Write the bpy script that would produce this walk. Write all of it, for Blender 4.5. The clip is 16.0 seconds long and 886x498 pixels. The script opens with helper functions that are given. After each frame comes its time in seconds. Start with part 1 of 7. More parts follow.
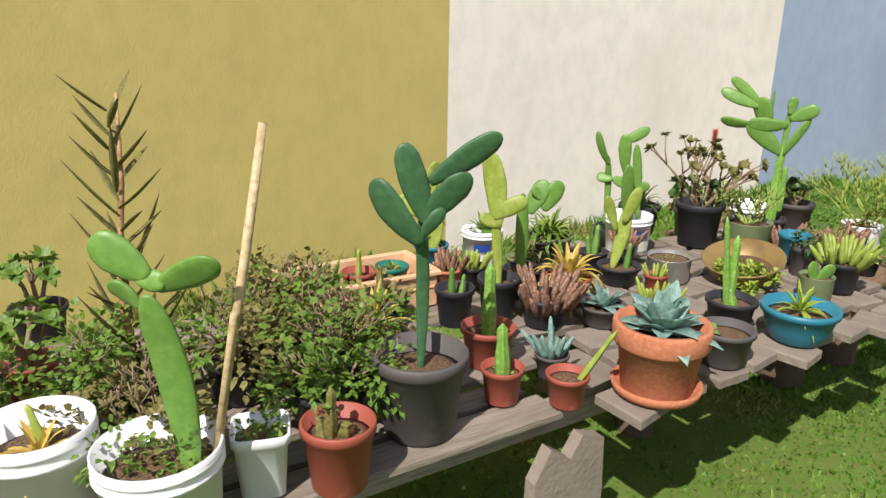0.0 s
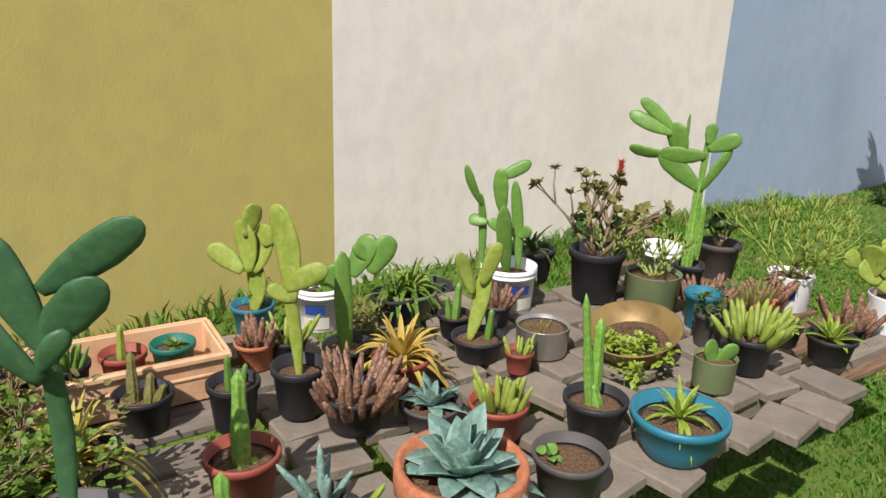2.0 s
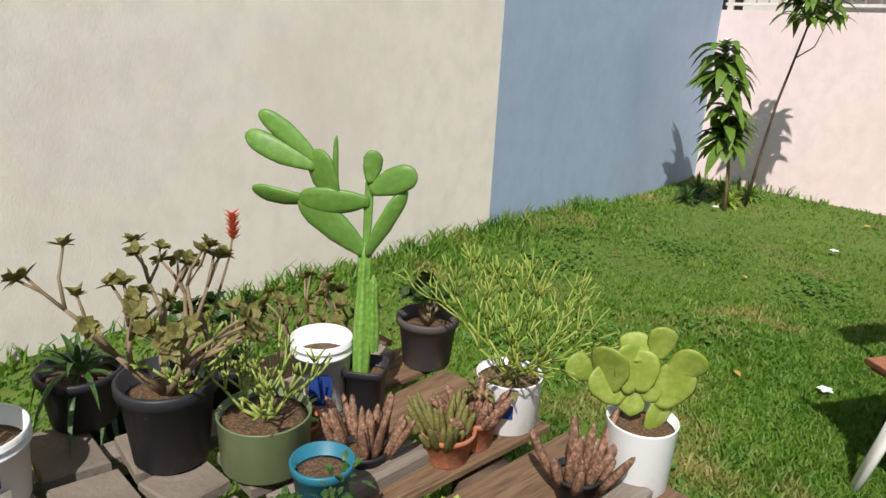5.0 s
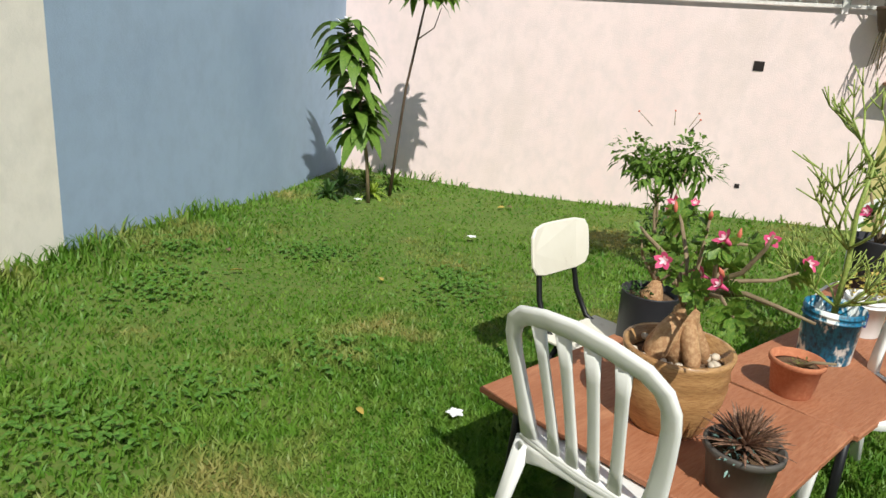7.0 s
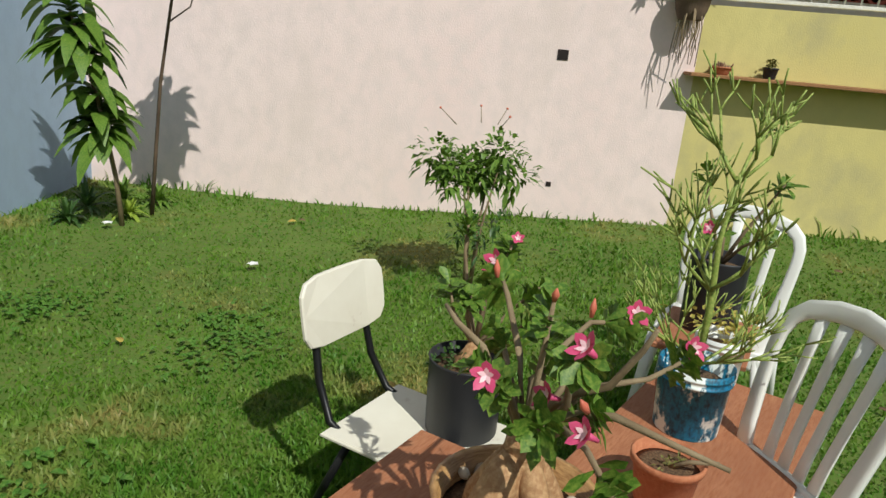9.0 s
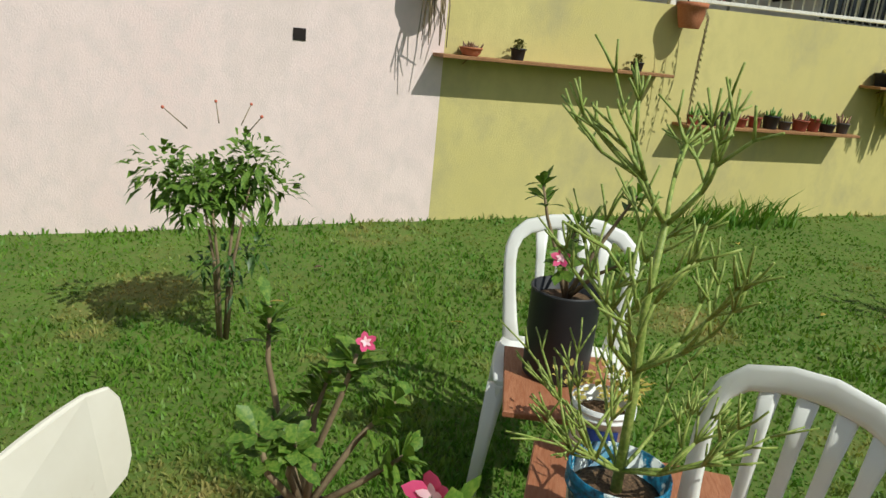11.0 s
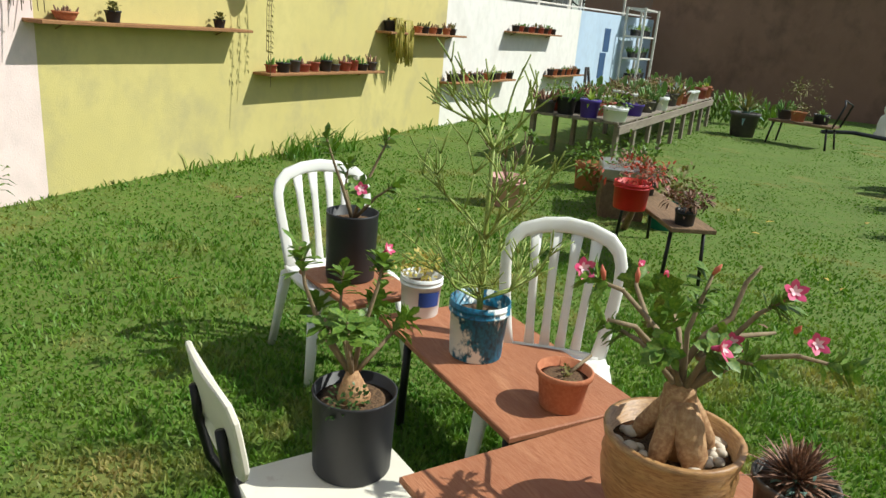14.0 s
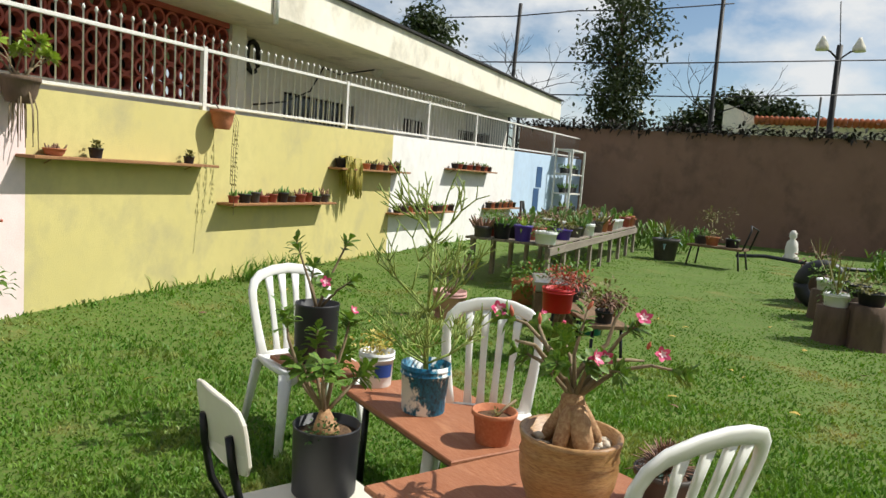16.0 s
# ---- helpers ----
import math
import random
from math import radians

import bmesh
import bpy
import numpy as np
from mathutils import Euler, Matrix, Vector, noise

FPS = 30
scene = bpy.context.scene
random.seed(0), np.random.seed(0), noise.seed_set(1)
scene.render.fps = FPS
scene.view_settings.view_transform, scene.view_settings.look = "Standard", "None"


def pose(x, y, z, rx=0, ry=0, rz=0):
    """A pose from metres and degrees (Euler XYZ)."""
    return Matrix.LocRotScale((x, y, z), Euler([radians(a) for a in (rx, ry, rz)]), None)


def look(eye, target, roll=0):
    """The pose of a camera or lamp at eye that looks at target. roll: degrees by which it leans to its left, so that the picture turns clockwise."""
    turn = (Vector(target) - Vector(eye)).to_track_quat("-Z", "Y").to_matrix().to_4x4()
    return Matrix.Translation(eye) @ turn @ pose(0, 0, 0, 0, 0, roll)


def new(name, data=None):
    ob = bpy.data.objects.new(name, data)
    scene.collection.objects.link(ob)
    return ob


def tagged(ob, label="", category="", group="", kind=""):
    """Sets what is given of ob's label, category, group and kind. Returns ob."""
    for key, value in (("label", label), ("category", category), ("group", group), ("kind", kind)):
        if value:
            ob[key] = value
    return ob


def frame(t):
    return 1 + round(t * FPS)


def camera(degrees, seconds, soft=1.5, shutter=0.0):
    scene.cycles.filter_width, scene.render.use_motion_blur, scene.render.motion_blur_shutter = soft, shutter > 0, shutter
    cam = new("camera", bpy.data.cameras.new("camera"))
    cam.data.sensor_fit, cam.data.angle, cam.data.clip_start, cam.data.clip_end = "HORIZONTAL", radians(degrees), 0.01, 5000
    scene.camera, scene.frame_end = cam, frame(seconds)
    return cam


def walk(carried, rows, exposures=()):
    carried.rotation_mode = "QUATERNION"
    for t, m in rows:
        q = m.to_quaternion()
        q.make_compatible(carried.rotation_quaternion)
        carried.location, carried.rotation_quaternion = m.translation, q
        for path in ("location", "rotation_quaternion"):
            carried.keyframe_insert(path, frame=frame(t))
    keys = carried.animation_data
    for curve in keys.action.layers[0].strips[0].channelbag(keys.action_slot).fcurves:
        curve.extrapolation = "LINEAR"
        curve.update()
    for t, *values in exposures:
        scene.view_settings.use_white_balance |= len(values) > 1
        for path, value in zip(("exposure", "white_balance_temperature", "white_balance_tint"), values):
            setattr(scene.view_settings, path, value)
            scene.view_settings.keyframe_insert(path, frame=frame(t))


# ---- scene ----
cam = camera(63.8, 16.0)
METRES, EYE, TILT, LEAN, TURN = 7.0, 1.5, -18.6, -0.86, 0.0
PATH = [
    (0, (0.087, 0.063, 1.41), (0.054, 1.971, 0.812), 1.0),
    (0.5, (0.246, 0.208, 1.407), (0.228, 2.118, 0.813), 1.4),
    (1, (0.376, 0.352, 1.404), (0.374, 2.261, 0.807), 1.7),
    (1.5, (0.498, 0.532, 1.426), (0.519, 2.439, 0.822), 2.2),
    (2, (0.585, 0.667, 1.459), (0.608, 2.574, 0.856), 2.1),
    (2.5, (0.705, 0.813, 1.472), (0.741, 2.716, 0.859), 2.1),
    (3, (0.866, 1.015, 1.475), (0.902, 2.915, 0.85), 1.7),
    (5.3, (1.59, 1.871, 1.436), (2.128, 3.693, 0.81), 3.5),
    (5.5, (1.659, 1.927, 1.42), (2.297, 3.718, 0.801), 3.8),
    (6, (1.895, 2.096, 1.381), (2.758, 3.793, 0.77), 4.1),
    (6.5, (2.094, 2.219, 1.387), (3.133, 3.818, 0.783), 4.3),
    (7, (2.242, 2.342, 1.365), (3.413, 3.849, 0.765), 4.6),
    (7.5, (2.392, 2.474, 1.351), (3.686, 3.879, 0.76), 4.9),
    (8, (2.58, 2.613, 1.351), (3.972, 3.923, 0.764), 5.0),
    (8.5, (2.772, 2.737, 1.338), (4.23, 3.974, 0.754), 5.2),
    (9, (2.963, 2.877, 1.325), (4.493, 4.027, 0.743), 5.3),
    (9.2, (3.034, 2.942, 1.328), (4.602, 4.043, 0.754), 5.5),
    (11.3, (3.617, 3.597, 1.293), (5.503, 3.898, 0.703), 5.6),
    (11.5, (3.647, 3.678, 1.281), (5.543, 3.865, 0.674), 5.5),
    (12, (3.66, 3.832, 1.255), (5.562, 3.726, 0.649), 5.1),
    (12.5, (3.551, 4.034, 1.265), (5.402, 3.584, 0.655), 5.4),
    (13, (3.326, 4.191, 1.31), (5.104, 3.497, 0.712), 4.9),
    (13.5, (3.115, 4.376, 1.329), (4.852, 3.585, 0.73), 5.0),
    (14, (2.924, 4.555, 1.38), (4.627, 3.694, 0.781), 4.9),
    (14.5, (2.72, 4.695, 1.41), (4.42, 3.753, 0.938), 5.1),
    (15, (2.536, 4.744, 1.402), (4.255, 3.765, 1.109), 4.6),
    (15.5, (2.434, 4.798, 1.343), (4.155, 3.803, 1.121), 4.5),
    (16, (2.351, 4.842, 1.297), (4.069, 3.84, 1.083), 4.3),
]
walk(cam, [(t, look(eye, target, roll)) for t, eye, target, roll in PATH],
     [(0.0, 0.38, 6500, 14), (1.5, 0.27, 6500, 14), (3.0, 0.06, 6500, 14), (5.5, 0.05, 6450, 10), (7.0, 0.08, 6400, 5), (8.0, -0.02, 6400, 3), (9.0, -0.25, 6400, 2), (11.5, -0.2, 6350, 0), (13.0, 0.04, 6350, 2), (14.5, 0.24, 6400, 2), (16.0, 0.25, 6450, 6)])

# ---------------------------------------------------------------- light
SUN = Vector((0.11, 0.26, -0.31)).normalized()      # the way the sunlight travels
world = bpy.data.worlds.new("sky")
scene.world = world
world.use_nodes = True
wn = world.node_tree.nodes
wl = world.node_tree.links
sky = wn.new("ShaderNodeTexSky")
sky.sky_type = "NISHITA"
sky.sun_disc = False
sky.sun_elevation = math.asin(-SUN.z)
sky.sun_rotation = math.atan2(-SUN.x, -SUN.y)
sky.altitude = 600
coord = wn.new("ShaderNodeTexCoord")
cl = wn.new("ShaderNodeTexNoise")
cl.inputs["Scale"].default_value = 3.2
cl.inputs["Detail"].default_value = 9
cl.inputs["Roughness"].default_value = 0.55
stretch = wn.new("ShaderNodeMapping")
stretch.inputs["Scale"].default_value = (1.0, 1.0, 1.9)
stretch.inputs["Location"].default_value = (0.35, 0.1, 0.25)
wl.new(coord.outputs["Generated"], stretch.inputs[0])
wl.new(stretch.outputs[0], cl.inputs["Vector"])
cr = wn.new("ShaderNodeValToRGB")
cr.color_ramp.elements[0].position, cr.color_ramp.elements[1].position = 0.47, 0.60
wl.new(cl.outputs["Fac"], cr.inputs[0])
mixc = wn.new("ShaderNodeMix")
mixc.data_type = "RGBA"
mixc.inputs["B"].default_value = (7.6, 7.6, 7.8, 1)
wl.new(cr.outputs["Color"], mixc.inputs["Factor"])
wl.new(sky.outputs[0], mixc.inputs["A"])
wl.new(mixc.outputs["Result"], wn["Background"].inputs[0])
wn["Background"].inputs[1].default_value = 0.09
sun = new("sun", bpy.data.lights.new("sun", "SUN"))
sun.data.energy, sun.data.angle, sun.data.color = 4.7, radians(0.53), (1.0, 0.965, 0.905)
sun.matrix_world = look((0, 0, 20), Vector((0, 0, 20)) + SUN)


# ---------------------------------------------------------------- materials
def lin(c):
    """A display colour 0..255 as linear."""
    return tuple((v / 255 / 12.92 if v / 255 <= 0.04045 else ((v / 255 + 0.055) / 1.055) ** 2.4) for v in c)


def mat(name, a, b=None, scale=6.0, rough=0.7, bump=0.0, bscale=60.0, metal=0.0, spec=0.4, fine=None, vary=0.0,
        trans=0.0, stain=None, stain_scale=1.2, stain_at=(0.55, 0.75), squash=(1, 1, 1), alpha=1.0, coat=0.0):
    """A surface with colour variation at two scales, stains, relief. a, b: display colours."""
    m = bpy.data.materials.new(name)
    m.use_nodes = True
    n, l = m.node_tree.nodes, m.node_tree.links
    bsdf = n["Principled BSDF"]
    bsdf.inputs["Roughness"].default_value = rough
    bsdf.inputs["Metallic"].default_value = metal
    bsdf.inputs["Specular IOR Level"].default_value = spec
    bsdf.inputs["Coat Weight"].default_value = coat
    b = b or tuple(v * 0.86 for v in a)
    tc = n.new("ShaderNodeTexCoord")
    mp = n.new("ShaderNodeMapping")
    mp.inputs["Scale"].default_value = squash
    l.new(tc.outputs["Object"], mp.inputs[0])

    def tex(s, detail=5, rgh=0.6):
        t = n.new("ShaderNodeTexNoise")
        t.inputs["Scale"].default_value, t.inputs["Detail"].default_value, t.inputs["Roughness"].default_value = s, detail, rgh
        l.new(mp.outputs[0], t.inputs["Vector"])
        return t.outputs["Fac"]

    def ramp(src, p, q):
        r = n.new("ShaderNodeMapRange")
        r.inputs["From Min"].default_value, r.inputs["From Max"].default_value = p, q
        l.new(src, r.inputs["Value"])
        return r.outputs["Result"]

    def mix(fac, x, y, mode="MIX"):
        k = n.new("ShaderNodeMix")
        k.data_type, k.blend_type = "RGBA", mode
        if isinstance(fac, float):
            k.inputs["Factor"].default_value = fac
        else:
            l.new(fac, k.inputs["Factor"])
        for key, v in (("A", x), ("B", y)):
            if isinstance(v, tuple):
                k.inputs[key].default_value = (*v, 1)
            else:
                l.new(v, k.inputs[key])
        return k.outputs["Result"]

    col = mix(ramp(tex(scale), 0.3, 0.7), lin(a), lin(b))
    if fine:
        col = mix(ramp(tex(scale * 9, 3), 0.42, 0.68), col, lin(fine))
    if stain:
        col = mix(ramp(tex(stain_scale, 7, 0.65), *stain_at), col, lin(stain))
    if vary:
        info = n.new("ShaderNodeObjectInfo")
        hsv = n.new("ShaderNodeHueSaturation")
        l.new(col, hsv.inputs["Color"])
        r = n.new("ShaderNodeMapRange")
        r.inputs["To Min"].default_value, r.inputs["To Max"].default_value = 1 - vary, 1 + vary
        l.new(info.outputs["Random"], r.inputs["Value"])
        l.new(r.outputs["Result"], hsv.inputs["Value"])
        col = hsv.outputs["Color"]
    l.new(col, bsdf.inputs["Base Color"])
    if bump:
        bp = n.new("ShaderNodeBump")
        bp.inputs["Strength"].default_value = min(1.0, bump)
        bp.inputs["Distance"].default_value = 0.006
        l.new(tex(bscale, 4), bp.inputs["Height"])
        l.new(bp.outputs[0], bsdf.inputs["Normal"])
    if trans:
        tr = n.new("ShaderNodeBsdfTranslucent")
        l.new(mix(1.0, col, (0.95, 1.0, 0.45), "MULTIPLY"), tr.inputs["Color"])
        ms = n.new("ShaderNodeMixShader")
        ms.inputs[0].default_value = trans
        l.new(bsdf.outputs[0], ms.inputs[1])
        l.new(tr.outputs[0], ms.inputs[2])
        l.new(ms.outputs[0], n["Material Output"].inputs[0])
    return m


def wall_mat(name, a, b, stain):
    return mat(name, a, b, scale=0.9, rough=0.88, bump=0.35, bscale=85, fine=tuple(v * 0.95 for v in a), stain=stain,
               stain_scale=1.5, stain_at=(0.52, 0.78), squash=(1, 1, 0.75), spec=0.25)


M = {
    "oliveA": wall_mat("olive wall paint", (194, 178, 108), (188, 172, 101), (178, 162, 98)),
    "creamA": wall_mat("cream wall paint", (238, 230, 218), (234, 225, 213), (222, 212, 198)),
    "blueA": wall_mat("pale blue wall paint", (158, 175, 196), (152, 170, 191), (142, 159, 181)),
    "pink": wall_mat("pale pink wall paint", (238, 217, 213), (235, 210, 206), (222, 202, 196)),
    "oliveB": wall_mat("yellow olive wall paint", (208, 194, 130), (198, 184, 120), (170, 160, 122)),
    "whiteB": wall_mat("white wall paint", (236, 232, 226), (230, 226, 220), (212, 206, 198)),
    "blueB": wall_mat("light blue wall paint", (188, 206, 226), (180, 200, 222), (166, 184, 206)),
    "brown": wall_mat("dark brown plaster", (140, 108, 90), (124, 94, 78), (100, 78, 66)),
    "housewall": wall_mat("white house wall", (222, 216, 206), (214, 206, 194), (186, 178, 166)),
    "fascia": wall_mat("cream fascia", (238, 230, 214), (230, 220, 200), (170, 160, 142)),
    "soil": mat("soil", (92, 68, 48), (58, 44, 32), scale=18, rough=0.95, bump=1.0, bscale=70, fine=(122, 96, 70)),
    "lawn": mat("lawn soil and thatch", (92, 118, 42), (74, 100, 34), scale=3.5, rough=0.95, bump=1.0, bscale=45,
                fine=(96, 104, 48), stain=(128, 118, 66), stain_scale=1.1, stain_at=(0.58, 0.8)),
    "bars": mat("white painted steel", (226, 224, 220), (210, 206, 198), scale=14, rough=0.45, fine=(196, 188, 176)),
    # near-black colour that stands in for the shade inside openings
    "dark": mat("painted interior shade", (44, 34, 32), (30, 24, 24), scale=3, rough=0.9),
    "cobogo": mat("terracotta red breeze block", (176, 92, 82), (150, 74, 66), scale=8, rough=0.85, bump=0.3),
    "roof": mat("orange roof tile", (196, 110, 76), (168, 90, 62), scale=5, rough=0.85, bump=0.6, bscale=20),
    "shelfwood": mat("weathered shelf wood", (176, 128, 84), (140, 98, 62), scale=5, rough=0.75, bump=0.4, squash=(1, 8, 8), fine=(112, 78, 50)),
    "steelgrey": mat("galvanised steel", (170, 170, 168), (140, 140, 140), scale=10, rough=0.4, metal=0.7),
    "pole": mat("dark steel pole", (52, 48, 46), (38, 36, 36), scale=6, rough=0.6, metal=0.3),
    "glassdark": mat("dark window glass", (40, 42, 46), (30, 32, 36), scale=2, rough=0.12, spec=0.6),
}


# ---------------------------------------------------------------- geometry
class Geo:
    """Collects vertices and faces of one mesh."""

    def __init__(self):
        self.v, self.f = [], []

    def add(self, verts, faces):
        k = len(self.v)
        self.v += [tuple(p) for p in verts]
        self.f += [tuple(k + i for i in q) for q in faces]
        return self

    def box(self, c, s, m=None, bevel=0.0):
        x, y, z = (v / 2 for v in s)
        e = min(bevel, x * 0.9, y * 0.9, z * 0.9)
        m = m or Matrix()
        if e <= 0:
            vs = [Vector((i * x, j * y, k * z)) for i in (-1, 1) for j in (-1, 1) for k in (-1, 1)]
            fs = [(0, 1, 3, 2), (4, 6, 7, 5), (0, 4, 5, 1), (2, 3, 7, 6), (0, 2, 6, 4), (1, 5, 7, 3)]
        else:
            ring = lambda ex, ey, zz: [Vector((sx * ex, sy * ey, zz)) for sx, sy in ((-1, -1), (1, -1), (1, 1), (-1, 1))]
            vs = ring(x - e, y - e, -z) + ring(x, y, -z + e) + ring(x, y, z - e) + ring(x - e, y - e, z)
            fs = [(3, 2, 1, 0), (12, 13, 14, 15)]
            for r in range(3):
                for i in range(4):
                    j = (i + 1) % 4
                    fs.append((r * 4 + i, r * 4 + j, r * 4 + 4 + j, r * 4 + 4 + i))
        return self.add([m @ (v + Vector(c)) for v in vs], fs)

    def tube(self, pts, radii, n=8, flat=1.0, caps=True):
        pts = [Vector(p) for p in pts]
        if not isinstance(radii, (list, tuple)):
            radii = [radii] * len(pts)
        vs, fs = [], []
        ref = Vector((0.31, 0.17, 0.93))
        for i, p in enumerate(pts):
            d = (pts[min(i + 1, len(pts) - 1)] - pts[max(i - 1, 0)])
            d = d.normalized() if d.length > 1e-9 else Vector((0, 0, 1))
            if abs(d.dot(ref)) > 0.95:
                a = d.cross(Vector((1, 0.2, 0))).normalized()
            else:
                a = d.cross(ref).normalized()
            b = d.cross(a)
            for k in range(n):
                t = 2 * math.pi * k / n
                vs.append(p + radii[i] * (math.cos(t) * a + flat * math.sin(t) * b))
        for i in range(len(pts) - 1):
            for k in range(n):
                j = (k + 1) % n
                fs.append((i * n + k, i * n + j, (i + 1) * n + j, (i + 1) * n + k))
        if caps:
            fs.append(tuple(range(n - 1, -1, -1)))
            fs.append(tuple((len(pts) - 1) * n + k for k in range(n)))
        return self.add(vs, fs)

    def lathe(self, prof, n=28, m=None, square=0.0):
        """A profile of (radius, height) turned about z; square > 0 pulls it towards a square plan."""
        m = m or Matrix()
        vs, fs = [], []
        for r, z in prof:
            for k in range(n):
                t = 2 * math.pi * k / n
                c, s = math.cos(t), math.sin(t)
                g = 1.0 if not square else (1 - square) + square / max(abs(c), abs(s)) * 0.92
                vs.append(m @ Vector((r * c * g, r * s * g, z)))
        for i in range(len(prof) - 1):
            for k in range(n):
                j = (k + 1) % n
                fs.append((i * n + k, i * n + j, (i + 1) * n + j, (i + 1) * n + k))
        fs.append(tuple(range(n - 1, -1, -1)))
        fs.append(tuple((len(prof) - 1) * n + k for k in range(n)))
        return self.add(vs, fs)

    def pad(self, base, way, side, length, width, thick, n=12):
        """A cactus pad: flat, egg-shaped, rooted at base, growing along way, flat across side."""
        w = Vector(way).normalized()
        s = (Vector(side) - w * Vector(side).dot(w)).normalized()
        t = w.cross(s)
        us = (0.02, 0.10, 0.26, 0.44, 0.60, 0.74, 0.85, 0.93, 0.98)
        rings = len(us) + 1
        vs, fs = [Vector(base)], []
        bend = 0.05 * math.sin(7.1 * length * 100 + 3.3 * width * 100)
        for u in us:
            end = math.sqrt(max(0.0, 1 - (max(0.0, u - 0.66) / 0.34) ** 2.2))
            r = (0.36 + 0.64 * math.sin(math.pi / 2 * min(1.0, u / 0.58))) * end * (1 + 0.03 * math.sin(u * 17 + length * 90))
            c = Vector(base) + w * length * u + t * length * bend * math.sin(math.pi * u) + s * length * bend * 0.6 * math.sin(math.pi * u)
            for k in range(n):
                a = 2 * math.pi * k / n
                q = math.sin(a)
                vs.append(c + s * math.cos(a) * r * width / 2 + t * math.copysign(abs(q) ** 0.7, q) * thick / 2 * (0.25 + 0.6 * end))
        vs.append(Vector(base) + w * length)
        for k in range(n):
            j = (k + 1) % n
            fs.append((0, 1 + j, 1 + k))
            for i in range(rings - 2):
                fs.append((1 + i * n + k, 1 + i * n + j, 1 + (i + 1) * n + j, 1 + (i + 1) * n + k))
            fs.append((1 + (rings - 2) * n + k, 1 + (rings - 2) * n + j, len(vs) - 1))
        return self.add(vs, fs)

    def leaf(self, base, way, up, length, width, droop=0.3, fold=0.15, n=5, blunt=0.0, thick=0.0):
        """A curved leaf with a fold down its middle."""
        w = Vector(way).normalized()
        s = w.cross(Vector(up))
        s = s.normalized() if s.length > 1e-6 else w.orthogonal().normalized()
        u = s.cross(w)
        vs, fs = [], []
        for i in range(n + 1):
            t = i / n
            c = Vector(base) + w * length * (t - droop * 0.25 * t * t) - Vector((0, 0, 1)) * droop * length * t * t
            half = width / 2 * (math.sin(math.pi * min(1.0, (0.12 + 0.88 * t) ** (0.75 + blunt))) ** 0.8 + 0.02)
            vs += [c - s * half + u * fold * half, c, c + s * half + u * fold * half]
            if i:
                q = 3 * (i - 1)
                fs += [(q, q + 1, q + 4, q + 3), (q + 1, q + 2, q + 5, q + 4)]
        if thick:
            k = len(vs)
            vs += [v - u * thick * (1 - 0.7 * (j // 3) / n) * (1.0 if j % 3 == 1 else 0.35) for j, v in enumerate(vs)]
            fs += [tuple(reversed([k + i for i in q])) for q in fs]
            for i in range(n):
                for o, rev in ((0, 0), (2, 1)):
                    a, b = 3 * i + o, 3 * i + 3 + o
                    q = (a, b, k + b, k + a)
                    fs.append(tuple(reversed(q)) if rev else q)
        return self.add(vs, fs)

    def band(self, pts, face, widths, thick, n=10):
        """A rounded flat strip along pts whose broad side looks along face."""
        pts, face = [Vector(p) for p in pts], Vector(face).normalized()
        vs, fs = [], []
        for i, p in enumerate(pts):
            d = (pts[min(i + 1, len(pts) - 1)] - pts[max(i - 1, 0)]).normalized()
            side = d.cross(face).normalized()
            out = side.cross(d)
            for k in range(n):
                c, q = math.cos(2 * math.pi * k / n), math.sin(2 * math.pi * k / n)
                vs.append(p + side * math.copysign(abs(c) ** 0.6, c) * widths[i] / 2 + out * math.copysign(abs(q) ** 0.6, q) * thick / 2)
        for i in range(len(pts) - 1):
            fs += [(i * n + k, i * n + (k + 1) % n, (i + 1) * n + (k + 1) % n, (i + 1) * n + k) for k in range(n)]
        fs += [tuple(range(n - 1, -1, -1)), tuple((len(pts) - 1) * n + k for k in range(n))]
        return self.add(vs, fs)

    def ball(self, c, r, n=10, squash=(1, 1, 1), rough=0.0, rng=None):
        vs, fs = [], []
        m = n // 2
        for i in range(1, m):
            a = math.pi * i / m
            for k in range(n):
                b = 2 * math.pi * k / n
                g = r * (1 + (rng.uniform(-rough, rough) if rng else 0))
                vs.append(Vector(c) + Vector((math.sin(a) * math.cos(b) * squash[0], math.sin(a) * math.sin(b) * squash[1], math.cos(a) * squash[2])) * g)
        vs += [Vector(c) + Vector((0, 0, r * squash[2])), Vector(c) - Vector((0, 0, r * squash[2]))]
        for k in range(n):
            j = (k + 1) % n
            fs.append((len(vs) - 2, k, j))
            fs.append((len(vs) - 1, (m - 2) * n + j, (m - 2) * n + k))
            for i in range(m - 2):
                fs.append((i * n + k, (i + 1) * n + k, (i + 1) * n + j, i * n + j))
        return self.add(vs, fs)

    def mesh(self, name, material, smooth=True):
        me = bpy.data.meshes.new(name)
        me.from_pydata(self.v, [], self.f)
        if smooth:
            me.polygons.foreach_set("use_smooth", [True] * len(me.polygons))
        me.materials.append(material)
        me.update()
        return me


def part(name, geo, material, parent=None, label="", smooth=True, at=None):
    ob = new(name, geo if isinstance(geo, bpy.types.Mesh) else geo.mesh(name, material, smooth))
    if parent:
        ob.parent = parent
    if at is not None:
        ob.matrix_basis = at
    if label:
        ob["label"] = label
    return ob


def thing(name, label, category, m=None, group="", kind=""):
    ob = new(name)
    ob.empty_display_size = 0.05
    if m is not None:
        ob.matrix_basis = m
    return tagged(ob, label, category, group, kind)


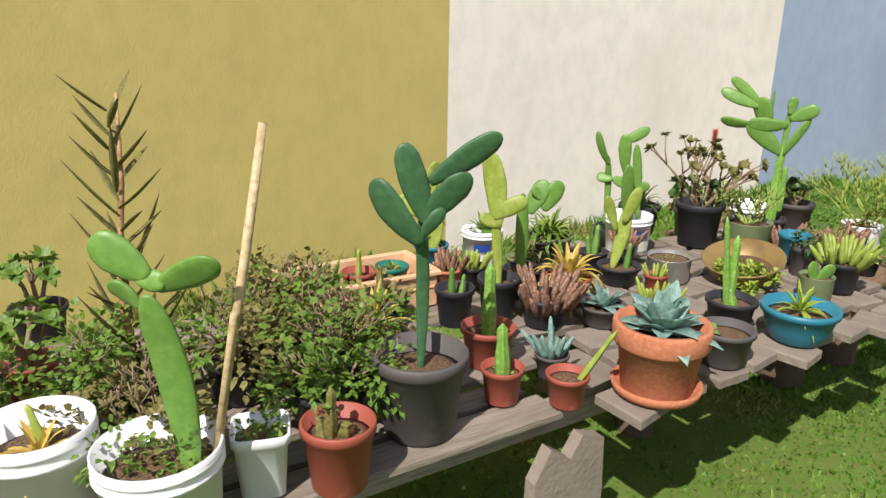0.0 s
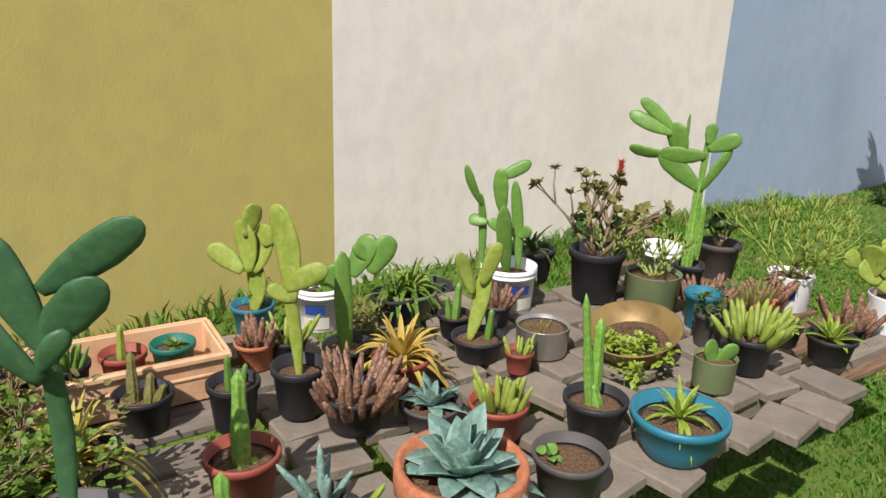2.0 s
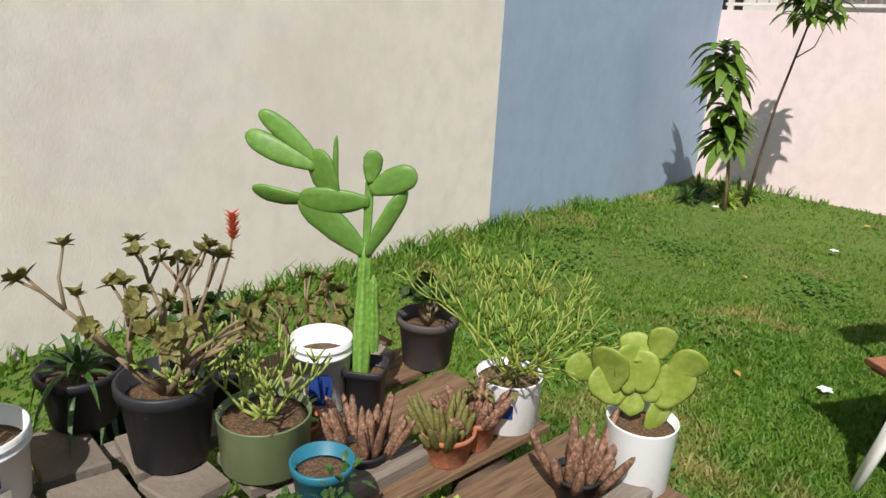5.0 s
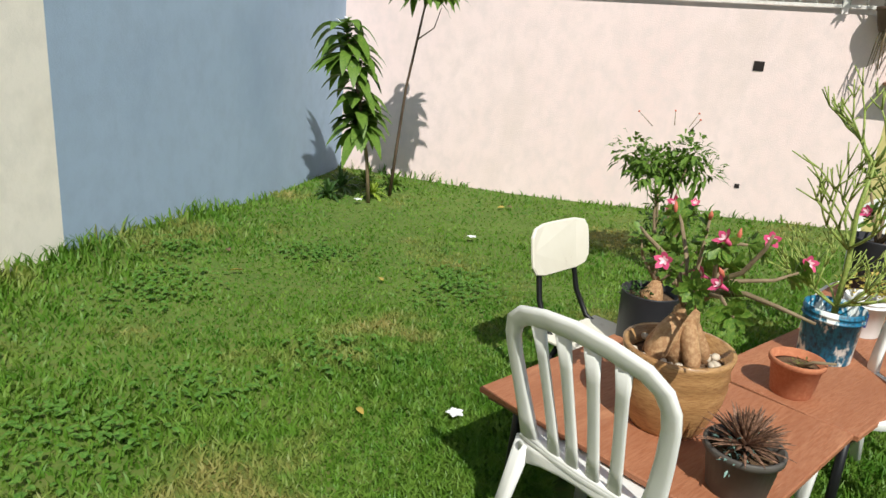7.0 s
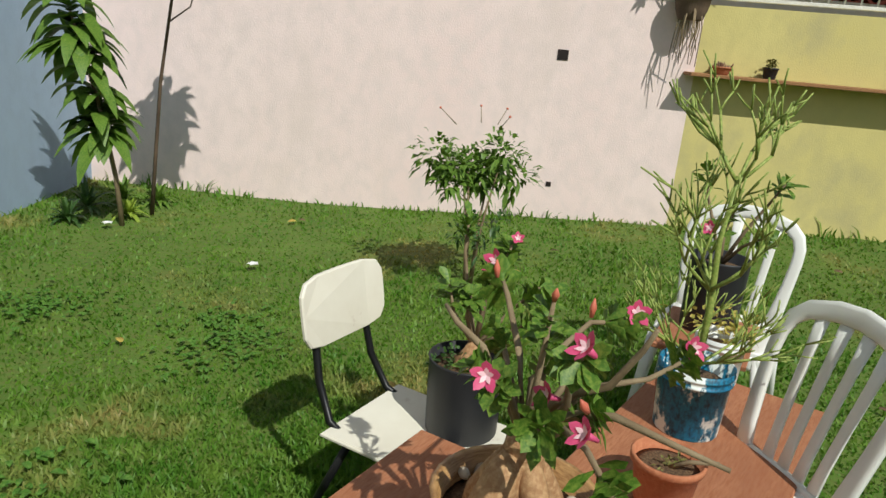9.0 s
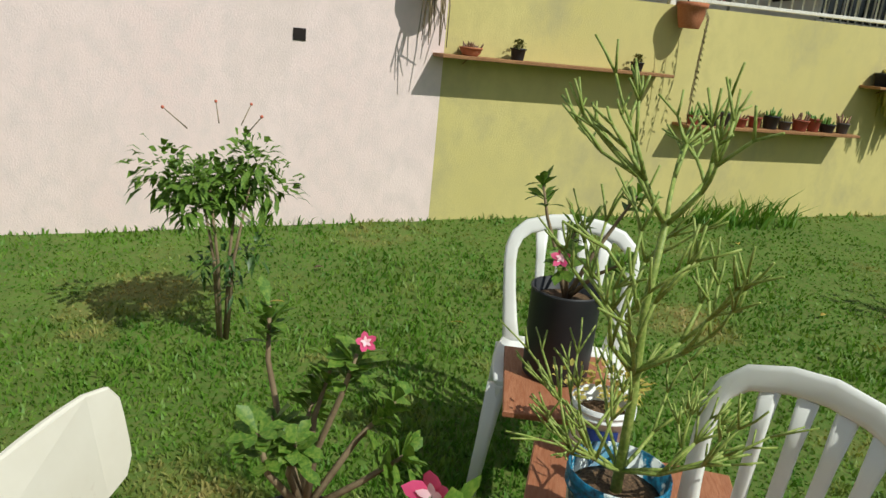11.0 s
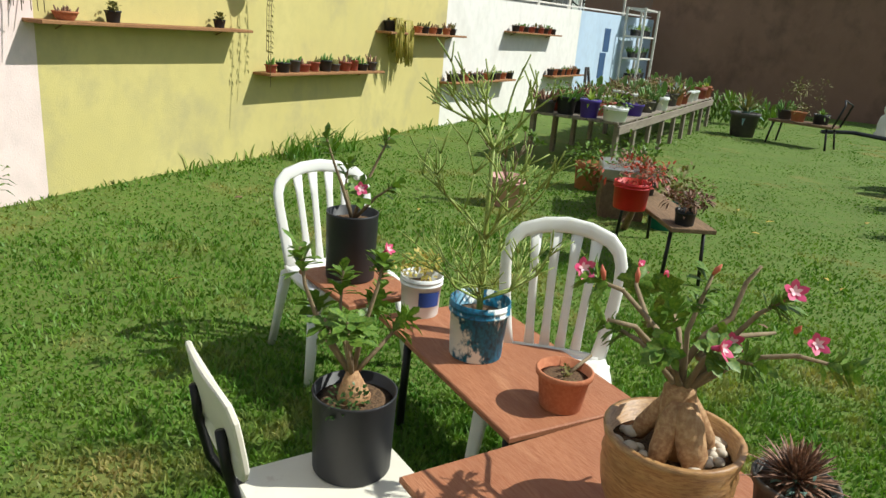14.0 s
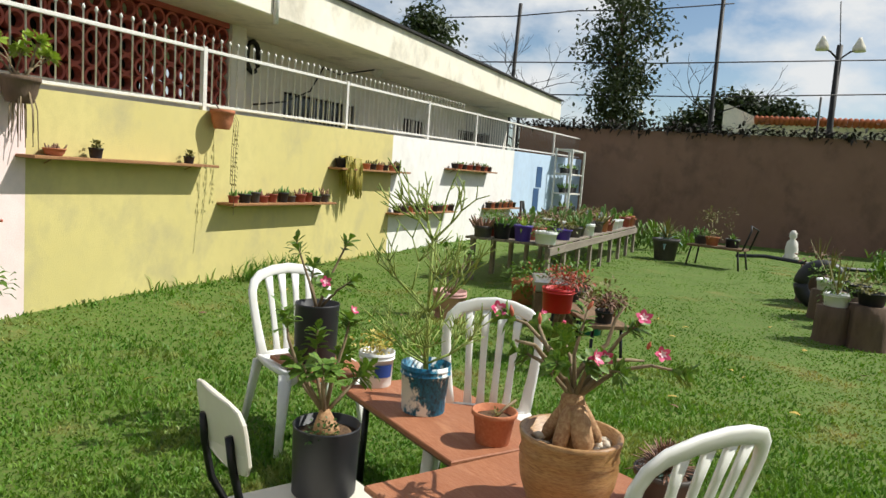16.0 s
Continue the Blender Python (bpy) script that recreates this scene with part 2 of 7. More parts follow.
def solid(name, geo, material, label="", category="", kind="", m=None, smooth=False, group=""):
    ob = new(name, geo.mesh(name, material, smooth))
    if m is not None:
        ob.matrix_basis = m
    return tagged(ob, label, category, group, kind)


# ---------------------------------------------------------------- plan
CORNER = Vector((5.854, 8.845, 0))
AD, AN = Vector((-0.799, -0.601, 0)), Vector((0.601, -0.799, 0))     # the first wall: along it, and out of it
BD, BN = Vector((0.581, -0.814, 0)), Vector((-0.814, -0.581, 0))     # the second wall
TOP_B, RISE_B = 1.625, 0.0155      # the second wall's top climbs a little along its length
END_B = 24.0


def onA(s, n, z):
    return CORNER + AD * s + AN * n + Vector((0, 0, z))


def onB(s, n, z):
    return CORNER + BD * s + BN * n + Vector((0, 0, z))


MA = Matrix((( AD.x, AN.x, 0, CORNER.x), (AD.y, AN.y, 0, CORNER.y), (0, 0, 1, 0), (0, 0, 0, 1)))
MB = Matrix(((-BD.x, BN.x, 0, CORNER.x), (-BD.y, BN.y, 0, CORNER.y), (0, 0, 1, 0), (0, 0, 0, 1)))
# in MB's frame x runs back towards the corner, so a stretch s along the wall lies at x = -s


def gz(x, y):
    """The lawn's height."""
    d1 = (x - 5.3) ** 2 + (y - 6.4) ** 2
    q = Vector((x, y, 0)) - CORNER
    a, s, b, n = q.dot(AN), q.dot(AD), q.dot(BD), q.dot(BN)
    bank = 0.15 * math.exp(-max(a, 0.0) / 0.7) / (1 + math.exp(-(s - 2.2) * 2.5))
    foot = 0.12 * math.exp(-max(n, 0.0) / 0.9) / (1 + math.exp(-(b - 4.0) * 1.5))
    far = 0.08 / (1 + math.exp(-(b - 10.0) * 0.5))
    return -0.14 - 0.06 * math.exp(-d1 / 3.5) + bank + foot + far + 0.012 * math.sin(x * 1.7 + 1) * math.sin(y * 1.3)


# ground: one sheet, fine near the garden and coarse out to the horizon
def ground():
    g = Geo()
    xs = [-300, -100, -40, -20] + [-8 + 0.4 * i for i in range(81)] + [40, 100, 300]
    ys = [-300, -100, -45] + [-22 + 0.4 * i for i in range(81)] + [20, 40, 100, 300]
    k = len(ys)
    for x in xs:
        for y in ys:
            g.v.append((x, y, gz(x, y) if -30 < x < 36 and -40 < y < 18 else -0.2))
    for i in range(len(xs) - 1):
        for j in range(k - 1):
            g.f.append((i * k + j, (i + 1) * k + j, (i + 1) * k + j + 1, i * k + j + 1))
    return solid("ground", g, M["lawn"], "sunlit lawn with worn dry patches", "lawn", "structure", smooth=True)


ground()


def slab(name, mtx, s0, s1, z0, z1, thick, material, label, sign=1):
    g = Geo().box((0, 0, 0), (abs(s1 - s0), thick, z1 - z0))
    return solid(name, g, material, label, "wall", "structure", mtx @ Matrix.Translation((sign * (s0 + s1) / 2, -thick / 2, (z0 + z1) / 2)))


def slab_b(name, s0, s1, material, label):
    """A length of the second wall, whose top climbs along it."""
    g = Geo()
    out = [(-s0, -0.5), (-s1, -0.5), (-s1, TOP_B + RISE_B * s1), (-s0, TOP_B + RISE_B * s0)]
    g.add([(x, 0, z) for x, z in out] + [(x, -0.2, z) for x, z in out], [(0, 1, 2, 3), (7, 6, 5, 4), (0, 4, 5, 1), (1, 5, 6, 2), (2, 6, 7, 3), (3, 7, 4, 0)])
    return solid(name, g, material, label, "wall", "structure", MB)


slab("wall_olive", MA, 7.295, 15.0, -0.5, 3.6, 0.2, M["oliveA"], "olive painted rendered garden wall, faintly streaked")
slab("wall_cream", MA, 3.725, 7.295, -0.5, 3.6, 0.2, M["creamA"], "cream painted rendered garden wall")
slab("wall_blue", MA, 0.0, 3.725, -0.5, 3.6, 0.2, M["blueA"], "pale blue painted rendered garden wall")
slab_b("wall_pink", 0.0, 4.863, M["pink"], "pale pink painted garden wall with hairline cracks")
slab_b("wall_yellow", 4.863, 10.63, M["oliveB"], "yellow olive garden wall with grey damp marks")
slab_b("wall_white", 10.63, 16.15, M["whiteB"], "bright white painted garden wall")
slab_b("wall_light_blue", 16.15, END_B, M["blueB"], "light blue painted garden wall")

# the brown wall that closes the far end, and plain walls behind the camera
FAR = onB(END_B - 1.6, 0, 0)
FD = Vector((-0.8225, -0.5689, 0)).normalized()
MF = Matrix(((FD.x, FD.y, 0, FAR.x), (FD.y, -FD.x, 0, FAR.y), (0, 0, 1, 0), (0, 0, 0, 1)))
g = Geo().box((7.5, 0.1, 1.2), (19.0, 0.2, 3.4))
solid("wall_brown", g, M["brown"], "tall dark brown plastered boundary wall in shade", "wall", "structure", MF)



# ---------------------------------------------------------------- plant and pot materials
M.update({
    "terracotta": mat("terracotta", (182, 114, 80), (162, 96, 66), scale=9, rough=0.85, bump=0.25, bscale=120, fine=(186, 122, 88), stain=(196, 154, 122), stain_scale=5, stain_at=(0.6, 0.85)),
    "redplastic": mat("faded red brown plastic", (156, 80, 64), (138, 68, 54), scale=7, rough=0.55, stain=(180, 118, 98), stain_scale=8, stain_at=(0.6, 0.8)),
    "blackplastic": mat("black nursery plastic", (46, 46, 50), (36, 36, 40), scale=8, rough=0.5, stain=(92, 84, 76), stain_scale=6, stain_at=(0.62, 0.85)),
    "greyplastic": mat("dark grey plastic", (88, 82, 80), (72, 68, 68), scale=6, rough=0.6, stain=(124, 112, 100), stain_scale=7, stain_at=(0.58, 0.82)),
    "whiteplastic": mat("white bucket plastic", (232, 232, 232), (222, 222, 220), scale=5, rough=0.4, stain=(186, 170, 146), stain_scale=4, stain_at=(0.6, 0.85)),
    "blueplastic": mat("teal blue plastic", (44, 118, 138), (36, 104, 124), scale=6, rough=0.45, stain=(96, 140, 150), stain_scale=8, stain_at=(0.62, 0.85)),
    "greenplastic": mat("green plastic", (30, 112, 96), (26, 96, 82), scale=6, rough=0.45),
    "purpleplastic": mat("violet plastic", (82, 58, 160), (70, 50, 142), scale=6, rough=0.5),
    "pinkpot": mat("faded pink plastic", (206, 160, 152), (190, 142, 136), scale=6, rough=0.6, stain=(150, 110, 100), stain_scale=6),
    "redpot": mat("bright red plastic", (198, 34, 34), (178, 26, 28), scale=6, rough=0.45),
    "cream": mat("cream plastic planter", (226, 184, 146), (214, 170, 130), scale=5, rough=0.5, stain=(186, 140, 104), stain_scale=6),
    "murky": mat("translucent green plastic", (132, 144, 104), (112, 126, 88), scale=7, rough=0.35, trans=0.25),
    "brass": mat("dull brass dish", (150, 126, 78), (128, 104, 62), scale=8, rough=0.5, metal=0.35, stain=(104, 84, 52), stain_scale=7),
    "tin": mat("aluminium tin", (196, 192, 186), (170, 166, 160), scale=9, rough=0.35, metal=0.8),
    "ceramic": mat("ochre glazed ceramic", (186, 146, 98), (160, 118, 74), scale=5, rough=0.42, bump=0.25, bscale=30, squash=(1, 1, 6), fine=(140, 100, 62), coat=0.2),
    "bluepaint": mat("white pot with blue marbling", (22, 104, 146), (44, 134, 156), scale=9, rough=0.5, fine=(22, 54, 74), stain=(228, 232, 228), stain_scale=8, stain_at=(0.49, 0.53), squash=(1, 1, 0.7)),
    "label": mat("printed blue patch", (40, 70, 140), (36, 62, 128), scale=10, rough=0.5),
    "paper": mat("printed pale patch", (214, 208, 190), (188, 186, 170), scale=20, rough=0.6),
    "cactus": mat("cactus green", (98, 136, 58), (84, 122, 50), scale=5, rough=0.45, fine=(106, 142, 64), vary=0.12, bump=0.1, bscale=90),
    "cactusdark": mat("dark cactus green", (58, 94, 60), (48, 82, 52), scale=5, rough=0.45, fine=(66, 102, 66), vary=0.1, bump=0.1, bscale=90),
    "cactuslight": mat("yellow green cactus", (136, 152, 60), (116, 136, 50), scale=5, rough=0.5, fine=(150, 160, 78), vary=0.1, bump=0.1, bscale=90),
    "column": mat("bright column cactus", (112, 158, 60), (90, 138, 50), scale=9, rough=0.5, fine=(140, 172, 88), vary=0.1),
    "leaf": mat("mid green leaf", (92, 126, 44), (68, 104, 34), scale=14, rough=0.5, fine=(126, 148, 62), trans=0.22),
    "leafdark": mat("dark green leaf", (56, 88, 38), (42, 72, 30), scale=14, rough=0.42, fine=(82, 108, 54), trans=0.15),
    "leaflime": mat("fresh lime leaf", (142, 164, 52), (112, 144, 40), scale=14, rough=0.5, fine=(170, 182, 84), trans=0.25),
    "agave": mat("blue green agave", (112, 144, 132), (92, 124, 116), scale=8, rough=0.55, fine=(136, 164, 150)),
    "bronze": mat("bronze red succulent", (108, 80, 62), (90, 65, 52), scale=12, rough=0.6, fine=(168, 128, 104), vary=0.08),
    "olivedry": mat("olive brown foliage", (112, 112, 56), (92, 92, 44), scale=14, rough=0.65, fine=(140, 128, 78), trans=0.15),
    "spider": mat("straw green strap leaf", (186, 176, 92), (150, 152, 64), scale=10, rough=0.5, fine=(204, 170, 96), trans=0.2),
    "orangeleaf": mat("orange tinted strap leaf", (198, 170, 84), (182, 142, 66), scale=10, rough=0.5, fine=(196, 178, 90), trans=0.2),
    "pencilm": mat("pencil cactus stem", (132, 150, 70), (112, 132, 56), scale=14, rough=0.55, fine=(160, 168, 92)),
    "stem": mat("grey brown stem", (146, 128, 100), (116, 98, 74), scale=14, rough=0.8, bump=0.4, bscale=90),
    "bark": mat("rough bark", (112, 92, 76), (84, 68, 56), scale=9, rough=0.95, bump=1.0, bscale=40, squash=(1, 1, 0.3)),
    "caudex": mat("swollen brown caudex", (168, 128, 90), (132, 94, 64), scale=9, rough=0.75, bump=0.4, bscale=60, fine=(186, 150, 110)),
    "petal": mat("pink petal", (226, 96, 140), (214, 70, 122), scale=30, rough=0.5, trans=0.25),
    "petalpale": mat("pale pink petal heart", (246, 214, 220), (240, 190, 204), scale=30, rough=0.5, trans=0.2),
    "salmon": mat("salmon bud", (222, 130, 104), (204, 104, 84), scale=20, rough=0.55, trans=0.2),
    "pebble": mat("pale pebble", (206, 194, 176), (178, 160, 138), scale=9, rough=0.6, vary=0.15),
    "oldwood": mat("weathered grey plank", (152, 142, 128), (120, 110, 98), scale=4, rough=0.85, bump=0.6, bscale=50, squash=(0.25, 3, 3), fine=(116, 104, 92), vary=0.12),
    "slab": mat("worn grey slab", (142, 131, 118), (112, 103, 93), scale=7, rough=0.9, bump=0.7, bscale=55, fine=(126, 114, 100), stain=(112, 100, 84), stain_scale=5, stain_at=(0.6, 0.8), vary=0.14),
    "brownwood": mat("brown plank", (140, 112, 84), (112, 88, 66), scale=4, rough=0.85, bump=0.6, bscale=50, squash=(0.25, 3, 3), fine=(92, 72, 54), vary=0.12),
    "bamboo": mat("dry bamboo cane", (206, 186, 146), (184, 160, 118), scale=9, rough=0.6, fine=(166, 140, 100)),
    "white": mat("white moulded plastic", (232, 230, 226), (224, 222, 216), scale=6, rough=0.38, stain=(206, 198, 184), stain_scale=5, stain_at=(0.6, 0.85)),
    "rust": mat("red brown board", (172, 116, 84), (152, 98, 70), scale=5, rough=0.62, bump=0.35, bscale=60, squash=(0.5, 3, 3), fine=(150, 92, 62), stain=(200, 146, 108), stain_scale=4, stain_at=(0.58, 0.8)),
    "blacksteel": mat("black tube steel", (34, 34, 36), (26, 26, 28), scale=9, rough=0.4, metal=0.3),
    "laminate": mat("white laminate", (226, 220, 206), (214, 206, 190), scale=4, rough=0.45, stain=(160, 130, 104), stain_scale=6, stain_at=(0.63, 0.8)),
})


# ---------------------------------------------------------------- pots
def pot(parent, r, h, material, style="nursery", soil=True, name="pot", label=""):
    g = Geo()
    if style == "bucket":
        prof = [(r * 0.84, 0), (r * 0.86, 0.004), (r * 0.94, h * 0.80), (r * 1.0, h * 0.80), (r * 1.0, h * 0.83), (r * 0.96, h * 0.84),
                (r * 0.965, h * 0.9), (r * 1.0, h * 0.905), (r * 1.0, h * 0.93), (r * 0.97, h * 0.94), (r * 0.99, h), (r * 0.95, h), (r * 0.9, h * 0.72)]
    elif style == "terracotta":
        prof = [(r * 0.70, 0), (r * 0.73, 0.006), (r * 0.86, h * 0.68), (r * 0.96, h * 0.70), (r * 1.0, h * 0.74), (r * 1.0, h * 0.97), (r * 0.97, h), (r * 0.88, h), (r * 0.84, h * 0.78)]
    elif style == "bowl":
        prof = [(r * 0.62, 0), (r * 0.66, 0.005), (r * 0.84, h * 0.4), (r * 0.94, h * 0.8), (r * 1.02, h * 0.83), (r * 1.02, h), (r * 0.94, h), (r * 0.86, h * 0.72)]
    elif style == "dish":
        prof = [(r * 0.6, 0), (r * 0.8, h * 0.25), (r * 0.97, h * 0.9), (r * 1.0, h), (r * 0.96, h), (r * 0.8, h * 0.4), (r * 0.6, h * 0.2)]
    elif style == "belly":
        prof = [(r * 0.66, 0), (r * 0.72, h * 0.05), (r * 0.93, h * 0.4), (r * 0.98, h * 0.62), (r * 0.95, h * 0.70), (r * 0.99, h * 0.73), (r * 0.95, h * 0.80), (r * 1.0, h * 0.93), (r * 1.02, h), (r * 0.93, h), (r * 0.88, h * 0.8)]
    elif style == "straight":
        prof = [(r * 0.90, 0), (r * 0.93, 0.005), (r * 0.98, h * 0.97), (r * 1.0, h), (r * 0.95, h), (r * 0.93, h * 0.85)]
    else:
        prof = [(r * 0.72, 0), (r * 0.75, 0.004), (r * 0.91, h * 0.84), (r * 1.0, h * 0.86), (r * 1.01, h * 0.98), (r * 0.98, h), (r * 0.92, h), (r * 0.88, h * 0.76)]
    square = 0.85 if style == "square" else 0.0
    g.lathe(prof, 28, square=square)
    ob = part(name, g, material, parent, label)
    if soil:
        s = Geo()
        rr, zz = prof[-1]
        s.lathe([(rr * 1.02, zz), (rr * 0.7, zz + h * 0.035), (rr * 0.3, zz + h * 0.02), (rr * 0.02, zz + h * 0.03)], 20, square=square)
        part("soil", s, M["soil"], parent)
    return ob


def patch(parent, r, z0, z1, a0, a1, material, name="printed_patch", flare=1.0):
    """A printed patch that lies on a bucket's side."""
    g = Geo()
    n = 8
    vs = []
    for i in range(n + 1):
        a = radians(a0 + (a1 - a0) * i / n)
        for rr, z in ((r, z0), (r * flare, z1)):
            vs.append((rr * math.cos(a), rr * math.sin(a), z))
    g.add(vs, [(2 * i, 2 * i + 2, 2 * i + 3, 2 * i + 1) for i in range(n)])
    return part(name, g, material, parent)


# ---------------------------------------------------------------- plants; all lists of pads in centimetres: foot, tip, width
def opuntia(parent, pads, material, seed=1, thick=2.0, spread=0.15, wide=0.94):
    rng = random.Random(seed)
    for x0, z0, x1, z1, w in pads:
        y = rng.uniform(-spread, spread)
        a, b = Vector((x0, 0, z0)) / 100, Vector((x1, 0, z1)) / 100
        way = b - a
        way.y = way.length * y
        side = Vector((way.z, rng.uniform(-0.6, 0.6) * way.length, -way.x))
        g = Geo().pad(a - way * 0.13, way, side, (b - a).length * 1.16, w / 100 * wide, max(1.0, min(thick * 0.8, w * 0.42)) / 100)
        part("pad", g, material, parent)


def columns(parent, cols, material, ribs=5, seed=1, depth=0.28, spines=True):
    """Ribbed column cacti: foot, tip and width in centimetres."""
    rng = random.Random(seed)
    for x0, z0, x1, z1, w in cols:
        a, b = Vector((x0, rng.uniform(-2, 2), z0)) / 100, Vector((x1, rng.uniform(-2, 2), z1)) / 100
        g = Geo()
        n = ribs * 4
        rings = 11
        up = (b - a)
        vs, fs = [], []
        for i in range(rings):
            t = i / (rings - 1)
            r = w / 200 * (0.72 + 0.28 * math.sin(math.pi * min(1, t * 1.4 + 0.1))) * (1.0 if t < 0.88 else max(0.12, 1 - ((t - 0.88) / 0.12) ** 2 * 0.9))
            c = a + up * t
            for k in range(n):
                ang = 2 * math.pi * k / n
                q = r * (1 - depth * (0.5 - 0.5 * math.cos(ang * ribs)) + 0.05 * math.sin(t * 60))
                vs.append(c + Vector((math.cos(ang) * q, math.sin(ang) * q, 0)))
        for i in range(rings - 1):
            for k in range(n):
                j = (k + 1) % n
                fs.append((i * n + k, i * n + j, (i + 1) * n + j, (i + 1) * n + k))
        fs.append(tuple((rings - 1) * n + k for k in range(n)))
        g.add(vs, fs)
        part("column", g, material, parent)


def rosette(parent, z, n, length, width, material, seed=1, droop=(0.1, 0.7), rise=(0.2, 1.3), thick=0.0, each=False, blunt=0.0, fold=0.25, at=(0, 0), name="leaves"):
    rng = random.Random(seed)
    g = Geo()
    for i in range(n):
        t = i / max(1, n - 1)
        a = i * 2.39996 + rng.uniform(-0.2, 0.2)
        e = rise[0] + (rise[1] - rise[0]) * t + rng.uniform(-0.12, 0.12)
        way = Vector((math.cos(a) * math.cos(e), math.sin(a) * math.cos(e), math.sin(e)))
        k = Geo() if each else g
        k.leaf(Vector((at[0], at[1], z)) + way * 0.012, way, (0, 0, 1), length * rng.uniform(0.75, 1.1) * (1 - 0.25 * t), width * rng.uniform(0.85, 1.1),
               droop[1] + (droop[0] - droop[1]) * t, fold, 6, blunt, thick)
        if each:
            part("leaf", k, material, parent)
    if not each:
        part(name, g, material, parent)


def fingers(parent, z, r, n, length, width, material, seed=1, lean=0.5, far=False):
    """Upright fleshy fingers, each a little angular; thick clusters far away are one mesh."""
    rng = random.Random(seed)
    rest = Geo()
    for i in range(n):
        g = rest if width < 0.018 or n > 50 or far else Geo()
        a, q = rng.uniform(0, 6.28), r * math.sqrt(rng.random())
        b = Vector((math.cos(a) * q, math.sin(a) * q, z))
        d = Vector((math.cos(a) * lean * q / max(r, 0.001), math.sin(a) * lean * q / max(r, 0.001), 1)).normalized()
        L = length * rng.uniform(0.55, 1.1)
        bend = Vector((rng.uniform(-1, 1), rng.uniform(-1, 1), 0)) * 0.12 * L
        w = width * rng.uniform(0.8, 1.15)
        g.tube([b, b + d * L * 0.3 + bend * 0.3, b + d * L * 0.7 + bend * 0.8, b + d * L * 0.93 + bend, b + d * L + bend], [w * 0.4, w * 0.52, w * 0.46, w * 0.28, w * 0.05], 6)
        if g is not rest:
            part("finger", g, material, parent)
    if rest.v:
        part("foliage", rest, material, parent)["kind"] = "stuff"


def clump(parent, c, r, n, leaf_len, leaf_w, material, seed=1, squash=0.7, name="foliage", droop=0.3):
    """Small leaves filling a rounded, uneven mass."""
    rng = random.Random(seed)
    g = Geo()
    lobes = [(Vector((rng.gauss(0, 0.5), rng.gauss(0, 0.5), rng.gauss(0, 0.3) * squash)) * r, rng.uniform(0.35, 0.7) * r) for _ in range(max(5, int(9 * r / 0.15)))]
    for i in range(n):
        o, q = rng.choice(lobes)
        d = Vector((rng.gauss(0, 1), rng.gauss(0, 1), rng.gauss(0, 1))).normalized()
        p = Vector(c) + o + d * q * (rng.random() ** 0.4)
        way = (d + Vector((rng.uniform(-0.5, 0.5), rng.uniform(-0.5, 0.5), rng.uniform(-0.1, 0.8)))).normalized()
        g.leaf(p, way, (rng.uniform(-0.4, 0.4), rng.uniform(-0.4, 0.4), 1), leaf_len * rng.uniform(0.6, 1.2), leaf_w * rng.uniform(0.7, 1.2), droop, 0.2, 2, 0.2)
    part(name, g, material, parent)["kind"] = "stuff"


def bush(parent, base, height, spread, branches, leaf_len, leaf_w, per_tip, stem_m, leaf_m, seed=1, r0=0.012, whorl=True, forks=2, lean=(0, 0)):
    """A branching shrub with whorls of leaves at its tips. Returns its tips."""
    rng = random.Random(seed)
    st, lf, tips = None, Geo(), []

    def grow(p, d, L, r, level):
        mid = p + d * L * 0.5 + Vector((rng.uniform(-1, 1), rng.uniform(-1, 1), 0.3)) * L * 0.08
        end = p + d * L
        st.tube([p, mid, end], [r, r * 0.85, r * 0.7], 6)
        if level == 0:
            tips.append((end, d))
            for k in range(per_tip):
                a = k * 2.4 + rng.uniform(-0.3, 0.3)
                side = d.orthogonal().normalized()
                q = Matrix.Rotation(a, 3, d) @ side
                e = rng.uniform(0.2, 1.1)
                lf.leaf(end - d * rng.uniform(0, 0.3) * L * (0 if whorl else 1), (q * math.cos(e) + d * math.sin(e)), d, leaf_len * rng.uniform(0.7, 1.15), leaf_w * rng.uniform(0.8, 1.1), rng.uniform(0.0, 0.35), 0.25, 3, 0.35)
            return
        for k in range(rng.randint(2, forks + 1)):
            n = (d + Vector((rng.uniform(-1, 1), rng.uniform(-1, 1), rng.uniform(0.0, 0.7))) * 0.75).normalized()
            grow(end, n, L * rng.uniform(0.65, 0.95), r * 0.68, level - 1)

    for b in range(branches):
        a = b * 6.283 / branches + rng.uniform(-0.4, 0.4)
        d = Vector((math.cos(a) * spread + lean[0], math.sin(a) * spread + lean[1], 1)).normalized()
        st = Geo()
        grow(Vector(base), d, height * rng.uniform(0.36, 0.48), r0, 2 if height > 0.25 else 1)
        part("stem", st, stem_m, parent)
    part("foliage", lf, leaf_m, parent)["kind"] = "stuff"
    return tips


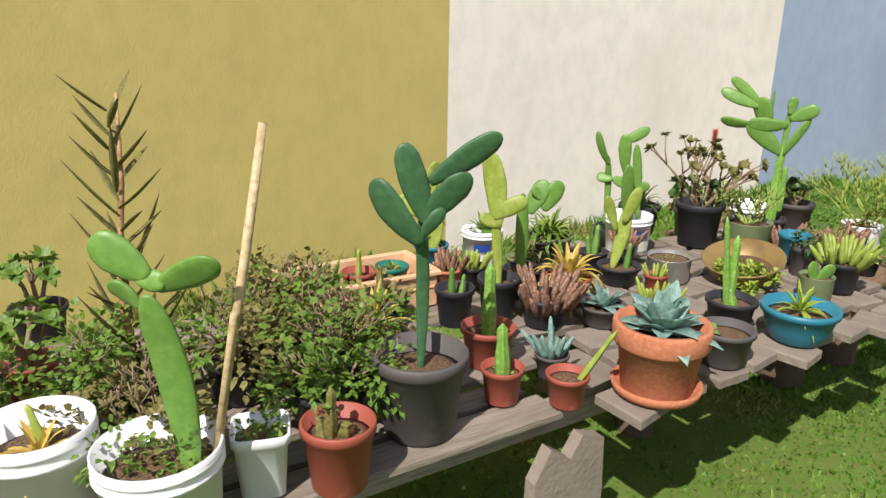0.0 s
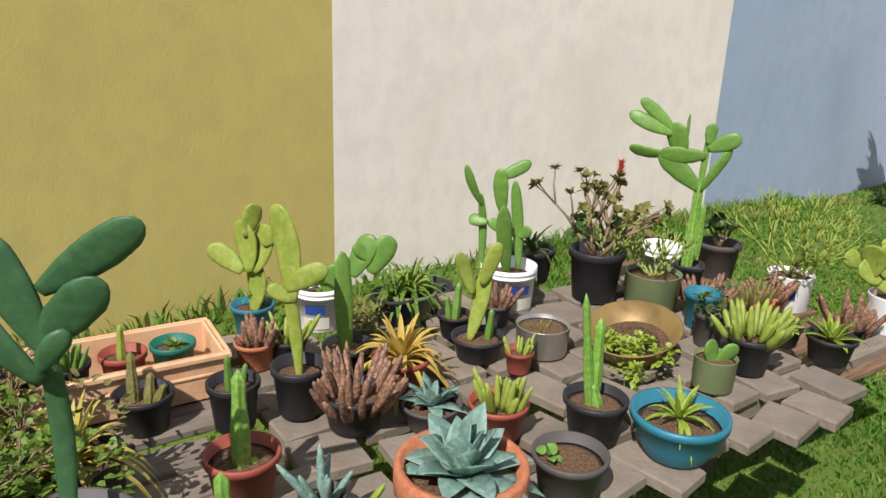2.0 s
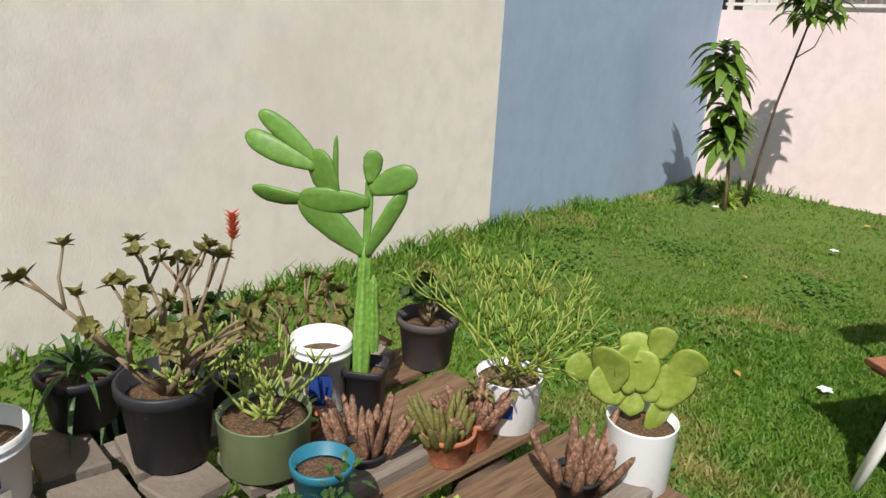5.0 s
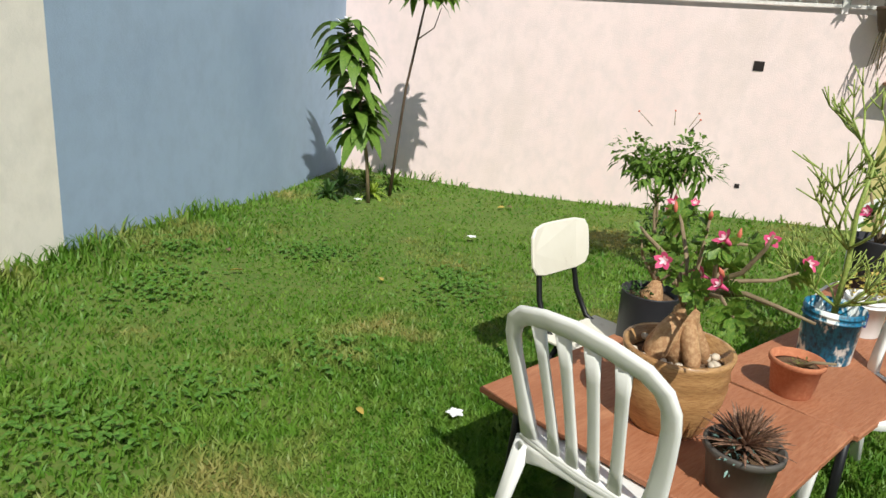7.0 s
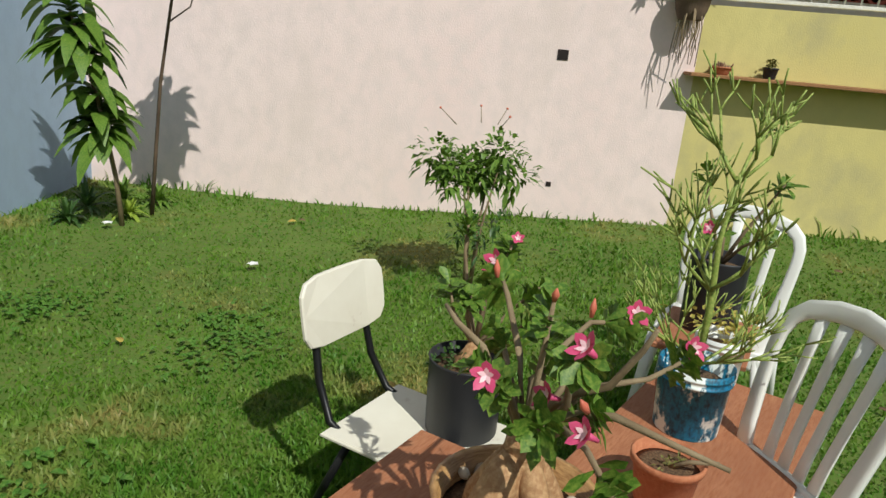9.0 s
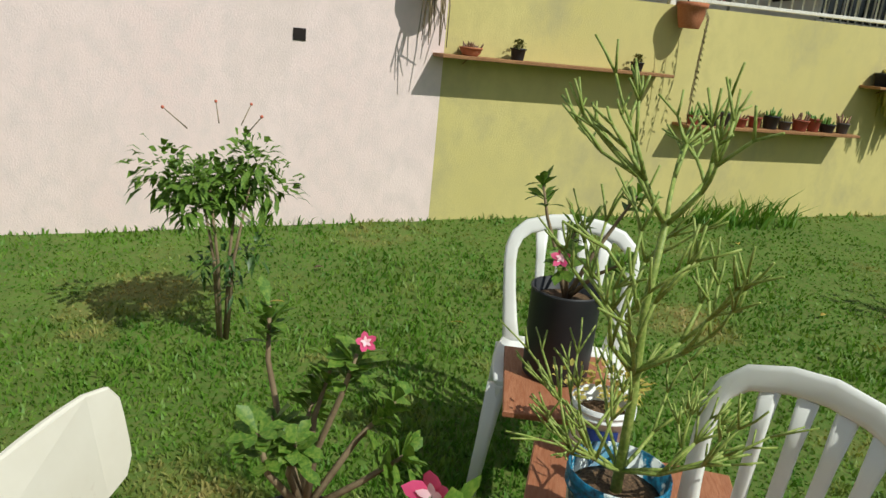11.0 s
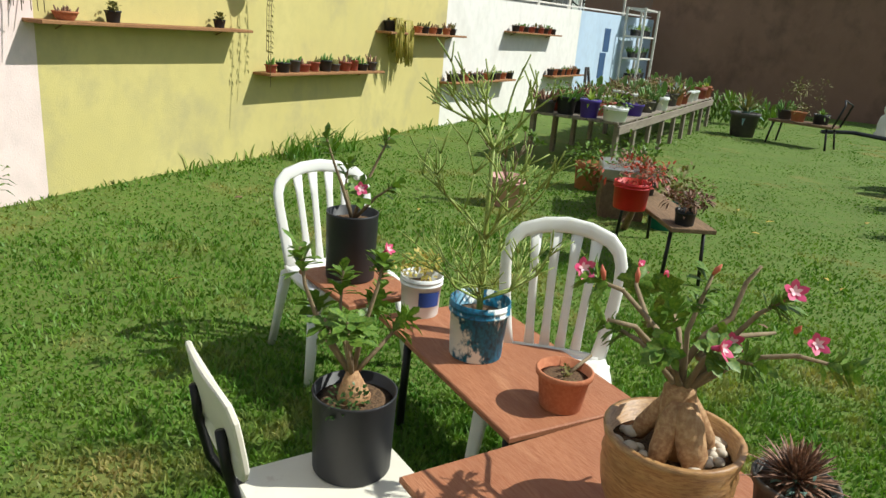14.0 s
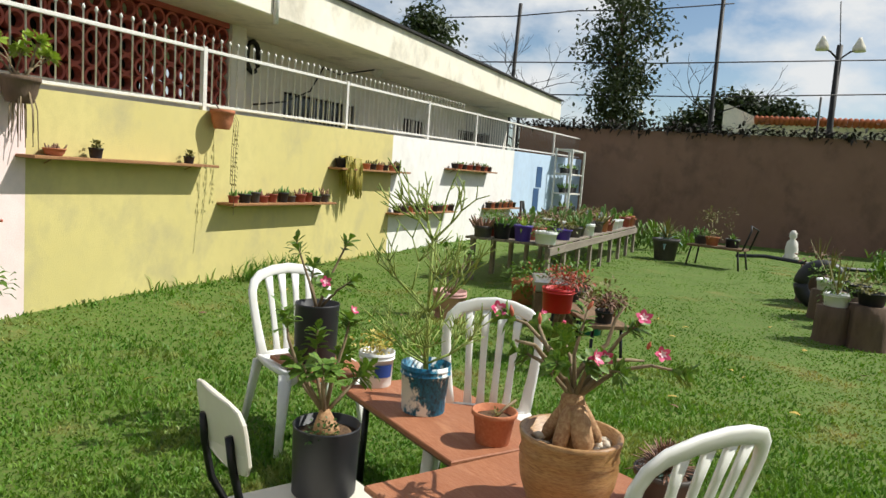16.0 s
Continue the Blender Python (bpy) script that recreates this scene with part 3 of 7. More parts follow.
def pencil(parent, base, height, spread, branches, material, seed=1, r0=0.008, levels=4, curve=0.5):
    rng = random.Random(seed)

    def grow(p, d, L, r, level):
        bend = Vector((rng.uniform(-1, 1), rng.uniform(-1, 1), rng.uniform(-0.2, 1.0))) * L * 0.22 * curve
        end = p + d * L + bend
        g.tube([p, p + d * L * 0.5 + bend * 0.25, end], [r, r * 0.92, r * 0.8], 6)
        if level == 0:
            return
        n = rng.randint(2, 3)
        for k in range(n):
            q = ((end - p).normalized() + Vector((rng.uniform(-1, 1), rng.uniform(-1, 1), rng.uniform(-0.35, 0.9))) * 0.8).normalized()
            grow(end, q, L * rng.uniform(0.6, 1.0), r * 0.8, level - 1)

    g = Geo()
    for b in range(branches):
        a = b * 6.283 / branches + rng.uniform(-0.5, 0.5)
        grow(Vector(base), Vector((math.cos(a) * spread, math.sin(a) * spread, 1)).normalized(), height * 0.3, r0, levels)
    part("twig_tangle", g, material, parent)["kind"] = "stuff"


def flower(parent, p, way, size, pale=True):
    g, c = Geo(), Geo()
    d = Vector(way).normalized()
    s = d.orthogonal().normalized()
    for k in range(5):
        q = Matrix.Rotation(k * 1.2566, 3, d) @ s
        g.leaf(p, (q + d * 0.7), d, size * 0.95, size * 0.52, 0.1, -0.1, 4, 0.5)
        c.leaf(Vector(p) + d * 0.003, (q + d * 0.7), d, size * 0.5, size * 0.24, 0.08, -0.1, 3, 0.2)
    g.tube([Vector(p) - d * size * 0.7, Vector(p)], [size * 0.10, size * 0.2], 6)
    fl = part("flower", g, M["petal"], parent)
    if pale:
        part("flower_heart", c, M["petalpale"], fl)


# ---------------------------------------------------------------- the long plant table
TZ = 0.46
TU, TV, TO = Vector((0.8362, 0.5478, 0)), Vector((-0.5478, 0.8362, 0)), Vector((-1.653, 0.381, 0))
MT = Matrix(((TU.x, TV.x, 0, TO.x), (TU.y, TV.y, 0, TO.y), (0, 0, 1, 0), (0, 0, 0, 1)))


def plant_table():
    rng = random.Random(4)
    t = thing("plant_table", "long low table of weathered planks and grey slabs on stumps", "table", MT)
    # bearers
    for v in (0.10, 0.55, 1.02):
        part("bearer", Geo().box((2.4, v, TZ - 0.075), (4.75, 0.07, 0.07), bevel=0.008), M["oldwood"], t, smooth=False)
    # long planks over the first half
    v = 0.0
    for w in (0.13, 0.10, 0.14, 0.12, 0.13, 0.10, 0.12, 0.11, 0.12):
        L = 2.55 + rng.uniform(-0.12, 0.12)
        m = Matrix.Translation((L / 2 - 0.05, v + w / 2, TZ - 0.014 + rng.uniform(-0.006, 0))) @ Matrix.Rotation(rng.uniform(-0.012, 0.012), 4, "Z")
        part("plank", Geo().box((0, 0, 0), (L, w - 0.02, 0.026), bevel=0.005), M["oldwood"], t, smooth=False, at=m)
        v += w + 0.006
    # broken slabs over the second half
    u = 2.56
    while u < 4.12:
        wu = rng.uniform(0.15, 0.21)
        v = -0.12 + rng.uniform(-0.05, 0.04)
        while v < 1.0:
            wv = rng.uniform(0.15, 0.30)
            g = Geo()
            pts = [(sx * (wu / 2 - 0.012) + rng.uniform(-0.012, 0.012), sy * (wv / 2 - 0.012) + rng.uniform(-0.014, 0.014)) for sx, sy in ((-1, -1), (1, -1), (1, 1), (-1, 1))]
            g.add([(x, y, -0.03) for x, y in pts] + [(x, y, -0.006) for x, y in pts] + [(x * 0.94, y * 0.94, 0.0) for x, y in pts],
                  [(3, 2, 1, 0), (8, 9, 10, 11)] + [(r * 4 + i, r * 4 + (i + 1) % 4, r * 4 + 4 + (i + 1) % 4, r * 4 + 4 + i) for r in range(2) for i in range(4)])
            m = Matrix.Translation((u + wu / 2, v + wv / 2, TZ - rng.uniform(0, 0.008))) @ Matrix.Rotation(rng.uniform(-0.14, 0.14), 4, "Z") @ Matrix.Rotation(rng.uniform(-0.02, 0.02), 4, "X")
            part("slab", g, M["slab"], t, smooth=False, at=m)
            v += wv + rng.uniform(0.0, 0.025)
        u += wu + 0.004
    # brown boards at the far end
    for i, v in enumerate((0.02, 0.22, 0.44, 0.66, 0.88, 1.1)):
        m = Matrix.Translation((4.56, v + 0.09, 0.38 - 0.012)) @ Matrix.Rotation(rng.uniform(-0.05, 0.05), 4, "Z")
        part("board", Geo().box((0, 0, 0), (0.62, 0.17, 0.024), bevel=0.004), M["brownwood"], t, smooth=False, at=m)
    # supports
    for u, v in ((0.5, 0.2), (0.5, 0.95), (2.2, 0.95), (3.2, 0.9), (4.5, 0.9)):
        part("post", Geo().box((u, v, 0.11), (0.09, 0.09, 0.56), bevel=0.008), M["oldwood"], t, smooth=False)
    g = Geo()
    out = [(-0.12, 0), (0.13, 0), (0.14, 0.30), (0.13, 0.47), (0.05, 0.5), (0.01, 0.44), (-0.06, 0.49), (-0.11, 0.40)]
    g.add([(x, 0.02, z) for x, z in out] + [(x, -0.02, z) for x, z in out], [tuple(range(8)), tuple(range(15, 7, -1))] + [(i, 8 + i, 8 + (i + 1) % 8, (i + 1) % 8) for i in range(8)])
    part("broken_panel", g, M["slab"], t, "broken pale grey panel", smooth=False, at=Matrix.Translation((2.46, 0.02, -0.14)))
    for u, v, r, h in ((3.30, 0.50, 0.065, 0.47), (4.2, 0.46, 0.085, 0.5), (4.62, 0.45, 0.08, 0.5)):
        s = Geo()
        n = 16
        rr = [r * (1 + rng.uniform(-0.08, 0.08)) for _ in range(n)]
        vs = []
        for i, z in enumerate((-0.2, 0.0, 0.25, h - 0.17)):
            vs += [(u + rr[k] * math.cos(k * 6.283 / n) * (1.12 - 0.04 * i), v + rr[k] * math.sin(k * 6.283 / n) * (1.12 - 0.04 * i), z) for k in range(n)]
        s.add(vs, [(i * n + k, i * n + (k + 1) % n, (i + 1) * n + (k + 1) % n, (i + 1) * n + k) for i in range(3) for k in range(n)] + [tuple(3 * n + k for k in range(n))])
        part("stump", s, M["bark"], t, "rough bark log under the tabletop", smooth=True)
    return t


plant_table()


def potted(name, label, x, y, z=TZ, rz=0.0, category="potted plant", group=""):
    return thing(name, label, category, pose(x, y, z, 0, 0, rz), group)


G1 = "potted plants on the long table"
p = potted("potted_cactus", "young prickly pear with large pads in a white paint bucket", -0.45, 1.19, group=G1)
pot(p, 0.118, 0.21, M["whiteplastic"], "bucket", label="white bucket")
patch(p, 0.1135, 0.05, 0.10, 250, 300, M["label"], flare=1.02)
opuntia(p, [(5.4, 16.0, 2.3, 50.7, 7.0), (1.0, 54.2, -6.8, 60.3, 7.2), (-0.6, 48.4, -5.3, 52.1, 4.9), (4.2, 52.1, 14.4, 57.0, 6.5), (0.3, 52.9, 4.8, 52.9, 4.2)], M["cactus"], 3)
clump(p, (-0.05, 0.03, 0.19), 0.09, 160, 0.02, 0.012, M["leaf"], 2)
st = solid("cane", Geo().tube([(0, 0, 0), (0.055, 0.01, 0.30), (0.06, 0.011, 0.305), (0.12, 0.03, 0.64)], [0.0085, 0.0085, 0.0095, 0.0075], 8), M["bamboo"],
           "dry bamboo cane stuck in a bucket", "cane", m=pose(-0.36, 1.23, TZ + 0.15), smooth=True)

p = potted("potted_seedling", "seedlings and dry stalks in a white paint bucket", -0.68, 1.20, group=G1)
pot(p, 0.106, 0.24, M["whiteplastic"], "bucket", label="white bucket with torn print")
patch(p, 0.1005, 0.04, 0.09, 265, 320, M["label"], flare=1.02)
columns(p, [(0, 18, -2, 27, 2.2)], M["cactuslight"], 3, 2)
rosette(p, 0.17, 14, 0.12, 0.012, M["orangeleaf"], 5)
p = potted("potted_plant", "square white pot with a dark leafy weed", -0.31, 1.36, rz=15, group=G1)
pot(p, 0.066, 0.15, M["whiteplastic"], "square")
clump(p, (0, 0, 0.17), 0.06, 120, 0.02, 0.012, M["leaf"], 8)
p = potted("potted_cactus", "small knobbly cactus in a red brown pot", -0.15, 1.38, group=G1)
pot(p, 0.081, 0.155, M["redplastic"])
columns(p, [(-1.5, 12, -1, 24, 3.2), (1.5, 12, 2, 16, 4.0), (-3, 12, -4, 17, 3)], M["olivedry"], 5, 4)
clump(p, (-0.03, 0, 0.2), 0.03, 30, 0.022, 0.012, M["leaf"], 9)
p = potted("potted_cactus", "tall dark green paddle cactus in a large grey pot", 0.01, 1.61, group=G1)
pot(p, 0.117, 0.21, M["greyplastic"], label="weathered dark grey pot")
opuntia(p, [(0.0, 18.0, 0.0, 53.4, 3.6), (-1.0, 49.0, -10.5, 62.0, 7.6), (1.0, 54.0, -4.0, 70.5, 6.8), (1.0, 54.0, 10.6, 63.7, 7.2), (3.4, 63.0, 17.0, 72.6, 6.6), (0.5, 50.0, 5.0, 56.0, 4.0)], M["cactusdark"], 6, 2.0, 0.1)
p = potted("potted_spider_plant", "spider plant with yellowing strap leaves in a black pot", -0.14, 1.92, group=G1)
pot(p, 0.10, 0.135, M["blackplastic"], "straight")
rosette(p, 0.12, 46, 0.26, 0.014, M["spider"], 11, (0.2, 1.0), (0.15, 1.3), fold=0.5)
for nm, pos, r, h, col in (("potted_cactus", (0.19, 1.98), 0.082, 0.12, (0, 9, 0, 31, 4.6)), ("potted_cactus", (0.22, 1.76), 0.058, 0.10, (0, 7, -0.5, 22, 4.4))):
    p = potted(nm, "bright green column cactus in a red brown pot", *pos, group=G1)
    pot(p, r, h, M["redplastic"])
    columns(p, [col], M["column"], 4, 3, 0.4)
    rosette(p, h * 0.8, 5, 0.05, 0.025, M["cactuslight"], 7)
p = potted("potted_cutting", "leaning cactus cutting in a small red pot", 0.39, 1.75, group=G1)
pot(p, 0.058, 0.09, M["redplastic"])
columns(p, [(3, 6, 12, 21, 2.4)], M["cactuslight"], 4, 5)
p = potted("potted_succulent", "grey branching succulent in a small dark pot", 0.37, 1.91, group=G1)
pot(p, 0.05, 0.07, M["greyplastic"])
fingers(p, 0.05, 0.02, 9, 0.12, 0.017, M["agave"], 3, 0.8)
p = potted("potted_agave", "blue green agave in a terracotta pot with a saucer", 0.65, 1.84, group=G1)
part("saucer", Geo().lathe([(0.10, 0), (0.118, 0.004), (0.125, 0.028), (0.118, 0.03), (0.11, 0.012), (0.02, 0.01)], 32), M["terracotta"], p)
q = pot(p, 0.131, 0.205, M["terracotta"], "terracotta")
rosette(p, 0.17, 30, 0.17, 0.062, M["agave"], 12, (0.0, 0.32), (0.05, 1.35), 0.008, True, 0.15, 0.35)
p = potted("empty_pot", "dark grey nursery pot with bare soil", 0.90, 2.03, category="flower pot", group=G1)
pot(p, 0.086, 0.11, M["greyplastic"])
rosette(p, 0.09, 5, 0.05, 0.03, M["cactus"], 4, at=(-0.05, 0))
p = potted("potted_spider_plant", "small striped spider plant in a teal bowl", 1.20, 2.21, group=G1)
pot(p, 0.118, 0.115, M["blueplastic"], "bowl")
rosette(p, 0.09, 22, 0.15, 0.014, M["leaflime"], 14, (0.1, 0.8), fold=0.4)
p = potted("potted_succulent", "bronze finger succulent crowding a black pot", 0.39, 2.29, group=G1)
pot(p, 0.085, 0.10, M["blackplastic"])
fingers(p, 0.06, 0.085, 46, 0.13, 0.022, M["bronze"], 5, 0.7)
p = potted("potted_cactus", "slender green cactus in a black pot", 0.09, 2.27, group=G1)
pot(p, 0.067, 0.13, M["blackplastic"])
columns(p, [(-1, 10, -1, 20, 2.6), (2, 10, 3, 17, 2)], M["cactus"], 4, 9)
p = potted("potted_cactus", "yellow green paddle cactus in a black pot", 0.24, 2.35, group=G1)
pot(p, 0.074, 0.14, M["blackplastic"])
opuntia(p, [(-0.2, 11.6, -2.3, 35.6, 3.7), (-1.6, 33.9, -4.6, 56.0, 8.4), (-1.6, 35.3, 7.9, 41.5, 6.0), (-2.1, 31.9, -6.9, 35.5, 4.3)], M["cactuslight"], 12)
p = potted("potted_cactus", "prickly pear with many bright pads in a teal pot", -0.01, 2.85, group=G1)
pot(p, 0.072, 0.10, M["blueplastic"])
opuntia(p, [(0.4, 8.8, 0.5, 24.7, 9.0), (-0.9, 22.7, -3.0, 37.6, 9.0), (1.5, 22.6, 4.8, 36.5, 9.0), (-3.8, 21.8, -13.5, 28.7, 7.4), (-0.8, 34.0, 2.2, 43.4, 6.9), (5.1, 30.8, 10.1, 36.4, 6.1)], M["cactuslight"], 15)
clump(p, (0.0, 0.02, 0.14), 0.05, 50, 0.02, 0.012, M["cactus"], 8)
for pos, r, h, a in (((0.20, 2.92), 0.087, 0.15, 262), ((0.86, 3.15), 0.106, 0.165, 285)):
    p = potted("potted_cactus", "branching green cactus in a white paint bucket with a blue print", *pos, group=G1)
    pot(p, r, h, M["whiteplastic"], "bucket")
    patch(p, r * 0.925, h * 0.45, h * 0.66, a - 18, a + 30, M["label"], flare=1.02)
    patch(p, r * 0.905, h * 0.1, h * 0.38, a - 25, a + 40, M["paper"], flare=1.02)
    if r > 0.1:
        opuntia(p, [(-0.9, 15.4, -3.9, 40.2, 6.3), (-3.7, 36.9, -5.3, 52.1, 5.9), (3.2, 18.0, 0.3, 47.0, 4.5), (-10.8, 14.9, -11.7, 42.1, 3.2), (-11.6, 39.9, -17.4, 53.2, 3.6), (-5.1, 48.9, 5.6, 54.2, 5.0), (0.4, 28.1, -8.4, 32.2, 5.0), (-9.5, 32.2, -15.6, 33.1, 5.0), (3.7, 27.2, 6.7, 30.8, 4.5)], M["cactus"], 18, 2.2, 0.4)
    else:
        rosette(p, h * 0.9, 16, 0.12, 0.014, M["leaf"], 21)
        opuntia(p, [(2, 12, 6, 22, 7), (4, 20, 11, 24, 5)], M["cactus"], 3)
p = potted("potted_aloe", "grassy aloe with arching leaves in a pale pot", 0.50, 3.03, group=G1)
pot(p, 0.10, 0.10, M["murky"])
rosette(p, 0.09, 40, 0.27, 0.016, M["leaf"], 22, (0.3, 0.9), (0.2, 1.3), fold=0.5)
opuntia(p, [(0, 8, -3, 17, 7), (1, 9, 6, 15, 6)], M["cactuslight"], 4)
p = potted("potted_cactus", "tall narrow paddle cactus in a black pot", 0.34, 2.57, group=G1)
pot(p, 0.075, 0.10, M["blackplastic"])
opuntia(p, [(-0.5, 4.0, -1.3, 37.6, 5.9), (1.8, 32.0, 7.0, 42.5, 7.3), (7.1, 33.0, 12.2, 42.3, 7.3), (6.2, 35.8, 1.8, 40.3, 3.7)], M["cactus"], 25)
p = potted("potted_bromeliad", "orange tinted bromeliad in a terracotta pot", 0.50, 2.50, group=G1)
pot(p, 0.085, 0.10, M["redplastic"])
rosette(p, 0.08, 44, 0.26, 0.020, M["orangeleaf"], 23, (0.2, 0.9), (0.2, 1.3), fold=0.45)
p = potted("potted_cactus", "forked bright green cactus in a black pot", 0.73, 2.71, group=G1)
pot(p, 0.086, 0.075, M["blackplastic"])
opuntia(p, [(-2.3, 8.3, 1.8, 29.7, 5.8), (0.9, 25.7, 4.7, 38.0, 5.4), (-3.0, 22.5, -7.3, 34.7, 4.6)], M["cactuslight"], 26)
columns(p, [(3, 5, 4, 16, 3)], M["cactus"], 5, 6)
p = potted("potted_succulent", "small fleshy succulent in a red pot", 0.85, 2.62, group=G1)
pot(p, 0.045, 0.07, M["redplastic"])
fingers(p, 0.05, 0.03, 12, 0.07, 0.013, M["cactuslight"], 8)
p = potted("tin_planter", "round aluminium tin with soil and seedlings", 0.94, 2.77, category="planter", group=G1)
pot(p, 0.088, 0.095, M["tin"], "straight")
fingers(p, 0.075, 0.05, 12, 0.03, 0.01, M["olivedry"], 9)
p = potted("potted_jade_plant", "woody jade plant in a large black pot", 1.21, 3.27, group=G1)
pot(p, 0.11, 0.20, M["blackplastic"])
bush(p, (0, 0, 0.15), 0.34, 0.8, 6, 0.035, 0.022, 12, M["stem"], M["olivedry"], 31, 0.009)
pencil(p, (0.05, -0.03, 0.16), 0.20, 0.9, 4, M["pencilm"], 33, 0.005, 3)
p = potted("potted_cactus", "yellow green column cactus in a black pot", 1.01, 2.29, group=G1)
pot(p, 0.084, 0.105, M["blackplastic"])
columns(p, [(-1.4, 7.0, -5.1, 38.3, 2.8), (-0.3, 8.1, -0.8, 32.2, 3.9), (0.5, 6.5, -1.2, 14.2, 4.5)], M["column"], 4, 11, 0.35)
p = potted("potted_coral_cactus", "tangled stick succulent in a murky green pot", 1.42, 3.22, group=G1)
pot(p, 0.106, 0.13, M["murky"], "straight")
pencil(p, (0, 0, 0.10), 0.20, 1.0, 7, M["pencilm"], 35, 0.005, 3, 0.9)
p = potted("teal_pot", "narrow teal plastic pot", 1.54, 3.02, category="flower pot", group=G1)
pot(p, 0.066, 0.13, M["blueplastic"])
p = potted("potted_succulent", "pale green upright succulent in a black pot", 1.57, 2.68, group=G1)
pot(p, 0.076, 0.12, M["blackplastic"])
fingers(p, 0.1, 0.07, 30, 0.12, 0.024, M["cactuslight"], 13, 0.8)
p = potted("potted_aloe", "small striped aloe in a black pot", 1.87, 2.76, group=G1)
pot(p, 0.078, 0.09, M["blackplastic"])
rosette(p, 0.07, 18, 0.12, 0.022, M["leaflime"], 36, (0.0, 0.4), thick=0.005)
p = potted("glass_jar", "glass jar with a rooting cactus pad", 1.42, 2.56, category="jar", group=G1)
pot(p, 0.063, 0.10, M["murky"], "straight", name="jar")
opuntia(p, [(0, 7, -3, 15, 6), (1, 8, 5, 14, 6)], M["cactus"], 8)
p = potted("brass_dish", "tilted dull brass dish behind a trailing plant", 1.23, 2.75, category="dish", group=G1)
d = Geo().lathe([(0.02, 0.0), (0.09, 0.002), (0.118, 0.018), (0.148, 0.075), (0.155, 0.082), (0.149, 0.084), (0.112, 0.022), (0.085, 0.010), (0.02, 0.009)], 36)
dm = pose(0, 0, 0.028, 14, -6, -20)
part("dish", d, M["brass"], p, at=dm)
part("dried_soil", Geo().lathe([(0.001, 0.024), (0.06, 0.022), (0.112, 0.026), (0.115, 0.024)], 24), M["soil"], p, "dry brown soil", at=dm)
for cx, cy, cz, cr, cn, sd in ((-0.07, -0.02, 0.075, 0.06, 130, 37), (-0.02, -0.09, 0.075, 0.06, 130, 38), (0.04, -0.13, 0.07, 0.04, 60, 39), (-0.05, -0.18, 0.04, 0.04, 60, 40)):
    clump(p, (cx, cy, cz), cr, cn, 0.026, 0.018, M["leaflime"], sd, 0.5)
p = potted("potted_succulent", "bronze leaf succulent in a terracotta pot", 1.94, 3.35, 0.38, group=G1)
pot(p, 0.07, 0.09, M["terracotta"])
fingers(p, 0.07, 0.07, 22, 0.1, 0.026, M["bronze"], 16, 0.9)
p = potted("potted_aloe", "narrow leaved aloe in a black pot", 0.45, 2.98, group=G1)
pot(p, 0.085, 0.10, M["blackplastic"])
rosette(p, 0.08, 30, 0.28, 0.012, M["leaf"], 41, (0.4, 1.0), fold=0.5)
p = potted("potted_plant", "dark leafy plant in a black pot", 0.98, 3.45, group=G1)
pot(p, 0.10, 0.14, M["blackplastic"])
rosette(p, 0.12, 24, 0.26, 0.016, M["leafdark"], 42, (0.3, 0.9), fold=0.5)

# small pots filling the gaps between the larger ones
for pos, r, h, pm, kind, km, lab in (
        ((0.06, 2.60), 0.062, 0.085, "terracotta", 0, "bronze", "bronze finger succulent in a terracotta pot"),
        ((0.15, 2.64), 0.060, 0.080, "blackplastic", 0, "cactuslight", "pale green finger succulent in a black pot"),
        ((0.59, 2.30), 0.080, 0.070, "greyplastic", 1, "agave", "small spotted rosette succulent in a grey bowl"),
        ((0.76, 2.27), 0.078, 0.095, "redplastic", 0, "cactuslight", "low succulent in a faded red pot"),
        ((0.66, 2.87), 0.060, 0.080, "blackplastic", 2, "cactus", "short column cactus in a black pot"),
        ((0.81, 2.98), 0.050, 0.075, "greyplastic", 0, "bronze", "reddish finger succulent in a small grey pot"),
        ((1.78, 2.88), 0.055, 0.070, "blackplastic", 1, "cactuslight", "yellow green rosette succulent in a black pot"),
        ((1.51, 2.86), 0.055, 0.120, "greyplastic", 3, "leafdark", "small weed in a tall grey pot"),
        ((0.35, 2.77), 0.060, 0.080, "murky", 3, "olivedry", "dry weed in a murky green pot")):
    p = potted("potted_succulent" if kind < 2 else "potted_cactus" if kind == 2 else "potted_plant", lab, *pos, group=G1)
    pot(p, r, h, M[pm])
    if kind == 0:
        fingers(p, h * 0.75, r * 0.7, 16, 0.10, 0.019, M[km], int(r * 1000), 0.6)
    elif kind == 1:
        rosette(p, h * 0.8, 18, r * 1.25, 0.032, M[km], int(r * 1000), (0.0, 0.3), (0.1, 1.3), 0.006)
    elif kind == 2:
        columns(p, [(0, h * 80, 1, 19, 3.4), (-2, h * 80, -3, 14, 2.6)], M[km], 5, 3)
    else:
        clump(p, (0, 0, h + 0.03), r * 1.1, 120, 0.030, 0.014, M[km], int(r * 1000), 0.8)

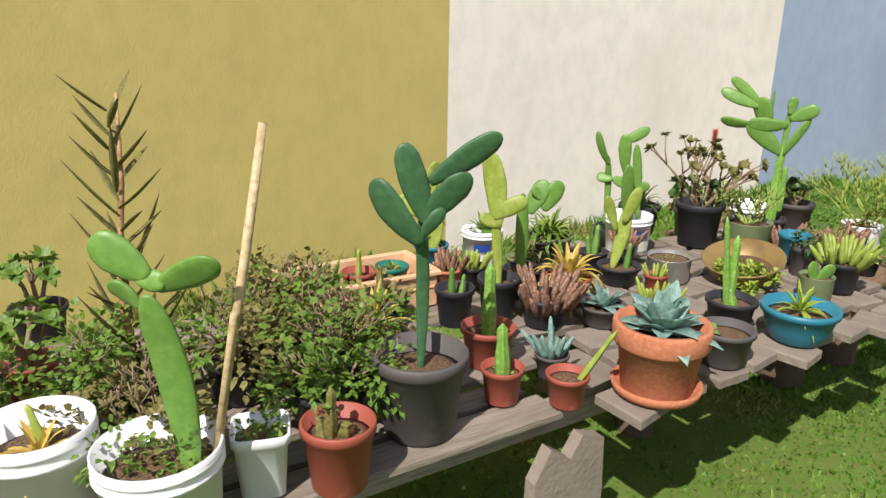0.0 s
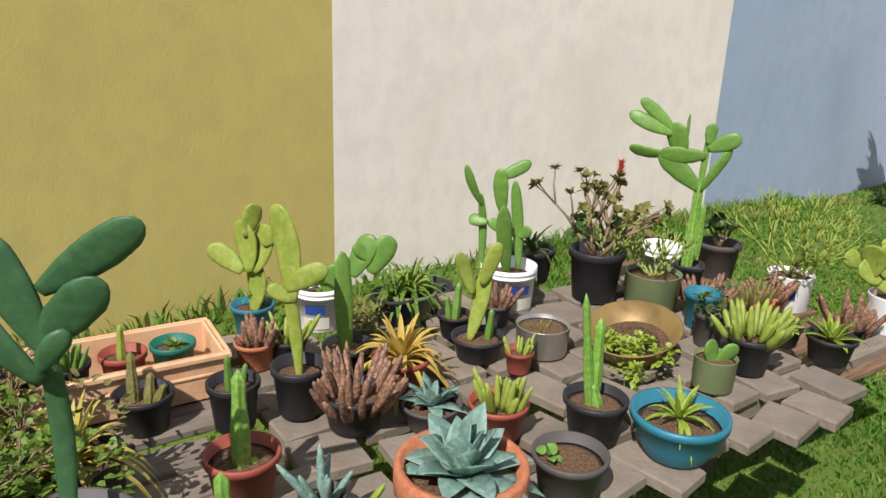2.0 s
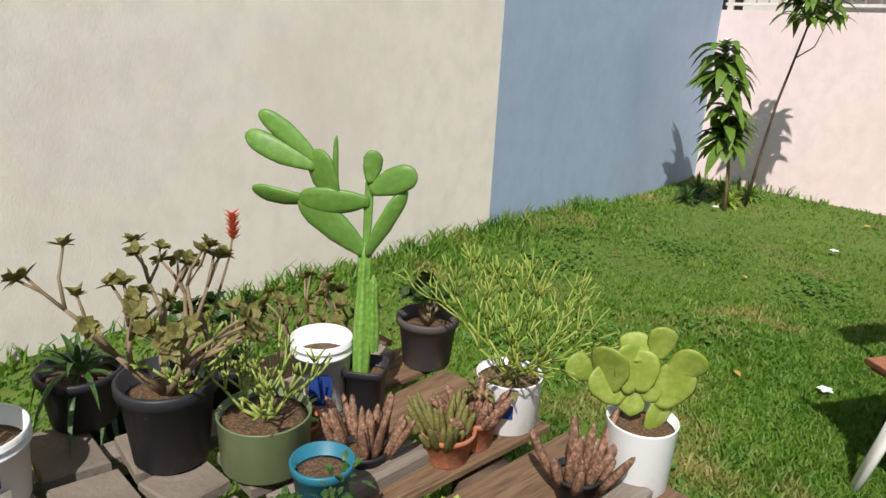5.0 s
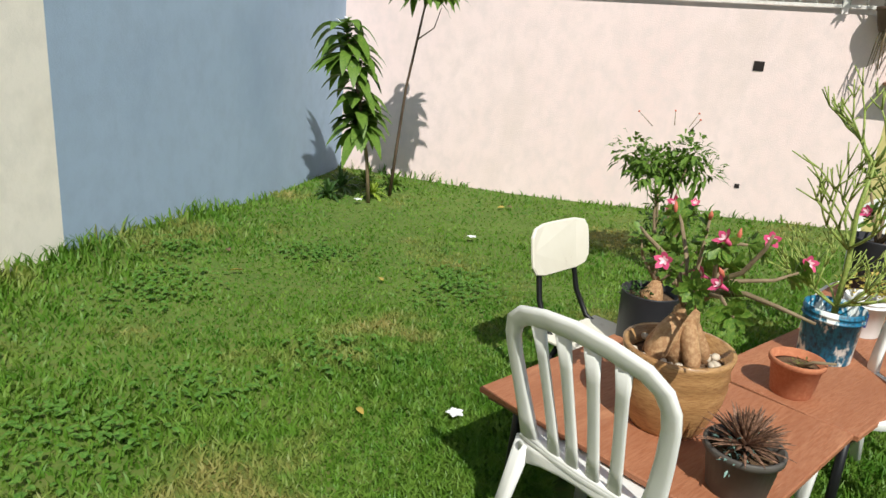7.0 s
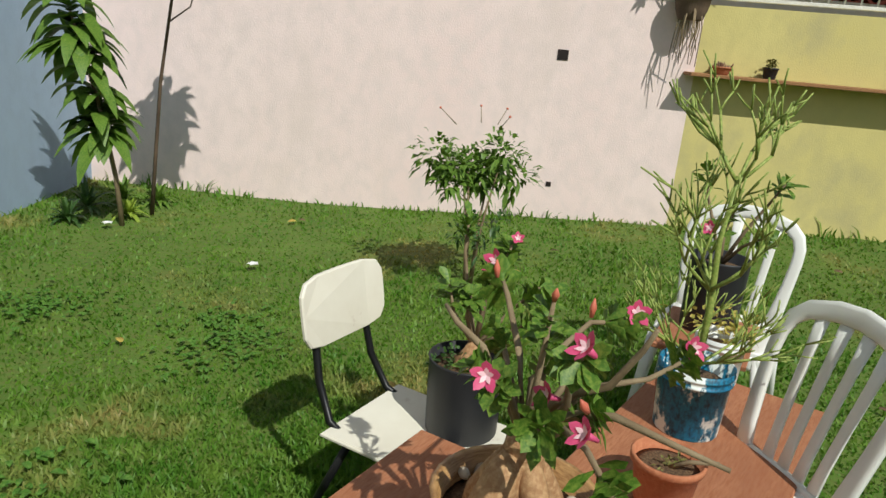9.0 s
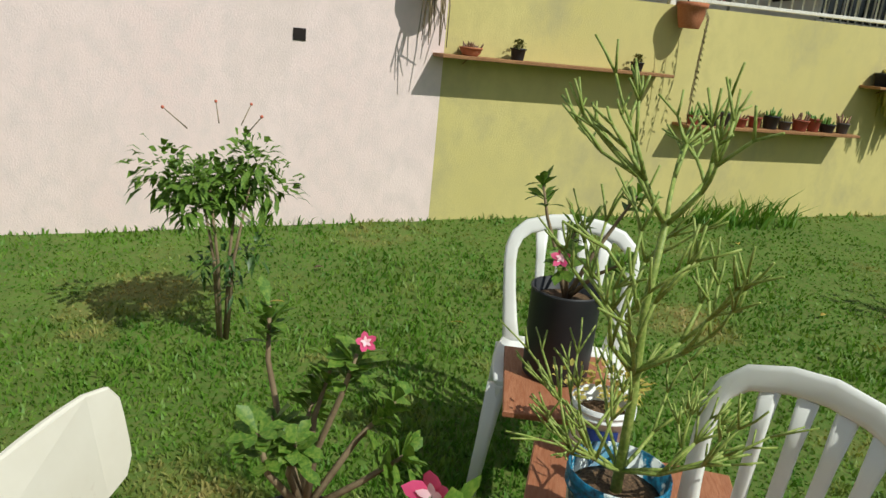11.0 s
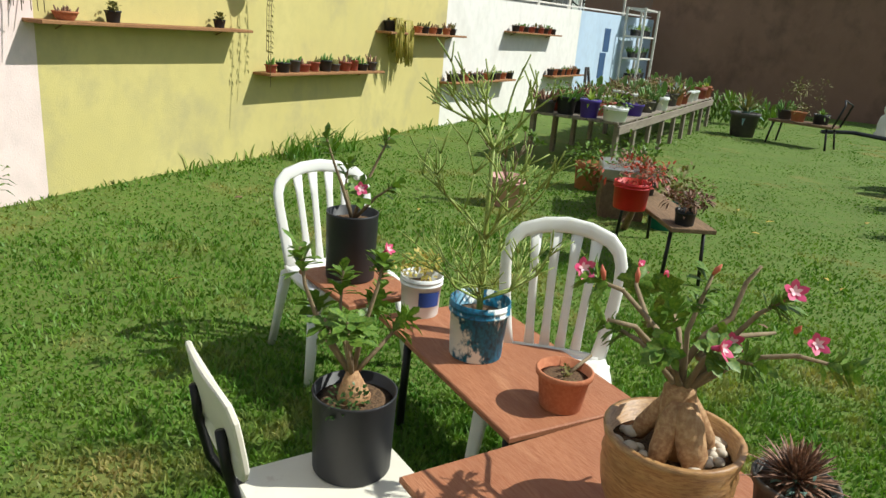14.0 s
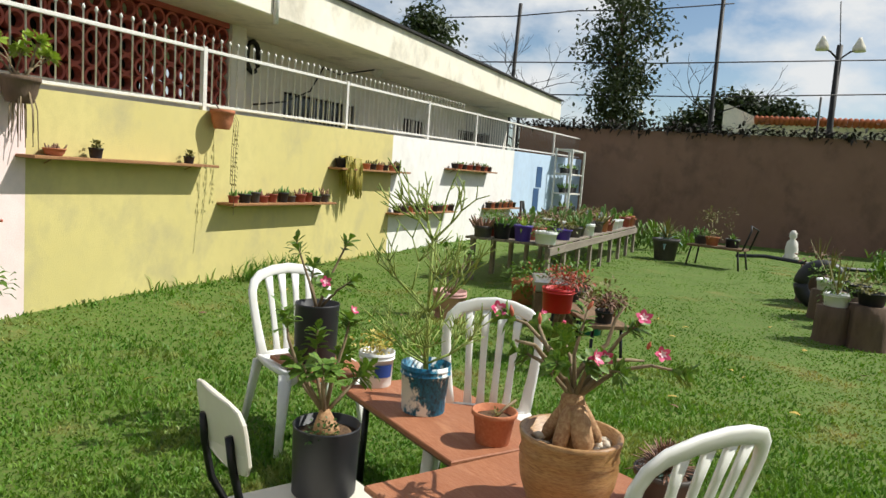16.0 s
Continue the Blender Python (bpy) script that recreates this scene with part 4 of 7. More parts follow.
# the planter box with small pots
p = potted("planter_box", "cream plastic trough holding small plant pots", -0.28, 2.39, rz=31, category="planter", group=G1)
g = Geo()
W, D, H2, e = 0.56, 0.24, 0.13, 0.012
for c, s in (((0, -D / 2, H2 / 2), (W, e, H2)), ((0, D / 2, H2 / 2), (W, e, H2)), ((-W / 2, 0, H2 / 2), (e, D, H2)), ((W / 2, 0, H2 / 2), (e, D, H2)), ((0, 0, 0.01), (W, D, 0.014)),
             ((0, -D / 2 - 0.008, H2 - 0.008), (W + 0.03, 0.02, 0.016)), ((0, D / 2 + 0.008, H2 - 0.008), (W + 0.03, 0.02, 0.016)), ((W / 2 + 0.008, 0, H2 - 0.008), (0.02, D, 0.016)), ((-W / 2 - 0.008, 0, H2 - 0.008), (0.02, D, 0.016)),
             ((0, -D / 2 - 0.004, H2 * 0.55), (W, 0.012, 0.01))):
    part("rim" if s[2] < 0.013 or s[2] == 0.016 else "trough_floor" if s[2] == 0.014 else "trough_wall", Geo().box(c, s, bevel=0.003), M["cream"], p, smooth=False)
for dx, mm, kind in ((0.17, "greenplastic", 0), (0.04, "redplastic", 1), (-0.10, "blackplastic", 2), (-0.21, "blackplastic", 0)):
    m = MT.to_3x3() @ Vector((dx, 0, 0))
    k = potted("potted_cactus", "small cactus pot standing in the cream trough", -0.28 + m.x, 2.39 + m.y, TZ + 0.018, group="small pots in the trough")
    pot(k, 0.062, 0.11, M[mm])
    if kind == 1:
        columns(k, [(0, 8, 0, 19, 2.6)], M["cactuslight"], 5, 3)
    elif kind == 2:
        fingers(k, 0.08, 0.04, 10, 0.11, 0.014, M["cactus"], 4)
    else:
        rosette(k, 0.09, 8, 0.05, 0.016, M["leaf"], 5)

# the leafy corner at the table's near end
p = potted("potted_kalanchoe", "tall kalanchoe with long narrow leaves on one stalk", -0.68, 1.62, group=G1)
pot(p, 0.10, 0.14, M["blackplastic"])
st, lf = Geo(), Geo()
st.tube([(0, 0, 0.1), (-0.02, 0, 0.35), (0.01, 0.01, 0.6), (0.02, 0.01, 0.80)], [0.009, 0.008, 0.006, 0.003], 7)
rng = random.Random(17)
for i in range(34):
    z = 0.16 + 0.62 * i / 34
    a = i * 2.4 + rng.uniform(-0.3, 0.3)
    q = Vector((math.cos(a), math.sin(a) * 0.8, rng.uniform(0.3, 1.1))).normalized()
    lf.leaf((0, 0, z), q, (0, 0, 1), rng.uniform(0.12, 0.18) * (1.1 - 0.55 * i / 34), 0.017, rng.uniform(-0.5, -0.1), 0.6, 5, 0.35, 0.003)
part("stalk", st, M["caudex"], p)
part("leaves", lf, M["olivedry"], p)
for x, y, s, sd in ((-0.23, 1.78, 0.17, 51), (-0.47, 1.75, 0.16, 52), (-0.75, 1.58, 0.16, 53), (-0.38, 2.02, 0.17, 54), (-0.96, 1.38, 0.15, 57), (-0.56, 1.36, 0.12, 58), (-0.21, 1.60, 0.11, 59)):
    p = potted("potted_trailing_plant", "overgrown trailing succulent spilling from a black pot", x, y, group=G1)
    pot(p, 0.095, 0.12, M["blackplastic"])
    clump(p, (0, 0, 0.17), s * 1.08, 900, 0.028, 0.018, M["leaf"] if sd % 2 else M["olivedry"], sd, 0.75)
    pencil(p, (0, 0, 0.1), 0.20, 1.1, 5, M["stem"], sd, 0.003, 3, 1.0)
p = potted("potted_jade_plant", "young jade plant with glossy rosettes in a black pot", -1.19, 2.07, group=G1)
pot(p, 0.085, 0.11, M["blackplastic"])
bush(p, (0, 0, 0.09), 0.22, 0.35, 3, 0.05, 0.03, 14, M["stem"], M["leaf"], 61, 0.009)
for x, y, sd in ((-1.02, 1.73, 62), (-1.10, 1.54, 63)):
    p = potted("potted_jade_plant", "jade plant with rounded leaves in a brown pot", x, y, group=G1)
    pot(p, 0.075, 0.10, M["redplastic"])
    bush(p, (0, 0, 0.09), 0.2, 0.6, 4, 0.05, 0.03, 12, M["stem"], M["leaf"], sd, 0.009)
p = potted("potted_cactus", "pale pitted cactus cluster in a black pot", -0.13, 2.25, group=G1)
pot(p, 0.075, 0.10, M["blackplastic"])
columns(p, [(-2, 8, -3, 20, 3.5), (2, 8, 2, 15, 3.2), (4, 8, 6, 13, 3)], M["olivedry"], 6, 8)

# the far end of the table, a little lower
EZ = 0.38
p = potted("potted_cactus", "tall prickly pear with flat pads beside a spiny column", 1.68, 3.55, EZ, rz=-19, group=G1)
pot(p, 0.064, 0.14, M["blackplastic"], "square")
opuntia(p, [(-2.5, 47.4, -17.8, 59.7, 8.2), (-1.8, 60.2, -17.8, 60.0, 7.5), (-17.2, 59.7, -30.5, 61.5, 5.8), (-9.0, 60.6, -13.8, 72.5, 9.2), (-15.8, 68.9, -31.8, 75.4, 6.2), (-15.2, 71.0, -27.8, 81.3, 5.2), (-8.2, 61.9, -8.4, 76.4, 1.5), (-1.0, 44.6, -0.2, 67.9, 2.8), (0.2, 66.1, 0.9, 73.3, 5.0), (1.5, 63.6, 12.0, 68.7, 7.0), (0.5, 47.4, 9.2, 63.6, 4.8)], M["cactus"], 45, 2.4, 0.08, 1.0)
columns(p, [(-1.6, 9.0, -0.9, 50.5, 5.5), (1.6, 17.7, 1.9, 40.8, 3.6)], M["column"], 4, 12, 0.4)
p = potted("paint_bucket", "white paint bucket full of dark soil with printed panels", 1.56, 3.59, EZ, rz=-19, category="bucket", group=G1)
pot(p, 0.086, 0.21, M["whiteplastic"], "bucket")
patch(p, 0.0825, 0.04, 0.13, 262, 305, M["label"], flare=1.03)
patch(p, 0.0815, 0.03, 0.12, 215, 255, M["paper"], flare=1.03)
p = potted("potted_jade_plant", "jade plant in a large grey pot", 1.90, 3.81, EZ, group=G1)
pot(p, 0.10, 0.165, M["greyplastic"], "nursery")
bush(p, (0, 0, 0.13), 0.17, 0.5, 4, 0.05, 0.034, 12, M["stem"], M["leafdark"], 71, 0.01)
p = potted("potted_pencil_cactus", "yellow green pencil cactus in a stained white pot", 2.06, 3.44, EZ, group=G1)
pot(p, 0.092, 0.15, M["whiteplastic"], "straight")
patch(p, 0.0925, 0.06, 0.10, 235, 262, M["label"], flare=1.0)
clump(p, (0, 0, 0.16), 0.09, 130, 0.028, 0.014, M["olivedry"], 72, 0.6)
pencil(p, (0, 0, 0.13), 0.34, 1.3, 7, M["cactuslight"], 73, 0.0045, 4, 0.8)
p = potted("potted_prickly_pear", "round padded prickly pear in a white pot", 2.30, 3.14, EZ, rz=-19, group=G1)
pot(p, 0.086, 0.175, M["whiteplastic"], "straight")
opuntia(p, [(-2.3, 19.8, -9.2, 28.9, 8.0), (-8.9, 24.8, -10.6, 36.3, 7.5), (-4.0, 25.2, -6.2, 36.7, 6.2), (1.0, 23.1, -0.3, 30.9, 6.2), (3.5, 22.2, 7.5, 32.0, 8.0), (-3.5, 32.9, -4.6, 39.0, 5.9), (1.2, 34.2, 1.7, 41.6, 5.4), (5.2, 29.5, 10.4, 36.9, 6.7), (-14.0, 27.3, -18.8, 32.3, 5.4), (-6.2, 22.2, -12.3, 29.4, 7.7), (-1.4, 25.6, -1.7, 35.2, 5.9), (1.8, 15.4, 5.3, 22.1, 5.9)], M["cactuslight"], 74, 1.8, 0.3, 1.25)
p = potted("potted_succulent", "spiny grey green succulent in a terracotta pot", 1.86, 3.29, EZ, group=G1)
pot(p, 0.072, 0.085, M["terracotta"])
fingers(p, 0.06, 0.07, 34, 0.10, 0.02, M["olivedry"], 75, 0.7)
for pos, sd in (((1.65, 3.26, EZ), 76), ((2.13, 3.10, EZ), 77)):
    p = potted("potted_succulent", "red brown finger succulent in a dark pot", *pos, group=G1)
    pot(p, 0.06, 0.07, M["blackplastic"])
    fingers(p, 0.05, 0.065, 22, 0.14, 0.024, M["bronze"], sd, 0.5)
p = potted("potted_aloe", "yellow edged aloe in a terracotta pot", 1.47, 3.40, EZ, group=G1)
pot(p, 0.085, 0.075, M["terracotta"])
rosette(p, 0.06, 18, 0.13, 0.02, M["leaflime"], 78, (0.0, 0.4), thick=0.004)
p = potted("potted_jade_plant", "large jade plant in a tall black pot", 1.28, 3.56, EZ, group=G1)
pot(p, 0.09, 0.17, M["blackplastic"], "square")
bush(p, (0, 0, 0.14), 0.24, 0.8, 6, 0.045, 0.03, 12, M["stem"], M["leafdark"], 79, 0.01)
st, bl = Geo(), Geo()
st.tube([(-0.02, 0, 0.15), (0, 0, 0.3), (0.05, 0, 0.46), (0.06, 0, 0.52)], [0.005, 0.004, 0.003, 0.003], 6)
for i in range(40):
    a = i * 2.4
    bl.leaf((0.06, 0, 0.5 + 0.0017 * i), (math.cos(a), math.sin(a), 0.8), (0, 0, 1), 0.028, 0.012, 0.0, 0.3, 2)
fs = part("flower_stalk", st, M["stem"], p)
part("flower_spike", bl, M["salmon"], fs)
z0 = gz(1.57, 4.2)
p = potted("potted_jade_plant", "woody jade plant in a violet pot on the grass", 1.55, 4.15, z0, group="pots behind the table")
pot(p, 0.10, 0.30, M["purpleplastic"], "bucket")
bush(p, (0, 0, 0.26), 0.36, 0.6, 5, 0.04, 0.03, 12, M["stem"], M["olivedry"], 80, 0.011)
for x, y, h, sd in ((0.95, 3.75, 0.32, 81), (0.55, 3.45, 0.34, 82)):
    p = potted("potted_aloe", "arching grassy plant in a dark pot on the grass", x, y, gz(x, y), group="pots behind the table")
    pot(p, 0.12, h + 0.2, M["blackplastic"])
    rosette(p, h + 0.12, 30, 0.32, 0.016, M["leafdark"], sd, (0.3, 0.9), fold=0.5)



# ---------------------------------------------------------------- chairs and the board desk
def plastic_chair(a, b, seat, label, wide, tall):
    """A white moulded garden chair whose back's top runs from a to b, and which faces the point seat."""
    a, b, seat = Vector(a), Vector(b), Vector(seat)
    mid = (a + b) / 2
    across = (b - a).normalized()
    face = Vector((-across.y, across.x))
    if face.dot(seat - mid) < 0:
        face = -face
    o = mid + face * 0.29
    g0 = gz(o.x, o.y)
    right = Vector((face.y, -face.x))
    m = Matrix(((right.x, face.x, 0, o.x), (right.y, face.y, 0, o.y), (0, 0, 1, g0), (0, 0, 0, 1)))
    t = thing("plastic_chair", label, "chair", m @ Matrix.Diagonal((wide, 1, tall, 1)), "white plastic chairs round the boards")
    g = Geo()
    prof = []
    n = 24
    for zz, k in ((0.365, 0.93), (0.392, 1.0), (0.40, 0.97), (0.388, 0.80), (0.388, 0.02)):
        for i in range(n):
            an = 2 * math.pi * i / n
            c, s = math.cos(an), math.sin(an)
            e = 1 / max(abs(c), abs(s)) ** 0.75
            prof.append((0.215 * c * e * k, 0.20 * s * e * k + 0.0, zz))
    g.add(prof, [(r * n + i, r * n + (i + 1) % n, (r + 1) * n + (i + 1) % n, (r + 1) * n + i) for r in range(4) for i in range(n)] + [tuple(4 * n + i for i in range(n))])
    part("seat", g, M["white"], t)
    for sy in (-1, 1):
        part("apron", Geo().band([(x, sy * 0.185, 0.37 - 0.66 * x * x) for x in (-0.185, -0.12, -0.06, 0, 0.06, 0.12, 0.185)], (0, 1, 0), [0.062, 0.044, 0.036, 0.034, 0.036, 0.044, 0.062], 0.012), M["white"], t)
    for sx in (-1, 1):
        for sy, back in ((1, 0), (-1, 1)):
            top = Vector((sx * 0.185, sy * 0.17, 0.375))
            foot = Vector((sx * 0.225, sy * 0.215 - 0.03 * back, 0.0))
            part("leg", Geo().band([foot, foot.lerp(top, 0.5), top], (sx * 0.5, sy, 0), [0.036, 0.046, 0.066], 0.026), M["white"], t)
    # arched back: a broad moulded frame and four flat slats
    lean = lambda x, z: (x, -0.185 - 0.30 * max(0.0, z - 0.39) ** 1.15 + 0.5 * x * x, z)
    arch = [(-0.165, 0.385), (-0.178, 0.46), (-0.193, 0.56), (-0.204, 0.655), (-0.204, 0.705), (-0.190, 0.748), (-0.155, 0.780), (-0.08, 0.802), (0, 0.81)]
    arch += [(-x, z) for x, z in reversed(arch[:-1])]
    wide = [0.058, 0.050, 0.044, 0.042, 0.044, 0.048, 0.052, 0.054, 0.055]
    part("back_frame", Geo().band([lean(x, z) for x, z in arch], (0, 1, 0.3), wide + wide[-2::-1], 0.022), M["white"], t)
    for x in (-0.112, -0.038, 0.038, 0.112):
        q = [lean(x * (0.74 + 0.62 * (z - 0.39)), z) for z in (0.385, 0.47, 0.58, 0.69, 0.785 - abs(x) * 0.12)]
        part("slat", Geo().band(q, (0, 1, 0.3), [0.040, 0.032, 0.030, 0.032, 0.044], 0.013), M["white"], t)
    part("back_foot", Geo().band([lean(x, 0.392) for x in (-0.17, -0.09, 0, 0.09, 0.17)], (0, 1, 0.3), [0.03] * 5, 0.024), M["white"], t)
    return t


plastic_chair((3.44, 3.62), (3.47, 3.10), (4.0, 3.4), "white plastic chair with a slatted back, beside the boards", 1.2, 1.05)
plastic_chair((6.117, 3.403), (6.065, 3.849), (5.4, 3.5), "white plastic chair holding a brown board and black pot", 1.06, 1.04)
plastic_chair((5.07, 3.20), (4.82, 2.87), (4.7, 3.3), "white plastic chair pushed against the far board", 1.0, 1.075)

DZ = 0.29


def board(x0, x1, y0, y1, turn, label, legs):
    cx, cy = (x0 + x1) / 2, (y0 + y1) / 2
    t = thing("board_table", label, "table", pose(cx, cy, 0, 0, 0, turn), "red brown board tables")
    w, d = x1 - x0, y1 - y0
    part("top", Geo().box((0, 0, DZ - 0.011), (w, d, 0.022), bevel=0.004), M["rust"], t, smooth=False)
    part("edge_band", Geo().box((0, 0, DZ - 0.033), (w - 0.04, d - 0.04, 0.020), bevel=0.003), M["brownwood"], t, smooth=False)
    for lx, ly in legs:
        z = gz(cx + lx, cy + ly)
        part("leg", Geo().tube([(lx * 1.04, ly * 1.04, z), (lx, ly, DZ - 0.03)], 0.016, 8), M["blacksteel"], t)
    return t


board(4.40, 5.32, 3.07, 3.58, 3.0, "red brown wooden board on dark legs, weathered", ((-0.38, -0.2), (0.3, -0.2), (0.3, 0.2), (-0.38, 0.2)))
board(3.64, 4.37, 3.02, 3.88, 6.0, "red brown wooden board with scuffed surface beside chairs", ((-0.3, -0.3), (0.3, -0.3), (0.3, 0.33), (-0.28, 0.33)))
t = solid("seat_board", Geo().box((0, 0, 0), (0.46, 0.34, 0.02), bevel=0.003), M["rust"], "loose red brown board lying on a chair seat", "board", m=pose(5.62, 3.58, 0.302, 0, 0, 10))


def school_chair():
    m = pose(4.467, 4.065, gz(4.4, 4.1), 0, 0, 187)
    t = thing("school_chair", "school chair with white laminate panels and black tubes", "chair", m)
    part("seat", Geo().box((0, 0.04, 0.315), (0.40, 0.46, 0.018), bevel=0.006), M["laminate"], t, smooth=False)
    g = Geo()
    out = []
    for i in range(24):
        a = 2 * math.pi * i / 24
        c, s = math.cos(a), math.sin(a)
        e = 1 / (abs(c) ** 5 + abs(s) ** 5) ** 0.2
        out.append((0.196 * c * e, 0.112 * s * e))
    for y, k in ((0.0, 0.97), (-0.004, 1.0), (-0.012, 1.0), (-0.016, 0.97)):
        g.v += [(x * k, y - 0.15 * (0.06 - (x * 2.2) ** 2 * 0.5), z * k) for x, z in out]
    n = 24
    g.f += [(r * n + i, r * n + (i + 1) % n, (r + 1) * n + (i + 1) % n, (r + 1) * n + i) for r in range(3) for i in range(n)] + [tuple(range(n - 1, -1, -1)), tuple(3 * n + i for i in range(n))]
    part("backrest", g, M["laminate"], t, smooth=False, at=pose(0, -0.275, 0.655, 10, 0, 0))
    for sx in (-1, 1):
        part("frame_tube", Geo().tube([(sx * 0.11, -0.300, 0.66), (sx * 0.12, -0.29, 0.57), (sx * 0.13, -0.26, 0.44), (sx * 0.145, -0.20, 0.33), (sx * 0.15, -0.12, 0.296), (sx * 0.15, 0.2, 0.294)], 0.0125, 8), M["blacksteel"], t)
        part("leg", Geo().tube([(sx * 0.19, 0.22, 0), (sx * 0.15, 0.15, 0.29)], 0.0125, 8), M["blacksteel"], t)
        part("leg", Geo().tube([(sx * 0.19, -0.24, 0), (sx * 0.15, -0.12, 0.29)], 0.0125, 8), M["blacksteel"], t)
    part("crossbar", Geo().tube([(-0.15, 0.05, 0.292), (0.15, 0.05, 0.292)], 0.011, 8), M["blacksteel"], t)
    return t


school_chair()


# ---------------------------------------------------------------- plants on the boards
def adenium(parent, base, branches, leaf, seed, flowers, size=1.0, green="leaf"):
    """A desert rose: swollen foot, bare grey limbs, whorls of leaves, pink flowers. branches: lists of points."""
    rng = random.Random(seed)
    lf = Geo()
    for br in branches:
        pts = [Vector(q) for q in br]
        n = len(pts)
        part("branch", Geo().tube(pts, [0.0085 - 0.0048 * i / (n - 1) for i in range(n)], 7), M["stem"], parent)
        d = (pts[-1] - pts[-2]).normalized()
        for k in range(leaf):
            a = k * 2.4
            s = Matrix.Rotation(a, 3, d) @ d.orthogonal().normalized()
            e = rng.uniform(0.0, 1.0)
            p0 = pts[-1].lerp(pts[-2], rng.random() * 0.7)
            lf.leaf(p0, s * math.cos(e) + d * math.sin(e), d, size * rng.uniform(0.05, 0.09), size * rng.uniform(0.026, 0.038), rng.uniform(0, 0.3), 0.25, 4, 1.4)
    part("foliage", lf, M[green], parent)["kind"] = "stuff"
    for p0, way, s in flowers:
        flower(parent, Vector(p0), way, s)


p = potted("potted_desert_rose", "desert rose with swollen foot and pink flowers in a banded pot", 3.955, 3.405, DZ, category="potted plant", group="pots on the boards")
pot(p, 0.156, 0.25, M["ceramic"], "belly", label="ochre banded ceramic pot")
part("caudex", Geo().tube([(-0.012, 0.0, 0.20), (-0.006, 0.0, 0.25), (0.0, 0.0, 0.30), (0.006, 0.0, 0.335), (0.008, 0.0, 0.36), (0.008, 0.0, 0.372)], [0.046, 0.048, 0.044, 0.040, 0.036, 0.022], 14), M["caudex"], p, "swollen brown foot")
for a, reach, r in ((0.5, 0.080, 0.020), (2.0, 0.080, 0.022), (2.9, 0.095, 0.030), (4.3, 0.080, 0.023), (5.5, 0.075, 0.020)):
    c, q = math.cos(a), math.sin(a)
    part("root", Geo().tube([(0.02 * c, 0.02 * q, 0.335), (reach * 0.5 * c, reach * 0.5 * q, 0.292), (reach * 0.9 * c, reach * 0.9 * q, 0.238), (reach * 1.1 * c, reach * 1.1 * q, 0.190)], [r * 0.8, r * 1.15, r * 1.1, r * 0.7], 12), M["caudex"], p)
rng = random.Random(9)
for i in range(34):
    a, q = rng.uniform(0, 6.28), 0.137 * math.sqrt(rng.uniform(0.35, 1))
    part("pebble", Geo().ball((0, 0, 0), rng.uniform(0.012, 0.024), 8, (1, rng.uniform(0.6, 0.9), 0.630)), M["pebble"], p, at=pose(math.cos(a) * q * 0.95, math.sin(a) * q * 0.95, 0.212 + rng.uniform(0, 0.01), 0, 0, rng.uniform(0, 180)))
br = [[(0, 0, 0.350), (0.05, 0.06, 0.490), (0.10, 0.13, 0.570), (0.15, 0.18, 0.585)], [(0, 0, 0.350), (0.1, 0.03, 0.470), (0.2, 0.0, 0.530), (0.26, -0.05, 0.530)],
      [(0, 0, 0.350), (-0.02, -0.08, 0.470), (-0.07, -0.10, 0.560), (-0.10, -0.13, 0.600)], [(0, 0, 0.350), (-0.06, -0.10, 0.450), (-0.13, -0.17, 0.480), (-0.2, -0.25, 0.470)],
      [(0, 0, 0.350), (-0.05, 0.01, 0.460), (-0.09, 0.02, 0.500)], [(0, 0, 0.350), (0.02, 0.0, 0.490), (0.0, -0.02, 0.630)],
      [(0, 0, 0.350), (0.10, -0.06, 0.450), (0.2, -0.13, 0.460), (0.28, -0.17, 0.490)], [(0, 0, 0.350), (0.06, 0.09, 0.460), (0.12, 0.15, 0.490)],
      [(0, 0, 0.350), (-0.05, -0.06, 0.450), (-0.11, -0.08, 0.460)], [(0, 0, 0.350), (0.05, 0.03, 0.450), (0.10, 0.01, 0.480)], [(0, 0, 0.350), (0.0, 0.06, 0.450), (-0.02, 0.10, 0.480)],
      [(0, 0, 0.350), (0.07, -0.03, 0.460), (0.13, -0.05, 0.500)], [(0, 0, 0.350), (0.0, -0.06, 0.430), (0.03, -0.11, 0.460)]]
adenium(p, (0, 0, 0.350), br, 24, 5,
        [((0.16, 0.20, 0.605), (-0.8, 0.2, 0.430), 0.036), ((-0.11, -0.14, 0.620), (-0.6, 0.4, 0.630), 0.036), ((-0.16, -0.18, 0.520), (-0.6, 0.4, 0.430), 0.034), ((-0.05, -0.06, 0.490), (-0.7, 0.4, 0.330), 0.034),
         ((-0.10, 0.03, 0.510), (-0.8, -0.3, 0.330), 0.036), ((0.27, -0.06, 0.550), (-0.6, -0.5, 0.430), 0.036), ((0.29, -0.17, 0.510), (-0.5, -0.6, 0.330), 0.034)], 0.74, "leaf")
for q in ([(0.02, 0.0, 0.40), (0.03, -0.07, 0.47), (0.02, -0.13, 0.51), (0.035, -0.17, 0.585), (0.02, -0.19, 0.63)], [(0.02, -0.05, 0.42), (0.04, -0.14, 0.45), (0.03, -0.24, 0.45), (0.05, -0.33, 0.435)],
          [(0.0, 0.05, 0.42), (0.02, 0.12, 0.49), (0.0, 0.17, 0.53), (0.03, 0.22, 0.54)]):
    part("branch", Geo().tube(q, [0.0095 - 0.0055 * i / (len(q) - 1) for i in range(len(q))], 7), M["stem"], p)
